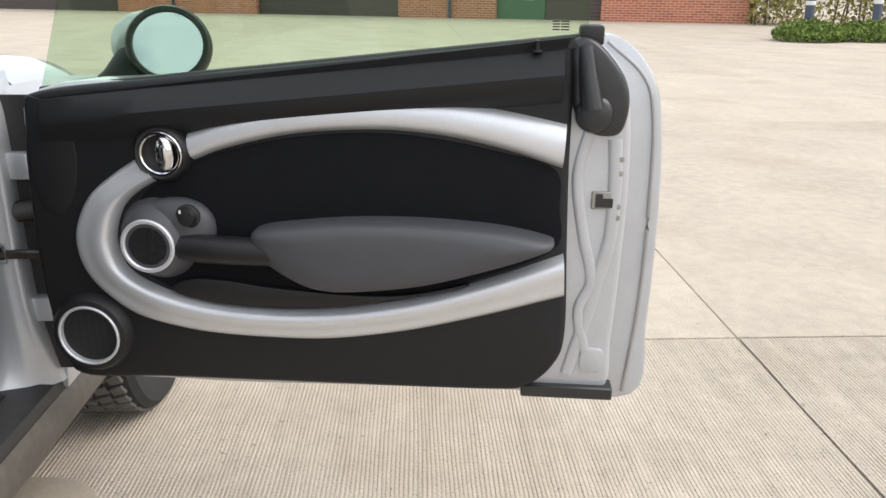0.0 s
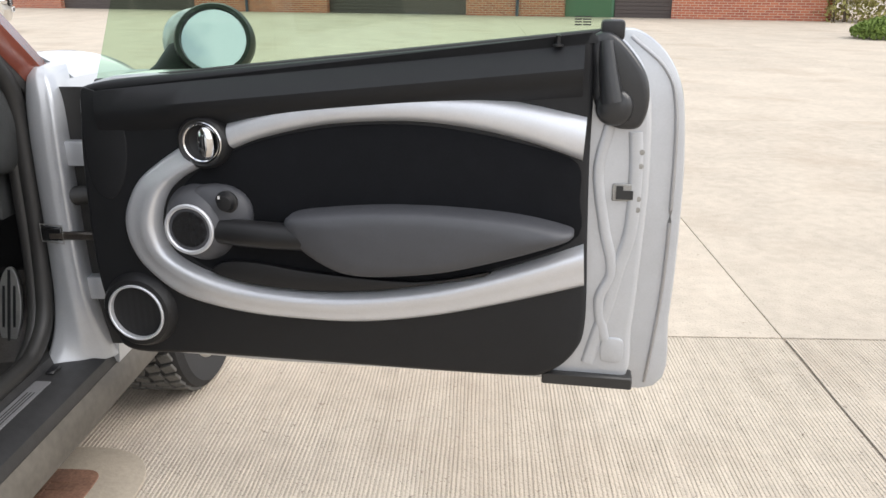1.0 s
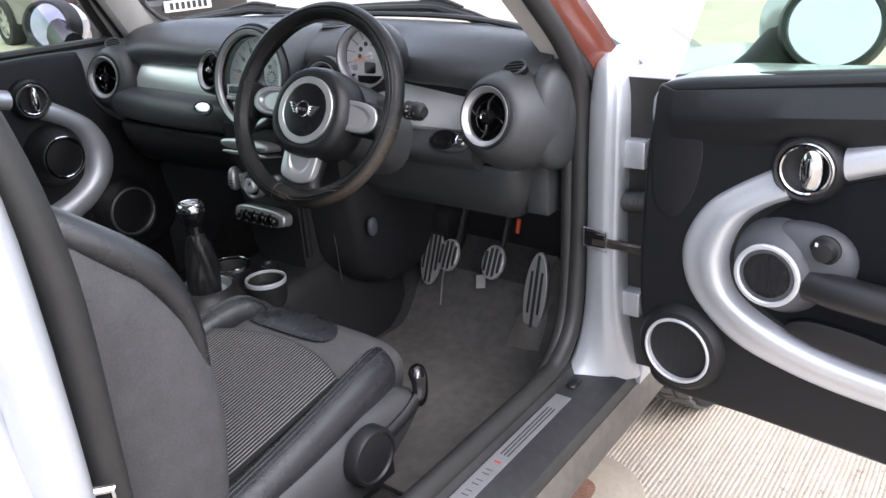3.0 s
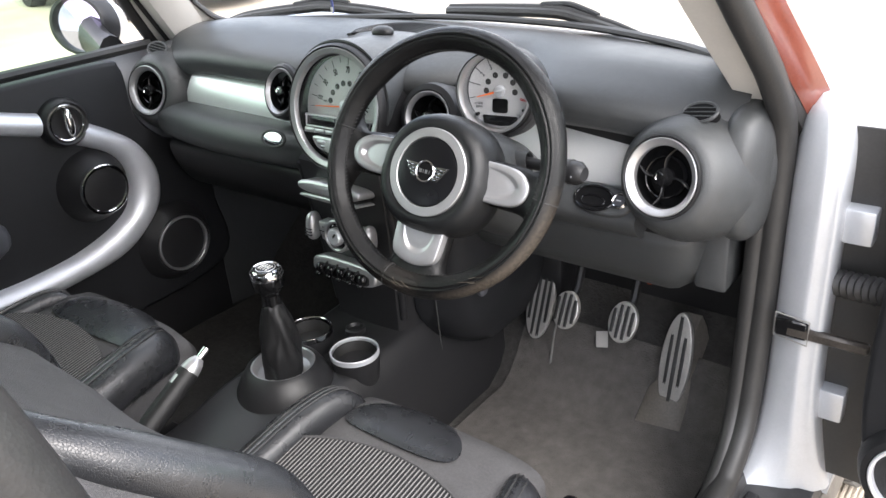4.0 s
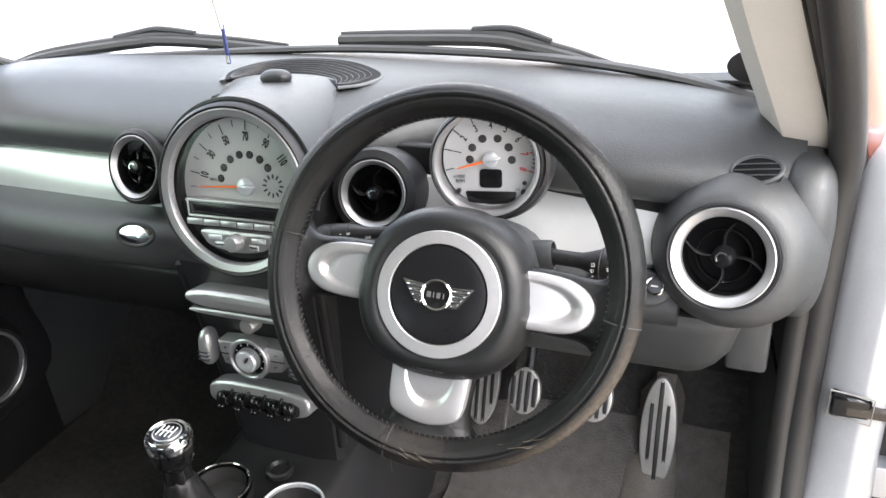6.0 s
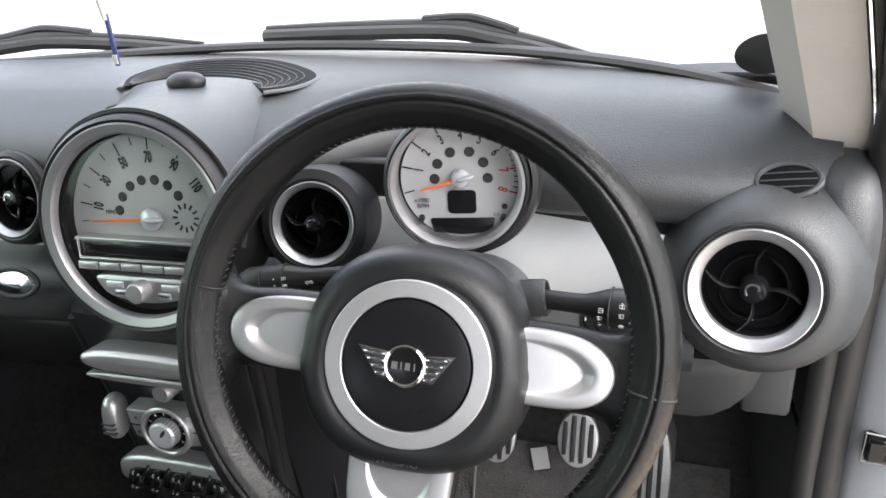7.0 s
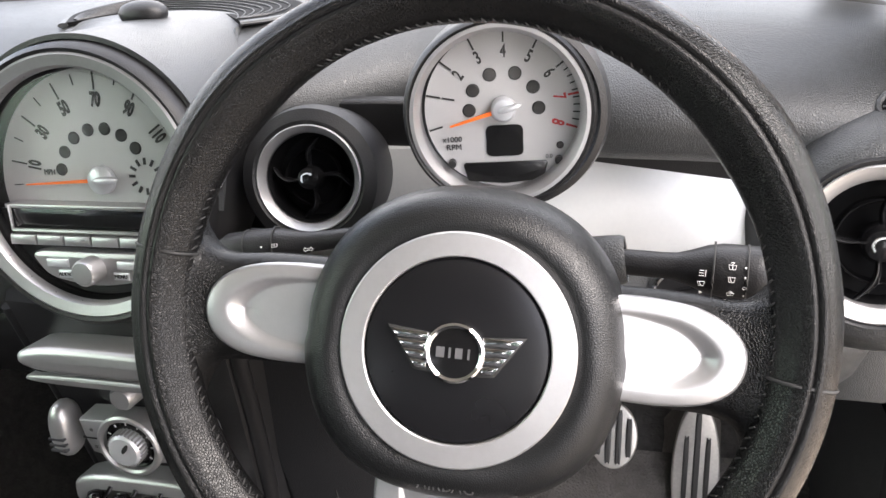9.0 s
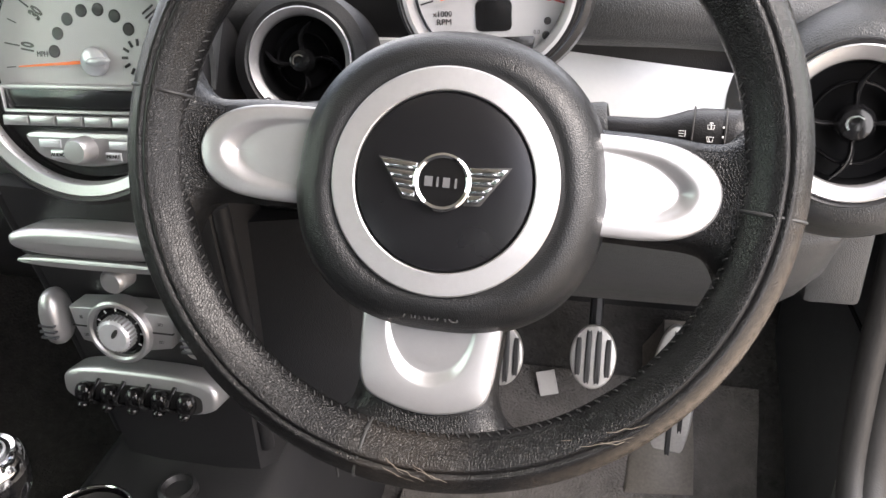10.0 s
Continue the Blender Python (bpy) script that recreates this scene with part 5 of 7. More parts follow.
def build_tach():
    m = face((0.3360, 1.993, 1.0098), 7, 9)
    pod = part("tachometer", join(lathe([(0.0592, 0.004), (0.0610, 0.0055), (0.0630, 0.003), (0.0645, -0.006), (0.063, -0.02)], 60, m), lathe([(0.060, 0.002), (0.0645, 0.0), (0.0680, -0.012), (0.0685, -0.028), (0.064, -0.05), (0.05, -0.075)], 60, shift(m, 0.0055, -0.0005))), BLACK, dash, "round rev counter on the steering column")
    part("tach_ring", lathe([(0.0530, -0.003), (0.0536, 0.001), (0.0565, 0.0055), (0.0590, 0.0055), (0.0593, -0.004)], 60, m), RINGSILVER, pod, "satin silver ring")
    f = shift(m, 0.0022, 0, -0.0172)
    part("tach_well", lathe([(0.0532, -0.002), (0.0536, -0.019)], 60, m), DARKRING, pod)
    d = part("tach_dial", disc(0.0535, 0.0, f), DIAL, pod, "silver dial with black numbers")
    f = shift(m, 0.0025, 0.0012, -0.017)
    for n in range(0, 9):
        a = 195 - 26.5 * n
        tick(f, a, 0.0435, 0.053, 0.0012 if n < 7 else 0.0014, DIALBLACK if n < 7 else DIALRED, d)
        if n:
            p = (0.0375 * math.cos(radians(a)), 0.0375 * math.sin(radians(a)))
            part("numeral", text_bm(str(n), 0.0118, f @ Matrix.Translation((p[0], p[1], 0.0003)) @ Matrix.Rotation(radians(a - 90), 4, "Z") @ Matrix.Diagonal((0.66, 1, 1, 1)), 0.0002, "CENTER", 0.0003), DIALBLACK if n < 7 else DIALRED, d)
    for n in range(1, 10):
        tick(f, 36 - 26.5 * n / 4.5, 0.0465, 0.052, 0.0009, DIALBLACK, d)
    for a in (184, 150, 112, 70, 32, -4):
        part("warning_lamp", disc(0.0046, 0.0008, shift(f, 0.0235 * math.cos(radians(a)), 0.0235 * math.sin(radians(a)) + 0.0008), 20), DIALBLACK, d)
    part("warning_lamp", disc(0.0026, 0.0008, shift(f, 0.0375, -0.027), 16), DIALBLACK, d)
    part("legend", join(text_bm("x1000", 0.0055, f @ Matrix.Translation((-0.036, -0.0205, 0.0003)), 0.0002), text_bm("RPM", 0.0058, f @ Matrix.Translation((-0.035, -0.026, 0.0003)), 0.0002)), DIALBLACK, d)
    part("legend", text_bm("0.0", 0.004, f @ Matrix.Translation((0.03, -0.0345, 0.0003)), 0.0002), DIALBLACK, d)
    part("small_display", prism(curve([(-0.0115, -0.032), (-0.0125, -0.0225), (-0.0115, -0.0125), (0, -0.0115), (0.0115, -0.0125), (0.0125, -0.0225), (0.0115, -0.032), (0, -0.033)], 32, True), 0, 0.0008, f), GLOSS, d, "unlit square display")
    part("lower_display", prism([(-0.0275, -0.037), (0.0275, -0.037), (0.029, -0.0385), (0.026, -0.050), (0.0, -0.0525), (-0.026, -0.050), (-0.029, -0.0385)], 0, 0.0016, f, 0.0006), GLOSS, d, "unlit wide display")
    for s in (-1, 1):
        part("reset_pin", lathe([(0.0028, 0), (0.0028, 0.006), (0, 0.007)], 14, shift(f, s * 0.0365, -0.0365)), BLACK, d)
    needle(f, 196, 0.038, d, 0.0085)
    g = part("tach_lens", disc(0.054, 0.0, shift(m, 0, 0, 0.0005), 48, 0.002), LENS, pod)
    g.visible_shadow = False


build_tach()


def build_speedo():
    m = face((0.004, 1.985, 0.9496), 13.6, 1.5)
    pod = part("centre_speedometer", lathe([(0.104, 0.006), (0.107, 0.0075), (0.111, 0.003), (0.113, -0.010), (0.108, -0.09)], 72, m), BLACK, dash, "large round centre speedometer with the radio below")
    # hood running back from the bezel into the pad
    def hood(u, v):
        a = radians(-8 + 196 * u)
        p = m @ Vector((0.1135 * math.cos(a), 0.1135 * math.sin(a), -0.006))
        q = Vector((-0.012 + 0.088 * math.cos(a), 2.152 + 0.050 * math.sin(a), 1.036))
        r = p.lerp(q, v)
        s = math.sin(math.pi * v)
        return (r.x, r.y, r.z - 0.002 * s * max(0, math.sin(a)))
    part("speedometer_hood", sheet(hood, 48, 14, 0.004), DASH, pod, "soft dark hood", 60)
    part("alarm_lamp", blob((-0.016, 2.150, 1.049), (0.023, 0.016, 0.011), 0.9, 24, 12), BLACK, pod, "small dark sensor dome")
    part("speedo_ring", lathe([(0.0925, -0.004), (0.0930, 0.003), (0.0945, 0.0055), (0.1025, 0.0075), (0.1045, 0.006), (0.105, 0.0)], 96, m), DARKRING, pod, "wide satin silver ring")
    # Wall coloured near-black for the shade between ring and dial.
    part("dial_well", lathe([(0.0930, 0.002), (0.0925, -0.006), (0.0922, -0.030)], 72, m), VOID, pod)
    f = shift(m, 0, 0, -0.0264)
    d = part("speedo_dial", disc(0.0924, 0.0, f, 60), DIAL, pod, "silver dial with black numbers")
    f = shift(m, 0.003, 0.003, -0.026)
    for n in range(0, 15):
        a = 184 - 13.5 * n
        if a < 0:
            continue
        tick(f, a, 0.0715 if n % 2 else 0.077, 0.0855, 0.0013 if n % 2 else 0.0009, DIALBLACK, d)
        if n % 2 and n < 13:
            p = (0.0635 * math.cos(radians(a)), 0.0635 * math.sin(radians(a)))
            part("numeral", text_bm(str(n * 10), 0.0155, f @ Matrix.Translation((p[0], p[1], 0.0003)) @ Matrix.Rotation(radians(a - 90), 4, "Z") @ Matrix.Diagonal((0.55, 1, 1, 1)), 0.0002, "CENTER", 0.0007), DIALBLACK, d)
    for k in range(7):
        a = 172 - 22.5 * k
        part("warning_lamp", disc(0.0052, 0.0008, shift(f, 0.039 * math.cos(radians(a)), 0.039 * math.sin(radians(a)) + 0.002), 20), DIALBLACK, d)
    for k in range(12):
        tick(shift(f, 0.038, 0.003), 30 * k, 0.0095, 0.015, 0.0022, DIALBLACK, d)
    part("legend", text_bm("MPH", 0.0065, f @ Matrix.Translation((-0.050, 0.005, 0.0003)) @ Matrix.Diagonal((0.8, 1, 1, 1)), 0.0002), DIALBLACK, d)
    needle(f, 184, 0.070, d, 0.0115)
    # radio in the lower third
    r = shift(m, 0, 0, 0)
    part("radio_display", prism([(-0.072, -0.035), (0.072, -0.035), (0.075, -0.018), (-0.075, -0.018)], -0.018, -0.009, r, 0.001), GLOSS, pod, "dark radio display")
    part("display_shelf", prism([(-0.080, -0.019), (0.080, -0.019), (0.080, -0.0155), (-0.080, -0.0155)], -0.028, -0.008, r, 0.001), SPOKE, pod, "silver sill below the dial")
    part("display_frame", sweep([r @ Vector(p) for p in ((-0.076, -0.017, -0.008), (-0.073, -0.0365, -0.006), (0.073, -0.0365, -0.006), (0.076, -0.017, -0.008))], 0.0016, seg=6), SPOKE, pod)
    for k in range(6):
        x = -0.0625 + k * 0.025
        if abs(x) < 0.07:
            part("preset_button", prism([(x - 0.0118, -0.048), (x + 0.0118, -0.048), (x + 0.0118, -0.0395), (x - 0.0118, -0.0395)], -0.018, -0.002, r, 0.002), SPOKE, pod, "pale grey radio button")
    pan = curve([(-0.052, -0.053), (0, -0.052), (0.052, -0.053), (0.05, -0.066), (0.036, -0.076), (0, -0.081), (-0.036, -0.076), (-0.05, -0.066)], 40, True)
    rp = part("radio_panel", prism(pan, -0.02, -0.002, r, 0.004), SPOKE, pod, "pale grey radio panel")
    part("radio_knob", lathe([(0.0115, -0.004), (0.0108, 0.011), (0.009, 0.0135), (0, 0.014)], 32, shift(r, 0, -0.066, 0)), SPOKE, rp, "round volume knob")
    for x, y, w in ((-0.032, -0.062, 0.02), (0.032, -0.062, 0.02), (-0.025, -0.071, 0.014), (0.025, -0.071, 0.014)):
        part("radio_key", prism([(x - w / 2, y - 0.0032), (x + w / 2, y - 0.0032), (x + w / 2, y + 0.0032), (x - w / 2, y + 0.0032)], -0.003, -0.0005, r, 0.001), SILVER, rp)
    for word, x in (("AUDIO", -0.025), ("MENU", 0.025)):
        part("key_legend", text_bm(word, 0.0042, r @ Matrix.Translation((x, -0.071, -0.0003))), DIALBLACK, rp)
    part("radio_backing", prism(oval(0.090, 0.090, 56)[30:55], -0.02, -0.0125, r), BLACK, pod)
    g = part("speedo_lens", disc(0.0895, 0.0, shift(m, 0, 0, -0.0045), 56, 0.003), LENS, pod, "clear cover")
    g.visible_shadow = False


build_speedo()


def glyph(kind, q):
    """A small printed control symbol in the frame q: x along the stalk, z outwards."""
    def line(pts, closed=False, r=0.00022):
        return sweep([q @ Vector((x, y, 0)) for x, y in pts], r, closed, 5, 1.0, tuple(q.to_3x3() @ Vector((0, 0, 1))))
    if kind == "dot":
        return disc(0.0007, 0.0003, q, 12)
    if kind == "ring":
        return line(oval(0.0010, 0.0010, 16), True)
    if kind == "triangle":
        return prism([(-0.0008, -0.001), (0.001, 0.0), (-0.0008, 0.001)], -0.0002, 0.0002, q)
    if kind == "wiper":
        return join(line([(-0.0014, -0.0016), (0.0014, -0.0016), (0.002, 0.0014), (-0.002, 0.0014)], True), line([(0.0, -0.0016), (-0.001, 0.001)]))
    if kind == "wash":
        return join(line([(-0.0016, -0.0016), (0.0016, -0.0016), (0.0022, 0.001), (-0.0022, 0.001)], True), line([(0.0, -0.0016), (0.0, 0.002)]), line([(-0.0012, 0.0022), (0.0, 0.0026), (0.0012, 0.0022)]))
    if kind == "bars":
        return join(*[line([(-0.0014, y), (0.0014, y)]) for y in (-0.0016, 0.0, 0.0016)], line([(0.0022, -0.002), (0.0022, 0.002)]))
    if kind == "lamp":
        return join(line([(0.0004, -0.0013), (0.0022, -0.0008), (0.0022, 0.0008), (0.0004, 0.0013)], True), *[line([(-0.0024, y), (-0.0002, y)]) for y in (-0.0010, 0.0, 0.0010)])
    if kind == "sun":
        return join(line(oval(0.0009, 0.0009, 12), True), *[line([(0.0013 * math.cos(a), 0.0013 * math.sin(a)), (0.0020 * math.cos(a), 0.0020 * math.sin(a))]) for a in [math.pi * k / 4 for k in range(8)]])
    if kind == "arrows":
        return join(line([(-0.0035, 0.0), (-0.002, 0.0018), (-0.002, 0.0008), (-0.0004, 0.0008), (-0.0004, -0.0008), (-0.002, -0.0008), (-0.002, -0.0018)], True), line([(0.0035, 0.0), (0.002, 0.0018), (0.002, 0.0008), (0.0004, 0.0008), (0.0004, -0.0008), (0.002, -0.0008), (0.002, -0.0018)], True))
    return text_bm(kind, 0.0038, q, 0.0002)


def build_stack():
    # tapering centre column, CD slot, climate controls, toggle row
    rings = []
    for i in range(13):
        f = i / 12
        z = 0.845 - 0.34 * f
        w = 0.112 - 0.022 * f
        y = 1.972 + 0.012 * math.sin(f * 3.0) + 0.03 * f * f
        rings.append([(-w, 2.25, z), (-w, y + 0.02, z), (-w + 0.012, y + 0.004, z), (-0.04, y, z), (0.04, y, z), (w - 0.012, y + 0.004, z), (w, y + 0.02, z), (w, 2.25, z)])
    st = part("console_tower", loft(rings), BLACK, dash, "black centre console tower")
    for s in (-1, 1):
        pts = [(s * (0.106 - 0.02 * k / 10), 1.985 + 0.012 * math.sin(k * 0.3) + 0.03 * (k / 10) ** 2, 0.835 - 0.30 * k / 10) for k in range(11)]
        part("stack_edge", sweep(pts, 0.008, seg=10), BLACK, st)
    # driver-side flank of the tower with its seam and a small bonnet lever
    fl = part("tower_flank", loft([[(0.075, 2.36, z), (0.075, y, z), (0.10, y - 0.012, z), (x - 0.02, y + 0.012, z), (x, y + 0.04, z), (x, 2.36, z)] for z, y, x in ((0.42, 2.16, 0.165), (0.47, 2.09, 0.185), (0.54, 2.055, 0.198), (0.65, 2.037, 0.205), (0.80, 2.03, 0.205))]), PANEL, st, "dark lower dash flank")
    part("flank_seam", sweep([(0.142, 2.033 + 0.024 * k / 8, 0.80 - 0.34 * k / 8) for k in range(9)], 0.0016, seg=6), DIALBLACK, fl)
    part("bonnet_lever", blob((0.222, 2.093, 0.608), (0.008, 0.014, 0.022), 0.8, 14, 10), GREY, fl, "small grey release lever")
    cd = face((0.004, 1.955, 0.803), 12, 0)
    part("cd_slot_top", prism(oval(0.077, 0.0125, 48, 0.7), -0.03, 0.018, shift(cd, 0, 0.006), 0.006, 3), SPOKE, st, "pale grey rounded bar above the disc slot")
    part("cd_slot_lip", prism(oval(0.073, 0.0048, 40, 0.7), -0.03, 0.015, shift(cd, 0, -0.0125), 0.003), SPOKE, st)
    part("cd_slot", prism(oval(0.071, 0.005, 40), -0.03, 0.008, shift(cd, 0, -0.0065)), DIALBLACK, st)
    hv = face((0.003, 1.960, 0.7175), 6, 0)
    wing = [(-0.052, 0.018), (-0.02, 0.020), (0.02, 0.020), (0.054, 0.018), (0.051, -0.002), (0.046, -0.016), (0.02, -0.021), (-0.02, -0.021), (-0.044, -0.016), (-0.049, -0.002)]
    part("climate_panel", prism(wing, -0.02, 0.006, hv, 0.003), SPOKE, st, "pale grey climate buttons")
    part("climate_split", prism([(-0.050, -0.0007), (0.051, -0.0007), (0.051, 0.0007), (-0.050, 0.0007)], 0.004, 0.0066, hv), DIALBLACK, st)
    part("climate_dial_ring", ring(0.025, 0.031, 0.014, hv), SPOKE, st, "pale ring")
    part("climate_dial_face", disc(0.0255, 0.009, hv), GLOSS, st)
    part("climate_dial", lathe([(0.0165, 0.006), (0.016, 0.018), (0.0135, 0.021), (0, 0.021)], 32, hv), SILVER, st, "silver temperature dial")
    for i in range(28):
        a = 2 * math.pi * i / 28
        part("dial_knurl", prism([(0.0150, -0.0008), (0.0172, -0.0008), (0.0172, 0.0008), (0.0150, 0.0008)], 0.008, 0.0185, hv @ Matrix.Rotation(a, 4, "Z")), SPOKE, st)
    for i in range(9):
        a = radians(215 - 31 * i)
        part("dial_tick", prism([(0.0200, -0.0005), (0.0230, -0.0005), (0.0230, 0.0005), (0.0200, 0.0005)], 0.009, 0.0096, hv @ Matrix.Rotation(a, 4, "Z")), PRINT, st)
    for x, y in ((-0.040, 0.009), (0.040, 0.009), (-0.038, -0.009), (0.038, -0.009)):
        part("button_symbol", glyph("sun" if x < 0 and y > 0 else "lamp", shift(hv, x, y, 0.0063)), DIALBLACK, st)
    part("dial_mark", prism(oval(0.002, 0.0055, 16), 0.0205, 0.022, shift(hv, 0.003, 0.004) @ Matrix.Rotation(-0.6, 4, "Z")), DIALBLACK, st)
    part("fan_knob", lathe([(0.0120, 0.0), (0.0112, 0.018), (0.009, 0.021), (0, 0.0215)], 28, shift(hv, 0.009, 0.054)), SPOKE, st, "small fan knob")
    for s in (-1, 1):
        w = shift(hv, s * 0.071, 0.004)
        part("temperature_wheel", blob((0, 0, 0.0), (0.0115, 0.028, 0.016), 0.8, 20, 14, w), SPOKE, st, "ribbed pale temperature wheel")
        for k in range(3):
            part("wheel_rib", prism([(-0.008, -0.001), (0.008, -0.001), (0.008, 0.001), (-0.008, 0.001)], 0.012, 0.0165, shift(w, 0, -0.003 - 0.006 * k)), GREY, st)
    tg = face((-0.0065, 1.968, 0.6375), 12, 0)
    part("toggle_panel", prism(oval(0.083, 0.0215, 44, 0.62), -0.02, 0.007, tg, 0.006, 3), SPOKE, st, "pale grey toggle switch panel")
    part("toggle_recess", prism(oval(0.068, 0.0125, 40, 0.5), 0.0, 0.0074, shift(tg, 0, -0.006)), DIALBLACK, st)
    for k in range(5):
        x = -0.054 + 0.027 * k
        part("toggle_switch", join(blob((x, -0.004, 0.012), (0.0095, 0.0115, 0.009), 0.9, 16, 10, tg), blob((x, -0.014, 0.017), (0.006, 0.0045, 0.006), 1, 12, 8, tg)), GLOSS, st, "glossy black toggle switch")
        if k < 4:
            part("toggle_guard", sweep([tg @ Vector((x + 0.0135, 0.009 - 0.024 * q / 8, 0.007 + 0.016 * math.sin(math.pi * q / 8))) for q in range(9)], 0.0022, seg=8, up=(1, 0, 0)), GLOSS, st)
    return st


build_stack()


def build_column():
    wm = face((0.3461, 1.8436, 0.9495), 26.1, 5.2)
    col = part("column_shroud", loft([[tuple(wm @ Vector((x * s, y * s - o, z))) for x, y in oval(0.066, 0.062, 36, 0.8)] for z, s, o in ((-0.03, 0.85, 0), (-0.045, 1.0, 0), (-0.10, 1.1, 0.004), (-0.16, 1.15, 0.01), (-0.22, 1.1, 0.02))]), DASH, dash, "dark grey steering column shroud", 60)
    # stalks
    def stalk(a, b, r0, r1, marks):
        A, B = Vector(a), Vector(b)
        pts = [A + (B - A) * k / 12 for k in range(13)]
        ease = [min(1, max(0, (k - 4.5) / 3.5)) for k in range(12)]
        rad = [r0 + (r1 - r0) * q * q * (3 - 2 * q) for q in ease] + [r1 * 0.6]
        s = part("stalk", sweep(pts, rad, seg=18), BLACK, col, "black column stalk with white symbols")
        d = (B - A).normalized()
        back = Vector((0, -1, 0)) - d * d.dot(Vector((0, -1, 0)))
        back.normalize()
        up = back.cross(d) if d.x > 0 else d.cross(back)
        for f in (0.62, 0.8):
            p = A + (B - A) * f
            part("stalk_ring", sweep([p + (back * math.cos(q) + up * math.sin(q)) * (r1 + 0.0003) for q in [2 * math.pi * k / 24 for k in range(24)]], 0.0007, True, 5), DIALBLACK, s)
        q = Matrix((d if d.x > 0 else -d, up, back)).transposed().to_4x4()
        for f, u, kind in marks:
            p = A + (B - A) * f + up * u * r1 + back * (r1 * math.sqrt(max(0, 1 - u * u)) + 0.0003)
            part("symbol", glyph(kind, Matrix.Translation(p) @ q @ Matrix.Rotation(-math.asin(max(-0.9, min(0.9, u))), 4, "X")), PRINT, s)
        return s
    stalk((0.408, 1.952, 0.928), (0.514, 1.942, 0.929), 0.0082, 0.0165, ((0.56, 0.35, "bars"), (0.56, -0.05, "wiper"), (0.56, -0.5, "triangle"), (0.72, 0.62, "wash"), (0.72, 0.2, "wiper"), (0.72, -0.45, "wash"), (0.79, 0.62, "dot"), (0.79, 0.3, "dot"), (0.79, -0.1, "ring"), (0.79, -0.5, "dot"), (0.9, 0.0, "triangle")))
    stalk((0.258, 1.955, 0.938), (0.138, 1.945, 0.922), 0.0068, 0.0130, ((0.40, 0.05, "arrows"), (0.60, 0.45, "lamp"), (0.60, -0.05, "lamp"), (0.68, 0.45, "dot"), (0.68, 0.0, "dot"), (0.68, -0.5, "ring"), (0.78, -0.45, "sun"), (0.92, -0.4, "BC")))
    hm = Matrix.Translation((0.419, 1.952, 0.929)) @ Matrix.Rotation(radians(82), 4, "Y")
    part("stalk_hood", lathe([(0.0100, -0.02), (0.0115, -0.004), (0.0124, 0.002), (0.0136, 0.0025), (0.0146, 0.0), (0.0150, -0.010), (0.0150, -0.034)], 36, hm, 1.12, 0.9), DASH, col, "grey hood round the stalk")
    # Disc coloured near-black as the shaded inside of the hood.
    part("hood_well", lathe([(0.0118, -0.003), (0.0, -0.004)], 32, hm, 1.12, 0.9), VOID, col)
    # key slot and start button
    km = face((0.4745, 2.0485, 0.8475), 44, -4)
    part("key_binnacle", prism(oval(0.050, 0.0235, 48, 0.85), -0.02, 0.0025, shift(km, 0.012, 0.001), 0.004, 3), DASH, dash, "oval key binnacle")
    # Shallow disc; its near-black colour holds the slot's shade.
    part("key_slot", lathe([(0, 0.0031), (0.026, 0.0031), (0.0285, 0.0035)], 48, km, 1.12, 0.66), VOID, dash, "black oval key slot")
    part("slot_rim", sweep([km @ Vector((x, y, 0.0035)) for x, y in oval(0.0325, 0.0192, 40)], 0.0022, True, 8), GLOSS, dash)
    part("slot_lip", sweep([km @ Vector((x, y - 0.004, 0.0037)) for x, y in oval(0.020, 0.0085, 32)], 0.0016, True, 6), GLOSS, dash)
    bt = face((0.5185, 2.044, 0.8525), 38, -4)
    part("start_button", lathe([(0.0125, -0.004), (0.0120, 0.004), (0.0105, 0.0060), (0.0090, 0.0050)], 32, bt), CHROME, dash, "round start button with a bright rim")
    part("button_face", disc(0.0092, 0.0048, bt, 28, 0.001), GREY, dash)
    part("button_mark", prism([(-0.004, -0.0009), (0.004, -0.0009), (0.004, 0.0009), (-0.004, 0.0009)], 0.0048, 0.0062, bt), PRINT, dash)
    return wm


WHEEL_FRAME = build_column()


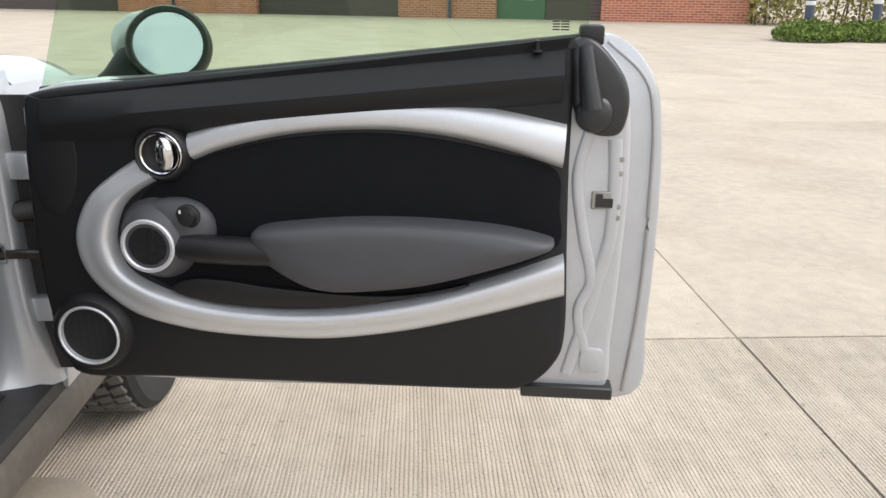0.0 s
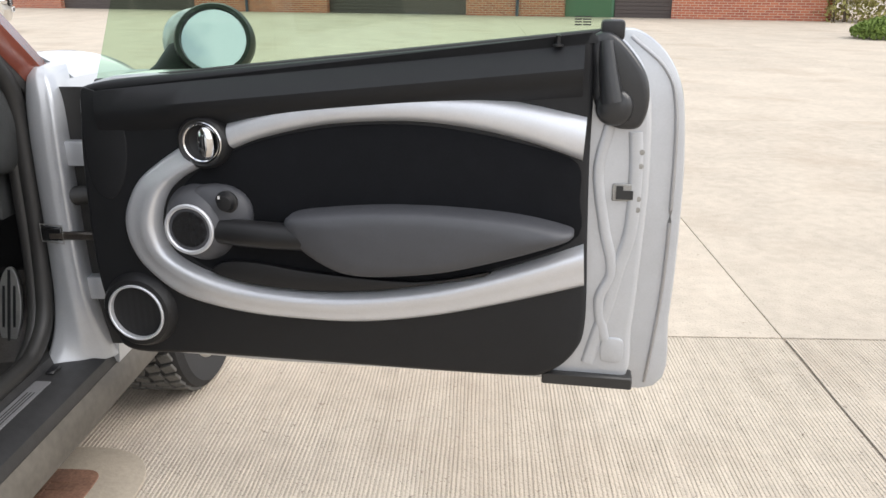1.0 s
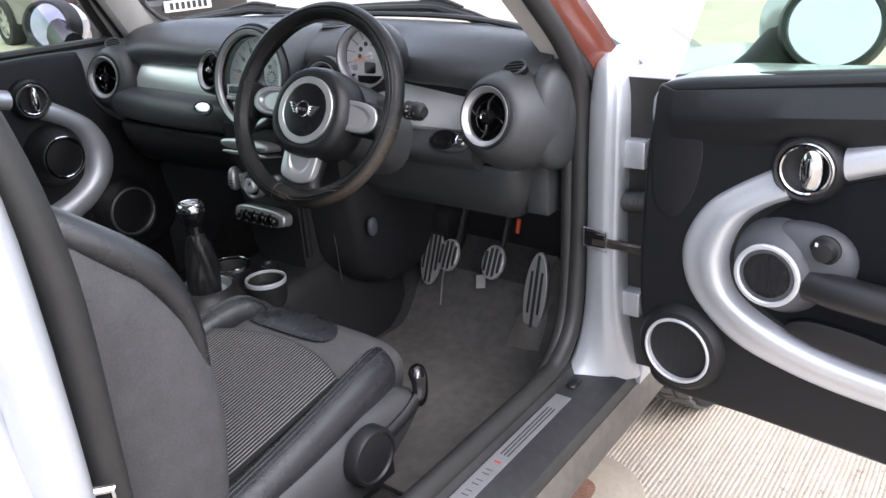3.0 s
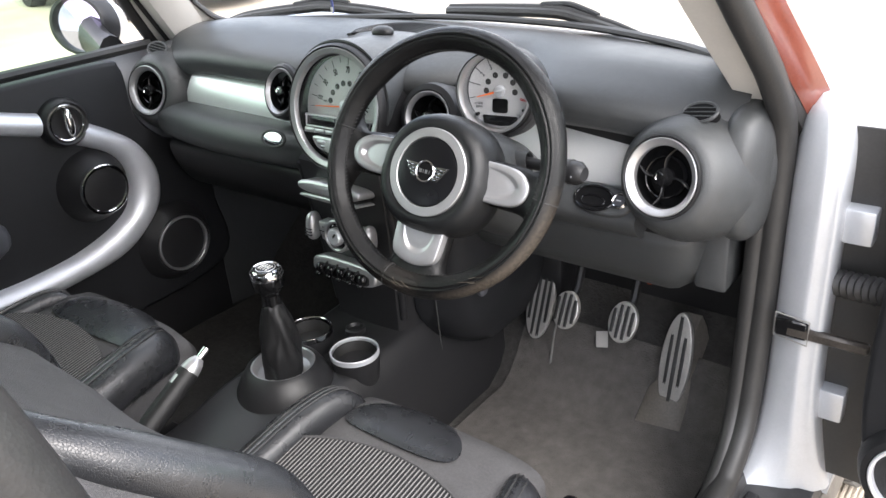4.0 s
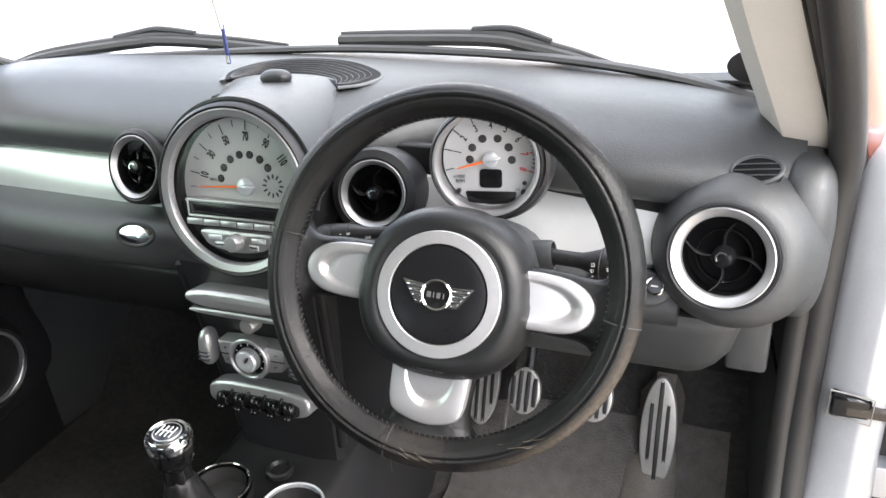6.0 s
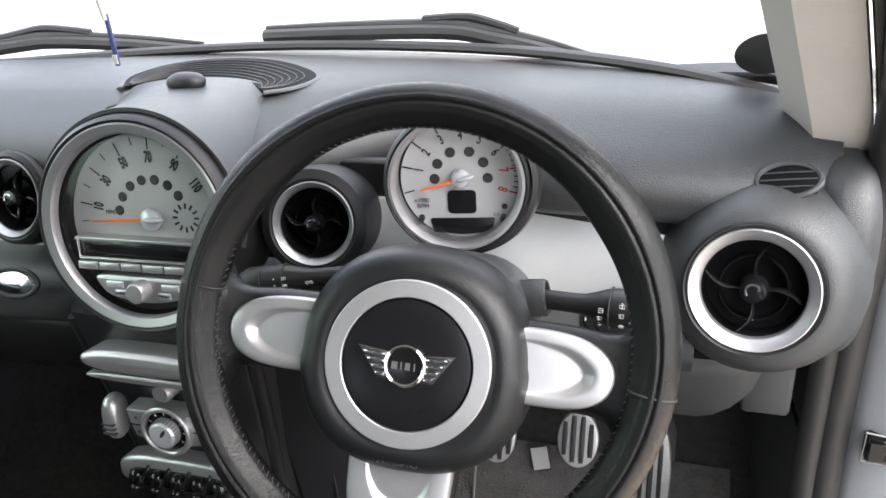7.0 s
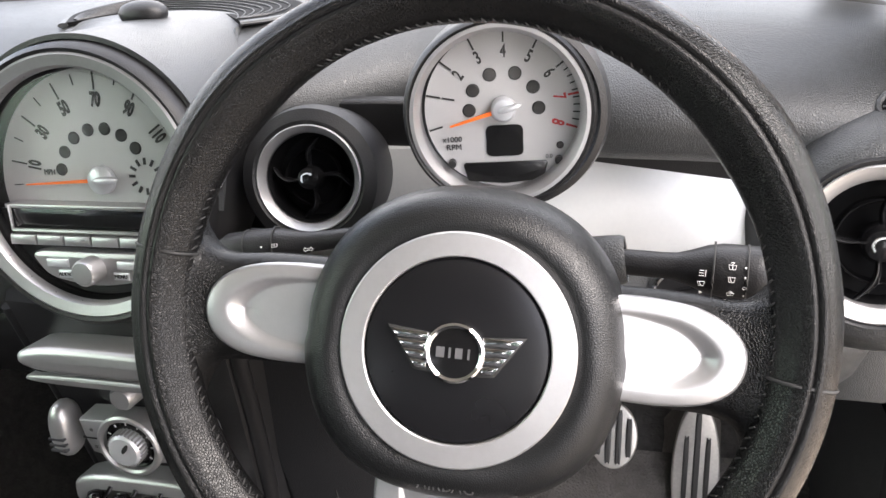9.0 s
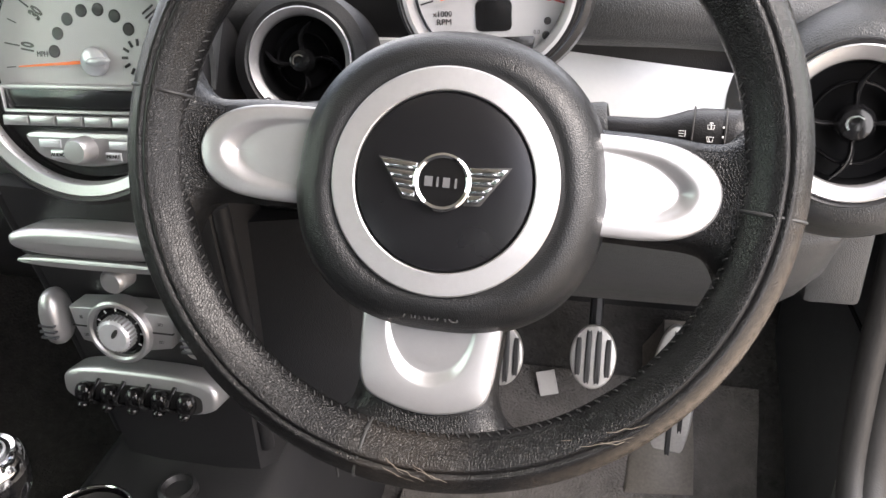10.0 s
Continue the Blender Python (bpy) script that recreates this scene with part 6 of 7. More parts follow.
def spoke_inlay(m, outline, tongue, tip, hub, top, depth, wall):
    """A silver inlay whose middle is scooped out: the floor falls from the hub end to the tip, where a sloped wall rises to the lip."""
    n = 72
    O, T = curve(outline, n, True), curve(tongue, n, True)
    w = lambda p: min(1.0, max(0.0, (p[0] - hub) / (tip - hub))) ** 1.3
    O1, T2 = inset(O, 0.0022), inset(T, wall)
    foot = [(a[0] + (b[0] - a[0]) * (0.15 + 0.85 * w(a)), a[1] + (b[1] - a[1]) * (0.15 + 0.85 * w(a))) for a, b in zip(T, T2)]
    cx = 0.5 * (hub + tip)
    rings = [[(p[0], p[1], -0.014) for p in O], [(p[0], p[1], top - 0.0024) for p in O]]
    rings.append([(p[0] + (q[0] - p[0]) * 0.4, p[1] + (q[1] - p[1]) * 0.4, top - 0.0007) for p, q in zip(O, O1)])
    rings.append([(q[0], q[1], top) for q in O1])
    rings.append([(a[0] + (b[0] - a[0]) * 0.8, a[1] + (b[1] - a[1]) * 0.8, top + 0.0006) for a, b in zip(O1, T)])
    for f in (0.0, 0.12, 0.3, 0.5, 0.7, 0.88, 1.0):
        e = 0.5 - 0.5 * math.cos(math.pi * f)
        rings.append([(a[0] + (b[0] - a[0]) * f, a[1] + (b[1] - a[1]) * f, top + 0.0006 - depth * w(a) * e) for a, b in zip(T, foot)])
    for f in (0.75, 0.5, 0.2):
        rings.append([(cx + (b[0] - cx) * f, b[1] * f, top + 0.0006 - depth * w((cx + (b[0] - cx) * f, 0))) for b in foot])
    bm = loft(rings)
    bm.transform(m)
    return bm


def spoke_arm(m, upper, lower, crown):
    """A leather-covered arm between hub and rim, rounded across and rising towards the rim."""
    n, k = 26, 15
    U, L = curve(upper, n), curve(lower, n)
    rings = []
    for i in range(n):
        f = i / (n - 1)
        z = -0.004 + crown * f ** 2.2
        r = []
        for j in range(k):
            v = j / (k - 1)
            e = abs(2 * v - 1)
            r.append(m @ Vector((L[i][0] + (U[i][0] - L[i][0]) * v, L[i][1] + (U[i][1] - L[i][1]) * v, z - 0.010 * e ** 5)))
        r += [m @ Vector((U[i][0], U[i][1], -0.026)), m @ Vector((L[i][0], L[i][1], -0.026))]
        rings.append(r)
    return loft(rings)


def build_wheel():
    m = WHEEL_FRAME @ Matrix.Rotation(radians(-5.0), 4, "Z")
    R = 0.1715
    secs = []
    for k in range(240):
        d = k * 1.5
        a = radians(d)
        base = 0.0168 + 0.0022 * (math.exp(-((d - 38) / 15) ** 2) + math.exp(-((d - 142) / 15) ** 2))
        sec = []
        for j in range(72):
            b = j * 5.0
            r = base
            # a doubled seam runs round the front; the face inside it is flattened
            r += 0.0013 * math.exp(-((b - 76) / 5.0) ** 2) + 0.0011 * math.exp(-((b - 93) / 5.0) ** 2) - 0.0012 * math.exp(-((b - 84.5) / 3.4) ** 2)
            if 97 < b < 172:
                r -= 0.0017 * math.sin(math.pi * (b - 97) / 75) ** 2
            r += 0.00025 * noise.noise((math.cos(a) * 9, math.sin(a) * 9, b * 0.03))
            c = radians(b)
            rho = R + r * math.cos(c)
            sec.append(m @ Vector((rho * math.cos(a), rho * math.sin(a), r * math.sin(c))))
        secs.append(sec)
    skin = loft(secs + [secs[0]], False)
    bmesh.ops.remove_doubles(skin, verts=skin.verts[:], dist=1e-6)
    lay = skin.verts.layers.float.new("wear_and_light")
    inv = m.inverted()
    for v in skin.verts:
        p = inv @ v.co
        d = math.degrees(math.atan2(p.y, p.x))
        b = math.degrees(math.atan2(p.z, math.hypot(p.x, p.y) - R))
        # Tan lower right: rubbed hide plus warm side light put into the colour.
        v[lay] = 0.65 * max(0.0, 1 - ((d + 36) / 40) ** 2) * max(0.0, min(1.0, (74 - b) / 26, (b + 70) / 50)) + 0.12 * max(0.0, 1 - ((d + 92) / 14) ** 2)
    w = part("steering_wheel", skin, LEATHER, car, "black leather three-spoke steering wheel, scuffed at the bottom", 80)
    # leather seams across the rim
    for a in (-5, 173, 259):
        q = m @ Matrix.Rotation(radians(a), 4, "Z")
        part("cross_seam", sweep([q @ Vector((R + 0.0171 * math.cos(b), 0, 0.0171 * math.sin(b) - 0.0012 * math.sin(b) ** 8)) for b in [2 * math.pi * k / 24 for k in range(24)]], 0.0009, True, 6), DIALBLACK, w)
    # pale scratches in the hide, low on the rim
    rnd = random.Random(12)
    for a0, a1, b0, b1 in ((-60, -50, 100, 70), (-58, -47, 112, 78), (-56, -51, 92, 60), (-62, -57, 120, 96), (-92, -86, 108, 76), (-95, -88, 96, 70), (-98, -92, 112, 80), (-90, -84, 92, 72), (-96, -90, 84, 62)):
        pts = []
        for k in range(9):
            a, b = radians(a0 + (a1 - a0) * k / 8 + rnd.uniform(-0.3, 0.3)), radians(b0 + (b1 - b0) * k / 8 + rnd.uniform(-1.5, 1.5))
            bd = math.degrees(b)
            r = 0.0167 + (0.0013 if 70 < bd < 98 else -0.0012 * max(0.0, math.sin(math.pi * min(1, max(0, (bd - 97) / 75)))))
            rho = R + r * math.cos(b)
            pts.append(m @ Vector((rho * math.cos(a), rho * math.sin(a), r * math.sin(b))))
        part("scratch", sweep(pts, [0.0001 + 0.00016 * math.sin(math.pi * k / 8) for k in range(9)], seg=4), SCUFF, w)
    st = []
    for k in range(170):
        a = 2 * math.pi * k / 170
        st.append(sweep([m @ Vector(((R - 0.0169 * math.cos(radians(q)) - 0.0002) * math.cos(a + o), (R - 0.0169 * math.cos(radians(q)) - 0.0002) * math.sin(a + o), 0.0169 * math.sin(radians(q)))) for o, q in ((-0.007, 4), (0.0, 12), (0.007, 19))], [0.0003, 0.00055, 0.0003], seg=5))
    part("stitching", join(*st), THREAD, w, "dark grey thread stitching along the inner rim")
    # hub cover, ring and disc, set a little below the rim's middle
    m = shift(m, 0.0, -0.0150)
    hubr = []
    for z, s in ((-0.056, 0.93), (-0.042, 1.015), (-0.024, 1.03), (-0.008, 1.015), (0.005, 0.98), (0.0125, 0.935), (0.0175, 0.875), (0.0202, 0.81), (0.0205, 0.755), (0.0185, 0.715), (0.0165, 0.66)):
        hubr.append([tuple(m @ Vector((x * s, y * s, z))) for x, y in [((0.0855 if py > 0 else 0.087) * math.copysign(abs(px) ** (0.93 if py > 0 else 0.78), px), 0.083 * math.copysign(abs(py) ** 0.9, py)) for px, py in oval(1, 1, 96)]])
    hub = part("hub_cover", loft(hubr), HUBSKIN, w, "dark grey airbag cover", 70)
    part("hub_ring", lathe([(0.0477, 0.012), (0.0479, 0.0222), (0.0486, 0.0230), (0.0598, 0.0224), (0.0607, 0.0215), (0.0612, 0.012)], 96, m), RINGSILVER, hub, "satin silver ring")
    part("hub_disc", lathe([(0.0475, 0.012), (0.0472, 0.0208), (0.0462, 0.0224), (0.042, 0.0233), (0.03, 0.0243), (0.015, 0.0249), (0, 0.0251)], 80, m), GLOSS_SATIN, hub, "black centre disc")
    # winged badge, as plain shapes
    e = shift(m, 0, 0.0, 0.0242)
    part("badge_disc", join(lathe([(0.0135, 0), (0.0135, 0.0026), (0, 0.0032)], 36, e)), GLOSS, hub)
    part("badge_ring", lathe([(0.0122, 0.002), (0.0126, 0.0036), (0.0140, 0.0044), (0.0152, 0.0036), (0.0158, 0.0)], 48, e), CHROME, hub, "bright badge ring")
    for x, wd in ((-0.0072, 0.0042), (-0.0024, 0.0011), (0.0022, 0.0036), (0.0072, 0.0011)):
        part("badge_bar", prism([(x - wd / 2, -0.0026), (x + wd / 2, -0.0026), (x + wd / 2, 0.0026), (x - wd / 2, 0.0026)], 0.003, 0.0036, e), GREYPRINT, hub)
    for s in (-1, 1):
        outl = [(s * 0.0352, 0.0108), (s * 0.012, 0.0088), (s * 0.012, -0.0112), (s * 0.0205, -0.0104)]
        part("badge_wing_back", prism(outl, 0, 0.0016, e, 0.0004), DIALBLACK, hub)
        for k in range(4):
            y1, y0 = 0.0095 - 0.0048 * k, 0.0095 - 0.0048 * (k + 1) + 0.0007
            lx = lambda y: 0.0192 + (0.0334 - 0.0192) * (y + 0.0096) / 0.0191
            o = [(s * 0.0140, y0), (s * lx(y0), y0), (s * lx(y1), y1), (s * 0.0140, y1 - 0.0006)]
            part("badge_feather", prism(o, 0.001, 0.0030, e, 0.0004), CHROME, hub)
    part("hub_lettering", text_bm("AIRBAG", 0.0088, m @ Matrix.Translation((0.0, -0.0715, 0.0168)) @ Matrix.Rotation(radians(-28), 4, "X"), 0.0005), BLACK, hub)
    m = shift(m, 0.0, 0.008)
    # spokes: leather arm with a scooped silver inlay
    for s in (-1, 1):
        q = m @ Matrix.Diagonal((s, 1, 1, 1))
        part("spoke_arm", spoke_arm(q, [(0.050, 0.030), (0.085, 0.030), (0.115, 0.0295), (0.138, 0.0275), (0.150, 0.031), (0.160, 0.044), (0.166, 0.062)], [(0.050, -0.031), (0.085, -0.0315), (0.115, -0.032), (0.134, -0.033), (0.145, -0.038), (0.152, -0.052), (0.156, -0.072)], 0.013), LEATHER, w, "", 70)
        part("spoke_inlay", spoke_inlay(q, [(0.060, 0.0262), (0.080, 0.0265), (0.100, 0.0262), (0.120, 0.0235), (0.135, 0.0165), (0.1435, 0.006), (0.1445, -0.006), (0.1385, -0.0175), (0.125, -0.0250), (0.105, -0.0278), (0.080, -0.0278), (0.060, -0.0275)], [(0.060, 0.0175), (0.078, 0.0195), (0.096, 0.0195), (0.112, 0.0172), (0.124, 0.0115), (0.1315, 0.004), (0.1325, -0.004), (0.1270, -0.0125), (0.114, -0.0190), (0.098, -0.0210), (0.078, -0.0205), (0.060, -0.0185)], 0.1325, 0.066, 0.0035, 0.0062, 0.0105), SPOKE, w, "silver spoke inlay", 60)
    q = m @ Matrix.Rotation(radians(-90), 4, "Z")
    part("spoke_arm", spoke_arm(q, [(0.050, 0.040), (0.085, 0.040), (0.112, 0.0385), (0.130, 0.0395), (0.142, 0.045), (0.150, 0.056), (0.156, 0.072)], [(0.050, -0.042), (0.085, -0.042), (0.112, -0.041), (0.130, -0.043), (0.142, -0.048), (0.150, -0.060), (0.156, -0.076)], 0.010), LEATHER, w, "", 70)
    part("spoke_inlay", spoke_inlay(q, [(0.062, 0.0385), (0.080, 0.0382), (0.100, 0.0372), (0.118, 0.0355), (0.129, 0.031), (0.1355, 0.017), (0.138, 0.0), (0.1355, -0.018), (0.129, -0.034), (0.118, -0.0395), (0.100, -0.0408), (0.080, -0.0408), (0.062, -0.0405)], [(0.062, 0.0235), (0.080, 0.0250), (0.096, 0.0240), (0.108, 0.0205), (0.116, 0.0150), (0.121, 0.007), (0.1225, -0.001), (0.121, -0.009), (0.116, -0.0170), (0.108, -0.0225), (0.096, -0.0265), (0.080, -0.0275), (0.062, -0.0260)], 0.1225, 0.070, 0.003, 0.0050, 0.0085), SPOKE, w, "silver spoke inlay", 60)


GLOSS_SATIN = mat("satin_black", (0.005, 0.005, 0.006), 0.28, spec=0.4, bump=0.05, bscale=900, var=0.1)
build_wheel()

# ---- floor, console, pedals, seats, far door ----
def build_floor():
    for x0, x1 in ((0.10, 0.71), (-0.71, -0.10)):
        def carpet(u, v):
            y = 0.0 + 2.47 * v
            z = 0.262 + (0 if y < 2.22 else 0.95 * (y - 2.22) * min(1, (y - 2.22) / 0.1))
            x = x0 + (x1 - x0) * u
            z += 0.004 * noise.noise((x * 6, y * 6, 0.3))
            return (x, y, z)
        part("carpet", sheet(carpet, 16, 50, 0.01), CARPET, car, "dark worn floor carpet")
    def mat_s(u, v):
        y = 1.72 + 0.64 * v
        z = 0.275 + (0 if y < 2.22 else 0.95 * (y - 2.22) * min(1, (y - 2.22) / 0.1))
        x = 0.165 + 0.49 * u - 0.02 * (v if u > 0.5 else 0)
        return (x, y, z + 0.003 * noise.noise((x * 9, y * 9, 4.3)))
    part("floor_mat", sheet(mat_s, 14, 20, 0.008), FLOORMAT, car, "dusty dark grey floor mat")
    # tunnel with console
    rings = []
    for y, w, z in ((0.6, 0.12, 0.42), (1.4, 0.118, 0.455), (1.62, 0.118, 0.475), (1.72, 0.118, 0.495), (1.85, 0.125, 0.50), (1.98, 0.125, 0.505), (2.12, 0.12, 0.52), (2.3, 0.12, 0.53)):
        rings.append([(-w - 0.02, y, 0.2), (-w, y, z - 0.05), (-w + 0.02, y, z - 0.008), (-w + 0.035, y, z), (w - 0.035, y, z), (w - 0.02, y, z - 0.008), (w, y, z - 0.05), (w + 0.02, y, 0.2)])
    con = part("centre_console", loft(rings), BLACK, car, "black centre console between the seats", 50)
    # cup holders
    for cx, cy, cz in ((0.0758, 1.8916, 0.5217), (-0.037, 1.886, 0.535)):
        cm = Matrix.Translation((cx, cy, cz))
        c = part("cup_holder", lathe([(0.0455, 0.002), (0.046, -0.01), (0.04, -0.09), (0.033, -0.115), (0, -0.115)], 48, cm), BLACK, con, "round cup holder")
        part("cup_well", lathe([(0.039, 0.001), (0.036, -0.022), (0, -0.022)], 48, cm), RUBBER, c)
        part("cup_ring", ring(0.0422, 0.0458, 0.006, cm, 56), CHROME if cx < 0 else SILVER, c, "bright ring")
        if cx > 0:
            for k in range(5):
                part("cup_mat_ring", ring(0.006 + 0.006 * k, 0.0085 + 0.006 * k, 0.002, shift(cm, 0, 0, -0.0215), 40), BLACK, c)
    part("socket", lathe([(0.02, 0.0), (0.02, 0.008), (0.016, 0.010), (0.013, 0.004), (0, 0.004)], 32, Matrix.Translation((0.018, 1.955, 0.515))), BLACK, con, "round power socket cap")
    # gear lever
    gc = Vector((0.005, 1.782, 0.532))
    gm = Matrix.Translation(gc)
    part("gear_plinth", lathe([(0.058, 0.006), (0.068, 0.0), (0.085, -0.03), (0.1, -0.06)], 48, gm), BLACK, con)
    part("gear_dish", lathe([(0.054, 0.004), (0.047, -0.010), (0.03, -0.014), (0, -0.014)], 48, gm), DARKRING, con, "dull grey dish round the gaiter")
    part("gear_ring", ring(0.0535, 0.0585, 0.005, gm, 48), DARKRING, con, "bright ring round the gaiter")
    rings = []
    for k in range(25):
        f = k / 24
        z = -0.012 + 0.141 * f
        r = 0.0165 + 0.0185 * (1 - f) ** 0.7 + 0.004 * math.sin(math.pi * f)
        sec = []
        for j in range(56):
            a = 2 * math.pi * j / 56
            w = 1 + (1 - f) * 0.16 * noise.noise((2.2 * math.cos(a), 2.2 * math.sin(a), 3.0 * f)) + 0.10 * math.sin(math.pi * f) * math.sin(4 * a + 5 * f + 1.3 * math.sin(2 * a)) + 0.03 * noise.noise((5 * math.cos(a), 5 * math.sin(a), 14 * f))
            sec.append(tuple(gc + Vector((r * w * math.cos(a) + 0.004 * math.sin(3 * f), r * w * math.sin(a), z + 0.004 * noise.noise((3 * math.cos(a), 3 * math.sin(a), 9 * f))))))
        rings.append(sec)
    lev = part("gear_lever", loft(rings), GAITER, con, "gear lever with a black leather gaiter and chrome knob", 70)
    part("gear_stem", lathe([(0.018, 0.12), (0.0165, 0.135), (0.016, 0.146), (0.021, 0.152), (0.0265, 0.162), (0.0285, 0.174), (0.0285, 0.181)], 32, gm), GLOSS, lev)
    part("gear_knob", lathe([(0.0285, 0.180), (0.0288, 0.186), (0.0268, 0.1935), (0.0235, 0.1965), (0.0205, 0.1955)], 40, gm), CHROME, lev, "chrome knob collar")
    part("knob_cap", lathe([(0.0207, 0.1953), (0.015, 0.1967), (0, 0.1975)], 36, gm), GLOSS, lev)
    part("cap_ring", lathe([(0.0155, 0.1962), (0.016, 0.1972), (0.0172, 0.1968), (0.0175, 0.1958)], 36, gm), RINGSILVER, lev)
    for x in (-0.009, -0.003, 0.003, 0.009):
        part("gear_mark", box(gc.x + x - 0.0006, gc.x + x + 0.0006, gc.y - 0.009, gc.y + 0.009, gc.z + 0.1962, gc.z + 0.1982, 0, 1), PRINT, lev)
    part("gear_mark", box(gc.x - 0.0096, gc.x + 0.0096, gc.y - 0.0006, gc.y + 0.0006, gc.z + 0.1962, gc.z + 0.1984, 0, 1), PRINT, lev)
    # handbrake
    hb = curve([(0.0, 1.30, 0.47), (0.0, 1.42, 0.52), (0.003, 1.52, 0.575), (0.006, 1.60, 0.625)], 16)
    h = part("handbrake", sweep(hb, [0.0175 - 0.002 * math.sin(k) * 0.2 for k in range(16)], seg=18), GAITER, con, "black leather handbrake lever with a silver tip")
    part("handbrake_tip", sweep(curve([(0.0045, 1.575, 0.610), (0.006, 1.605, 0.628), (0.007, 1.622, 0.638)], 6), [0.0165, 0.0168, 0.0165, 0.015, 0.0125, 0.008], seg=18), SPOKE, h, "silver end cap")
    part("handbrake_button", sweep([(0.007, 1.62, 0.637), (0.0075, 1.638, 0.648)], 0.006, seg=12), CHROME, h)


build_floor()


def build_pedals():
    def pad(c, rx, ry, pitch, slots, arm):
        m = face(c, pitch, 0)
        p = part("pedal", prism(oval(rx, ry, 48), -0.008, 0.003, m, 0.003, 3), ALU, car, "oval drilled metal pedal")
        for x, y0, y1, w in slots:
            part("rubber_bar", prism(curve([(x, y0), (x + w, y0 + w), (x + w, y1 - w), (x, y1), (x - w, y1 - w), (x - w, y0 + w)], 24, True), 0, 0.0055, m, 0.0015), RUBBER, p)
        if arm:
            part("pedal_arm", sweep([m @ Vector((0, 0, -0.01)), m @ Vector((0.0, 0.05, -0.03)), m @ Vector((0.0, 0.20, -0.02))], 0.009, seg=8), BLACK, p)
        return p
    small = ((-0.019, -0.024, 0.024, 0.0035), (-0.0065, -0.033, 0.033, 0.0035), (0.0065, -0.033, 0.033, 0.0035), (0.019, -0.024, 0.024, 0.0035))
    pad((0.415, 2.300, 0.479), 0.030, 0.042, 28, small, True)
    pad((0.298, 2.281, 0.482), 0.028, 0.040, 28, small, True)
    pad((0.520, 2.318, 0.412), 0.030, 0.100, 17, ((0.0, -0.08, 0.085, 0.0035), (-0.0135, -0.045, 0.05, 0.003), (0.0135, -0.045, 0.05, 0.003)), False)
    pad((0.205, 2.335, 0.45), 0.032, 0.085, 22, ((-0.02, -0.04, 0.05, 0.003), (-0.007, -0.07, 0.075, 0.003), (0.007, -0.07, 0.075, 0.003), (0.02, -0.04, 0.05, 0.003)), False)
    part("rest_block", box(0.165, 0.248, 2.35, 2.44, 0.30, 0.56, 0.012, 2), BLACK, car)
    part("accelerator_base", loft([[(0.466, 2.256, 0.283), (0.560, 2.262, 0.283), (0.560, 2.40, 0.42), (0.474, 2.40, 0.42)], [(0.472, 2.260, 0.302), (0.556, 2.266, 0.302), (0.556, 2.40, 0.43), (0.478, 2.40, 0.43)], [(0.496, 2.300, 0.350), (0.548, 2.302, 0.350), (0.548, 2.40, 0.46), (0.496, 2.40, 0.46)], [(0.506, 2.345, 0.450), (0.538, 2.345, 0.450), (0.538, 2.40, 0.48), (0.506, 2.40, 0.48)]]), PEDALBASE, car, "scuffed grey accelerator base", 60)
    part("linkage_rod", sweep([(0.262, 2.315, 0.445), (0.256, 2.305, 0.40), (0.250, 2.295, 0.318)], 0.0022, seg=8, up=(0, 1, 0)), STEEL, car, "thin bare steel rod")
    part("pedal_tag", boxm(face((0.353, 2.335, 0.40), 30, 0, 15), -0.013, 0.013, -0.017, 0.017, -0.001, 0.001, 0.0005), TRIM, car, "pale paper tag")
    part("orange_cable", sweep([(0.429, 2.402, 0.558), (0.427, 2.40, 0.540), (0.425, 2.398, 0.523)], 0.0055, seg=8), SLEEVE, car, "orange cable sleeve")


build_pedals()


def ribbed_cloth():
    m = mat("ribbed_seat_cloth", (0.05, 0.05, 0.053), 0.9, bump=0, var=0.2, spec=0.15)
    n, l = m.node_tree.nodes, m.node_tree.links
    tc, wv, bp = n.new("ShaderNodeTexCoord"), n.new("ShaderNodeTexWave"), n.new("ShaderNodeBump")
    wv.bands_direction = "X"
    wv.inputs["Scale"].default_value, wv.inputs["Distortion"].default_value = 46.0, 0.1
    bp.inputs["Strength"].default_value, bp.inputs["Distance"].default_value = 0.9, 0.002
    cr = n.new("ShaderNodeValToRGB")
    cr.color_ramp.elements[0].color, cr.color_ramp.elements[1].color = (0.024, 0.024, 0.025, 1), (0.21, 0.202, 0.198, 1)
    cr.color_ramp.elements[0].position, cr.color_ramp.elements[1].position = 0.55, 0.95
    l.new(tc.outputs["Object"], wv.inputs["Vector"])
    l.new(wv.outputs["Fac"], bp.inputs["Height"])
    l.new(wv.outputs["Fac"], cr.inputs["Fac"])
    l.new(cr.outputs["Color"], n["Principled BSDF"].inputs["Base Color"])
    l.new(bp.outputs[0], n["Principled BSDF"].inputs["Normal"])
    return m


RIBBED = ribbed_cloth()


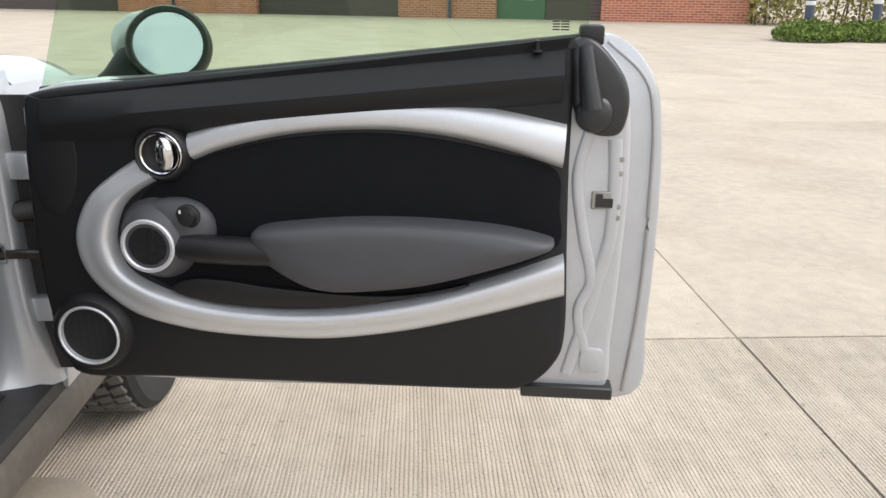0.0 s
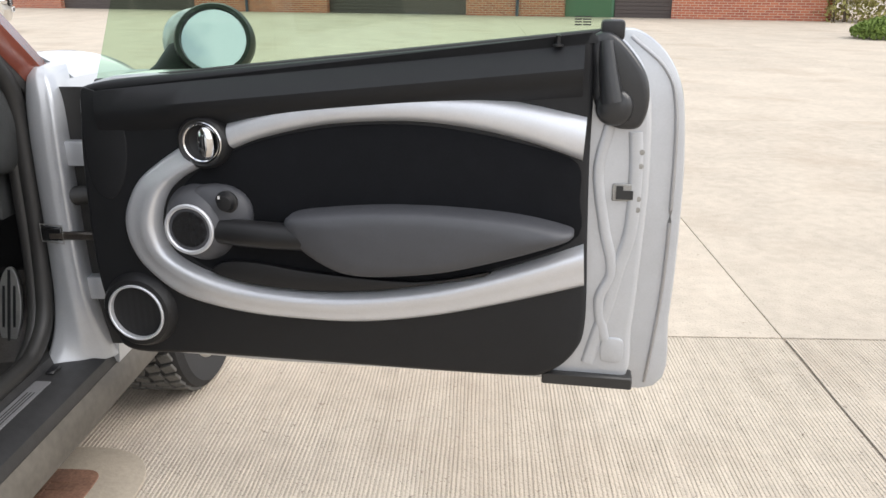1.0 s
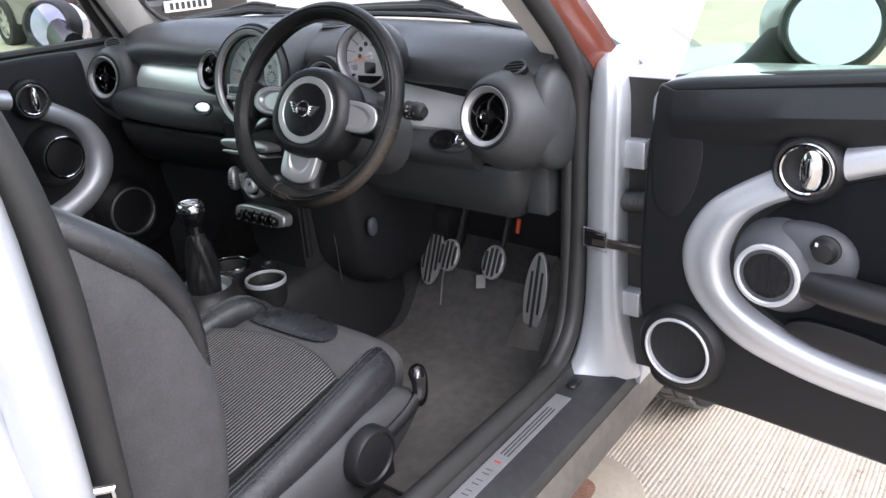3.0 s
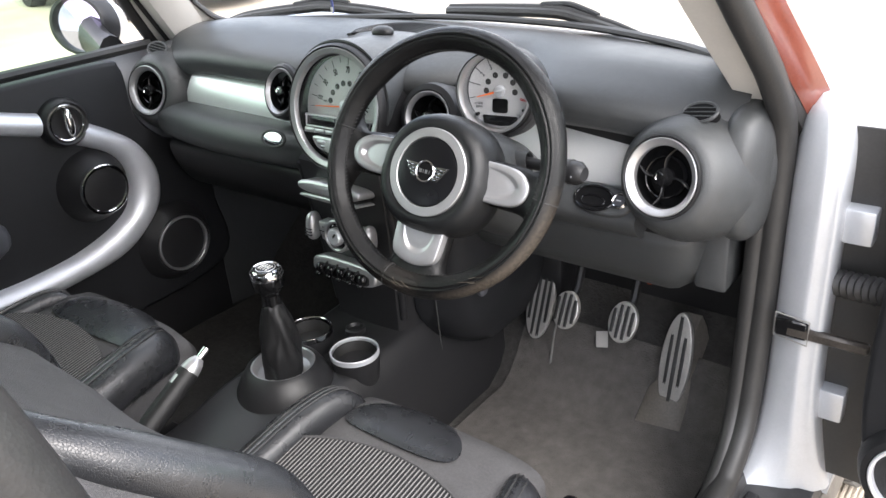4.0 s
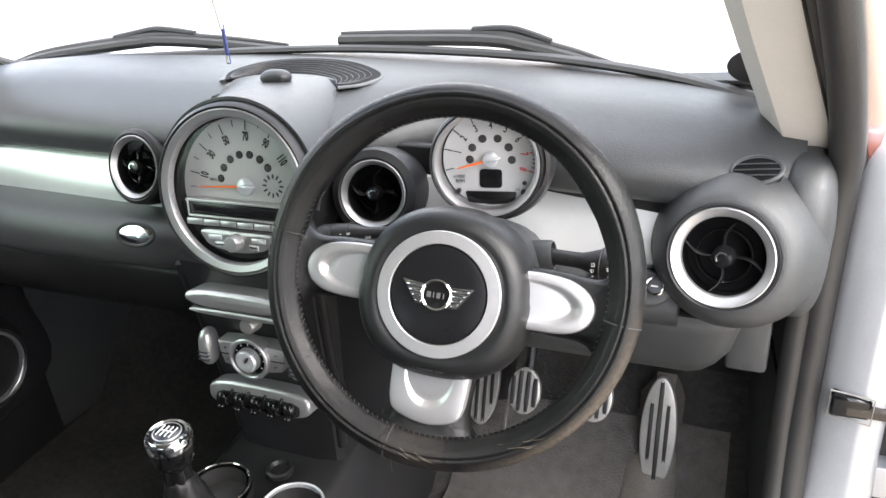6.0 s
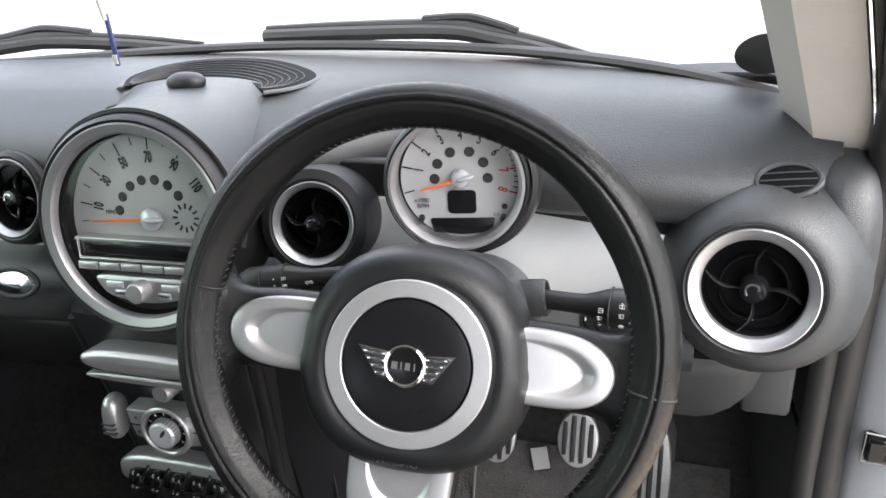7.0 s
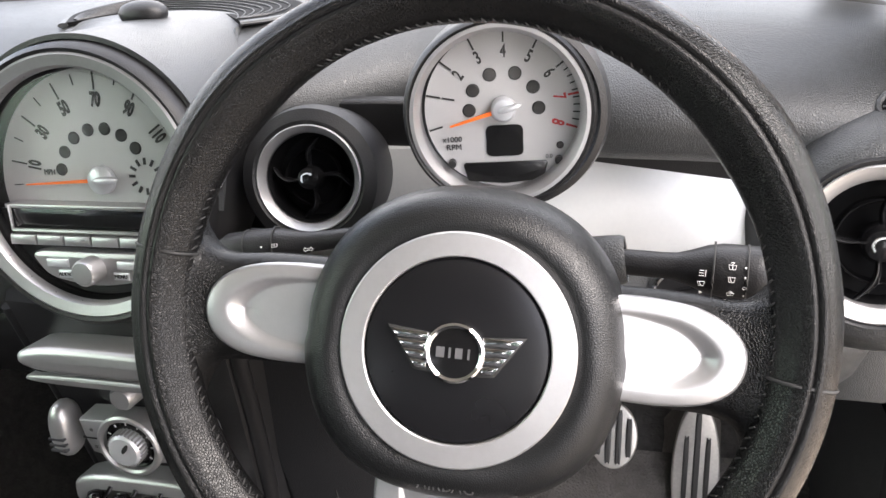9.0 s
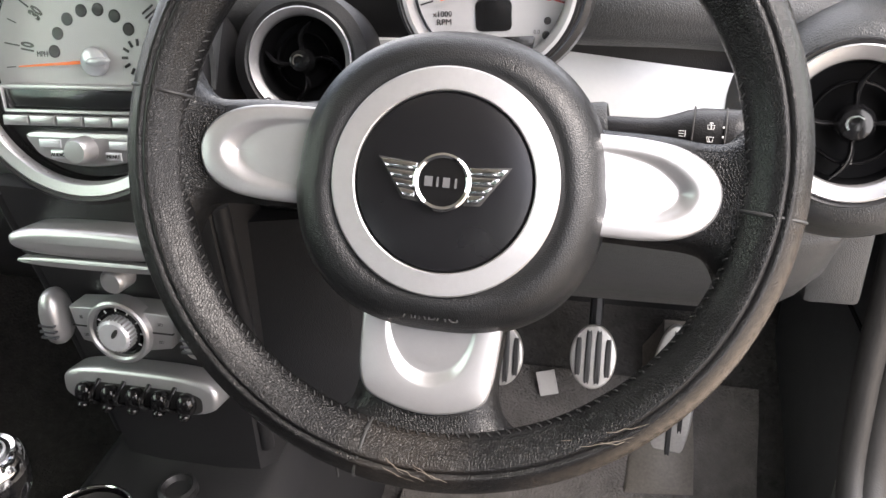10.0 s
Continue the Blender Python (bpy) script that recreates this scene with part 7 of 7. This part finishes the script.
def build_seat(cx, side, dy, dz, label):
    """A front seat; side is +1 where its outer flank faces +x."""
    def X(p):
        return (cx + side * p[0], p[1] + dy, p[2] + dz)

    def skin(rings):
        return loft([[X(p) for p in r] for r in rings])
    s = thing("front_seat", (cx, 1.45 + dy, 0.27), label, "car seat", "front seats")
    # cushion core: rounded sections from back to front
    rings = []
    for y, z, w, h in ((1.18, 0.445, 0.195, 0.15), (1.35, 0.455, 0.195, 0.16), (1.5, 0.482, 0.195, 0.17), (1.62, 0.510, 0.195, 0.18), (1.70, 0.530, 0.195, 0.18), (1.77, 0.538, 0.192, 0.16), (1.81, 0.525, 0.185, 0.11), (1.83, 0.49, 0.17, 0.05)):
        rings.append([(w * math.copysign(abs(math.cos(a)) ** 0.45, math.cos(a)), y, z - h / 2 + h / 2 * math.copysign(abs(math.sin(a)) ** 0.55, math.sin(a))) for a in [2 * math.pi * k / 40 for k in range(40)]])
    part("cushion", skin(rings), FABRIC, s, "dark cloth seat cushion", 70)
    # side bolsters: a broad leather roll with a flattened inner face, three seams along it
    for q, wide in ((1, 1.0), (-1, 1.25)):
        pts = curve([(q * 0.203, 1.22, 0.425), (q * 0.203, 1.40, 0.446), (q * 0.201, 1.56, 0.476), (q * 0.195, 1.68, 0.499), (q * 0.184, 1.75, 0.502), (q * 0.166, 1.785, 0.488)], 36)
        if q < 0:
            pts = [(x, y, z + 0.020) for x, y, z in pts]
        rings, seams = [], [[], [], []]
        for k, p in enumerate(pts):
            w = (0.030 * wide) * (1 - 0.35 * max(0, (k - 27) / 8) ** 2)
            h = 0.040 * (1 - 0.35 * max(0, (k - 27) / 8) ** 2)
            sec = []
            for j in range(28):
                a = 2 * math.pi * j / 28
                x, z = math.copysign(abs(math.cos(a)) ** 0.8, math.cos(a)), math.copysign(abs(math.sin(a)) ** 0.8, math.sin(a))
                wrinkle = 0.0012 * noise.noise((p[1] * 34, j * 0.35, q * 3.0)) + 0.0007 * noise.noise((p[1] * 90, j * 0.9, q))
                sec.append((p[0] + w * x, p[1], p[2] + h * z - 0.35 * h * (q * x) * 0.5 + wrinkle))
            rings.append(sec)
            for n_, a in enumerate((84, 94, 106)):
                b = radians(a)
                x, z = math.copysign(abs(math.cos(b)) ** 0.8, math.cos(b)), abs(math.sin(b)) ** 0.8
                seams[n_].append(X((p[0] + q * w * x, p[1], p[2] + h * z - 0.175 * h * x + 0.0008)))
        part("cushion_bolster", skin(rings), SEATLEATHER, s, "black leather side bolster", 70)
        for n_, line in enumerate(seams):
            part("bolster_seam", sweep(line[1:34], 0.0020 if n_ == 1 else 0.0013, seg=6), SEATLEATHER if n_ == 1 else THREAD, s)
    # leather patch let into the front of the cushion
    px, py, wx, wy = (-0.035, 1.766, 0.110, 0.048) if side > 0 else (-0.01, 1.762, 0.150, 0.060)
    def patch(u, v):
        a = 2 * math.pi * u
        x, y = px + wx * v * math.cos(a), py + wy * v * math.sin(a) - 0.02 * v * math.cos(a) ** 2
        f = max(0.0, (y - 1.768) / 0.04)
        return X((x, y, 0.5400 - 0.0105 * f * f + 0.0035 * (1 - v * v) - 0.003 * v ** 6 - 0.012 * (abs(x) / 0.16) ** 4))
    part("thigh_pad", sheet(patch, 40, 10, 0.002), SEATLEATHER, s, "black leather thigh pad", 70)
    def centre(u, v):
        x = -0.168 + 0.340 * u
        y = 1.20 + 0.50 * v - 0.045 * (2 * u - 1) ** 2 * v
        return X((x, y, 0.4630 + 0.0730 * v - 0.010 * v * (1 - v) + 0.003 * math.sin(math.pi * u) - 0.004 * abs(2 * u - 1) ** 4))
    part("cushion_centre", sheet(centre, 16, 16, 0.008), RIBBED, s, "ribbed dark cloth centre", 60)
    edge = [centre(i / 30, 1.0) for i in range(31)]
    part("centre_seam", sweep([(x, y, z + 0.001) for x, y, z in edge], 0.0022, seg=6), FABRIC, s)
    # backrest: rounded section rising and leaning back
    rings = []
    for z, y0, w, t in ((0.43, 1.36, 0.22, 0.14), (0.52, 1.378, 0.242, 0.19), (0.62, 1.392, 0.247, 0.215), (0.72, 1.388, 0.249, 0.22), (0.80, 1.362, 0.249, 0.215), (0.87, 1.318, 0.247, 0.20), (0.93, 1.25, 0.235, 0.17), (0.99, 1.19, 0.19, 0.13), (1.03, 1.15, 0.13, 0.08)):
        rings.append([(w * math.copysign(abs(math.cos(a)) ** 0.5, math.cos(a)), y0 - t / 2 + (t / 2 + (0.045 * abs(math.cos(a)) if math.sin(a) > 0 else 0)) * math.copysign(abs(math.sin(a)) ** 0.6, math.sin(a)), z) for a in [2 * math.pi * k / 48 for k in range(48)]])
    part("backrest", skin(rings), FABRIC, s, "dark cloth backrest", 70)
    for q in (1, -1):
        roll = curve([(q * 0.224, 1.372, 0.70), (q * 0.226, 1.360, 0.79), (q * 0.222, 1.325, 0.87), (q * 0.205, 1.258, 0.935), (q * 0.165, 1.195, 0.985), (q * 0.11, 1.16, 1.015)], 30)
        part("backrest_bolster", sweep([X(p) for p in roll], [0.008 + 0.016 * min(1, k / 12) - 0.008 * max(0, (k - 20) / 9) for k in range(30)], seg=16), SEATLEATHER, s, "black leather backrest bolster", 70)
    def backc(u, v):
        return X((-0.13 + 0.26 * u, 1.385 - 0.03 * v - 0.15 * v * v + 0.02 * (2 * u - 1) ** 2, 0.50 + 0.46 * v))
    part("backrest_centre", sheet(backc, 14, 14, 0.008), RIBBED, s, "", 60)
    hr = [(w, y, z) for w, y, z in ((0.06, 1.10, 1.06), (0.10, 1.10, 1.10), (0.11, 1.085, 1.16), (0.09, 1.075, 1.21), (0.05, 1.07, 1.225))]
    part("head_restraint", skin([[(w * math.cos(a), y + 0.04 * math.sin(a), z) for a in [2 * math.pi * k / 28 for k in range(28)]] for w, y, z in hr]), SEATLEATHER, s, "black head restraint", 70)
    # base side cover with recliner knob and lever
    rings = []
    for y, zt, zb in ((1.16, 0.43, 0.34), (1.3, 0.445, 0.32), (1.5, 0.462, 0.31), (1.65, 0.478, 0.33), (1.74, 0.478, 0.38), (1.775, 0.465, 0.41)):
        rings.append([(0.205, y, zb), (0.205, y, zt), (0.228, y, zt), (0.245, y, zt - 0.02), (0.245, y, zb + 0.02), (0.23, y, zb)])
    side_c = part("side_cover", skin(rings), SEATPLASTIC, s, "black plastic seat base cover", 75)
    km = Matrix.Translation(X((0.246, 1.625, 0.425))) @ Matrix.Rotation(radians(90 * side), 4, "Y")
    part("recliner_knob", lathe([(0.052, 0.0), (0.052, 0.02), (0.0485, 0.026), (0.044, 0.0265), (0.0415, 0.0225), (0.030, 0.0235), (0, 0.0245)], 48, km), BLACK, side_c, "round black recliner knob")
    lv = [X(p) for p in ((0.252, 1.650, 0.430), (0.252, 1.69, 0.432), (0.250, 1.735, 0.440), (0.246, 1.775, 0.452))]
    part("height_lever", sweep(curve(lv, 16), 0.0135, seg=12, flat=0.6, up=(side, 0, 0)), BLACK, side_c, "black height lever")
    pad = [X(p) for p in ((0.247, 1.770, 0.438), (0.246, 1.782, 0.458), (0.240, 1.788, 0.485), (0.232, 1.786, 0.506))]
    part("lever_paddle", sweep(curve(pad, 14), [0.010, 0.014, 0.016, 0.0165, 0.0165, 0.0165, 0.0165, 0.017, 0.0175, 0.018, 0.018, 0.0175, 0.0155, 0.010], seg=14, flat=0.8, up=(side, 0, 0)), GLOSS, side_c, "glossy black lever paddle")
    part("lever_mark", box(*sorted((X((0.2475, 0, 0))[0], X((0.2485, 0, 0))[0])), 1.774 + dy, 1.780 + dy, 0.492 + dz, 0.502 + dz, 0, 1), PRINT, side_c)
    for x in (-0.17, 0.17):
        r0 = X((x, 0, 0))[0]
        part("seat_rail", box(r0 - 0.02, r0 + 0.02, 1.2 + dy, 1.76 + dy, 0.262, 0.35 + dz, 0.006, 1), BLACK, s)
    return s


build_seat(0.346, 1, 0.0, 0.0, "black leather and ribbed cloth driver's seat")
build_seat(-0.358, -1, -0.095, 0.052, "black leather and ribbed cloth passenger seat")


def build_far_door():
    FM = Matrix(((0, 0, 1, -0.645), (1, 0, 0, 1.0), (0, 1, 0, 0), (0, 0, 0, 1)))
    d = part("closed_door", box(-0.80, -0.735, 1.06, 2.16, 0.24, 0.99, 0.02, 2), PAINT, car, "closed passenger door with matching trim")
    part("far_sill_trim", box(-0.735, -0.68, 0.9, 2.3, 0.22, 0.43, 0.015, 2), BLACK, car)
    out = curve([(0.06, 0.42), (0.10, 0.99), (0.60, 0.985), (0.93, 0.985), (0.985, 0.965), (0.995, 0.86), (1.05, 0.79), (1.14, 0.74), (1.16, 0.60), (1.13, 0.42), (0.6, 0.40)], 70, True)
    pan = part("trim_panel", prism(out, -0.03, 0.0, FM, 0.01, 3), PANEL, d, "black vinyl trim panel")
    hu, hv = 0.822, 0.888
    def mir(pts):
        return [(1.174 - p[0], p[1]) for p in pts]
    a = curve(mir([(0.397, 0.919), (0.571, 0.967), (0.769, 0.982), (0.961, 0.967), (1.060, 0.947)]), 36)
    b = curve(mir([(0.405, 0.871), (0.568, 0.918), (0.768, 0.931), (0.963, 0.900), (1.056, 0.871)]), 36)
    part("upper_trim_bow", band(a, b, FM, 0.022, 0.01), SILVER, pan, "satin silver curved trim")
    a = curve(mir([(0.306, 0.876), (0.249, 0.840), (0.200, 0.800), (0.170, 0.750), (0.160, 0.705), (0.170, 0.655), (0.200, 0.612), (0.262, 0.566), (0.346, 0.543), (0.545, 0.529), (0.709, 0.541), (0.945, 0.597), (1.071, 0.636)]), 60)
    b = curve(mir([(0.340, 0.835), (0.298, 0.812), (0.265, 0.782), (0.247, 0.742), (0.243, 0.705), (0.258, 0.662), (0.300, 0.632), (0.364, 0.609), (0.439, 0.595), (0.565, 0.590), (0.710, 0.605), (0.940, 0.667), (1.066, 0.717)]), 60)
    part("lower_trim_bow", band(a, b, FM, 0.03, 0.01), SILVER, pan, "satin silver sickle-shaped trim")
    hm = shift(FM, hu, hv, 0.004)
    part("handle_cup", lathe([(0, 0.001), (0.034, 0.002), (0.037, 0.018), (0.044, 0.022), (0.05, 0.016), (0.053, -0.004)], 36, hm), BLACK, pan)
    part("handle_ring", ring(0.0335, 0.0405, 0.022, hm, 36), CHROME, pan)
    part("release_handle", blob((0.008, 0, 0.012), (0.011, 0.033, 0.012), 0.9, 16, 10, hm), CHROME, pan, "chrome release handle")
    sp = shift(FM, 0.852, 0.735, 0.0)
    part("tweeter_pod", lathe([(0.0, 0.05), (0.045, 0.05), (0.055, 0.047), (0.072, 0.02), (0.085, -0.004)], 40, sp), BLACK, pan)
    part("tweeter_ring", ring(0.0475, 0.0555, 0.006, shift(sp, 0, 0, 0.048), 40), CHROME, pan)
    part("armrest", blob((0.40, 0.71, 0.03), (0.24, 0.055, 0.05), 0.7, 32, 16, FM), GREY, pan)
    sm = shift(FM, 1.018, 0.533, 0.02)
    part("kick_speaker_housing", lathe([(0.068, 0.01), (0.074, 0.016), (0.088, 0.0), (0.1, -0.02)], 44, sm), BLACK, pan)
    part("kick_speaker_ring", ring(0.063, 0.0685, 0.018, sm, 48), DARKRING, pan, "dull grey ring")
    part("kick_speaker_grille", disc(0.064, 0.01, sm), BLACK, pan)
    gl = part("far_door_glass", sheet(lambda u, v: (-0.735 + 0.09 * v, 1.06 + 0.95 * u - 0.30 * v * u, 0.985 + 0.45 * v), 6, 6, 0.004), GLASS, d)
    gl.visible_shadow = False
    part("far_glass_seal", sweep([(-0.715, 1.06 + 1.05 * k / 12, 0.99) for k in range(13)], 0.012, seg=8), RUBBER, d)
    c = Vector((-0.93, 2.072, 1.028))
    mm = face(c, 6, 14)
    mi = part("far_mirror", lathe([(0.072, 0.006), (0.078, 0.0), (0.080, -0.02), (0.072, -0.06), (0.05, -0.095), (0, -0.112)], 40, mm, 1.18, 0.92), PAINT, d, "passenger door mirror")
    part("mirror_rim", lathe([(0.066, 0.0), (0.069, 0.012), (0.077, 0.012), (0.083, -0.002), (0.083, -0.03)], 40, mm, 1.18, 0.92), BLACK, mi)
    part("mirror_glass", lathe([(0.068, 0.0), (0.067, 0.002), (0, 0.003)], 40, mm, 1.18, 0.92), MIRROR, mi)
    part("mirror_foot", sweep([(-0.90, 2.08, 1.00), (-0.82, 2.055, 0.985), (-0.76, 2.04, 0.975)], [0.05, 0.04, 0.045], seg=12, flat=0.7, up=(0, 1, 0)), BLACK, mi)


build_far_door()


def build_screen_items():
    # wipers lying on the base of the windscreen, aerial, paper disc holder
    for pts in (((-0.02, 2.372, 1.060), (0.10, 2.362, 1.066), (0.24, 2.35, 1.070), (0.30, 2.345, 1.062), (0.363, 2.34, 1.050), (0.43, 2.325, 1.034)), ((-0.66, 2.30, 1.012), (-0.59, 2.325, 1.030), (-0.42, 2.355, 1.050), (-0.35, 2.362, 1.054), (-0.24, 2.372, 1.048), (-0.13, 2.385, 1.036))):
        c = curve(pts, 24)
        w = part("wiper", sweep(c, [0.008 - 0.0045 * abs(k - 11) / 12 for k in range(24)], seg=8, flat=0.8), RUBBER, car, "black windscreen wiper")
        part("wiper_blade", sweep([(p[0], p[1] - 0.008, p[2] - 0.010) for p in c], 0.0085, seg=8, flat=1.1), RUBBER, w)
        part("wiper_bracket", sweep([(c[8 + k][0], c[8 + k][1], c[8 + k][2] + 0.003 + 0.006 * math.sin(math.pi * k / 8)) for k in range(9)], 0.006, seg=8), BLACK, w)
    dm = Matrix.Translation((0.603, 2.245, 1.059)) @ Matrix.Rotation(radians(-55), 4, "X")
    part("disc_holder", lathe([(0, 0.001), (0.030, 0.001), (0.031, 0.0), (0.030, -0.001), (0, -0.001)], 36, dm), DIALBLACK, car, "round dark paper disc holder on the glass")
    lan = solo("lanyard", sweep([(0.04, 1.93, 1.46), (0.043, 1.95, 1.30), (0.045, 1.965, 1.20), (0.046, 1.972, 1.155)], 0.0022, seg=6), PRINT, "thin white cord with a blue tag hanging inside the windscreen", "lanyard", at=(0.046, 1.972, 1.12))
    part("tag", box(0.0435, 0.0485, 1.9725, 1.9755, 1.115, 1.16, 0.001, 1), mat("blue_tag", (0.06, 0.08, 0.25), 0.5, bump=0), lan, "blue tag")
    part("tag_stripe", box(0.0438, 0.0482, 1.9715, 1.9725, 1.117, 1.125, 0, 1), PRINT, lan)


build_screen_items()

# ---- parked cars and gear across the yard ----
build_parked_car((-11.3, 19.0, 0.0), 25, PAINT_SILVER, "pale silver saloon parked with its tail towards the yard")
build_parked_car((-20.5, 21.5, 0.0), 205, PAINT_DARK, "black car parked beside the silver saloon")
build_parked_car((-8.6, 7.0, 0.0), -8, PAINT_DARK, "black hatchback with a striped grille parked across the yard")
build_parked_car((-9.2, 4.0, 0.0), -22, PAINT_RED, "red car with its nose towards the yard")


def build_washer():
    t = thing("yard_machine", (-13.6, 14.3, 0.0), "small yellow wheeled machine with a hose on the ground", "machine")
    Y = mat("yellow_paint", (0.75, 0.55, 0.03), 0.5, bump=0.1, bscale=80, var=0.12)
    part("body", blob((-13.6, 14.3, 0.42), (0.45, 0.3, 0.25), 0.5, 24, 14), Y, t)
    part("handle", sweep([(-13.95, 14.1, 0.5), (-14.2, 14.1, 0.95), (-14.2, 14.5, 0.95), (-13.95, 14.5, 0.5)], 0.02, seg=8), TYRE, t)
    for sy in (-0.32, 0.32):
        part("wheel", lathe([(0, -0.04), (0.16, -0.04), (0.18, -0.02), (0.18, 0.02), (0.16, 0.04), (0, 0.04)], 24, Matrix.Translation((-13.6, 14.3 + sy, 0.192)) @ Matrix.Rotation(radians(90), 4, "X")), TYRE, t)
    pts = curve([(-13.2, 14.1, 0.25), (-12.6, 13.7, 0.03), (-11.9, 13.9, 0.03), (-11.6, 13.3, 0.03), (-12.6, 12.9, 0.03), (-13.4, 13.2, 0.03), (-12.8, 13.5, 0.03), (-11.0, 14.6, 0.03), (-9.8, 15.2, 0.03)], 60)
    part("hose", sweep(pts, 0.022, seg=8), Y, t, "yellow hose lying in loops")


build_washer()
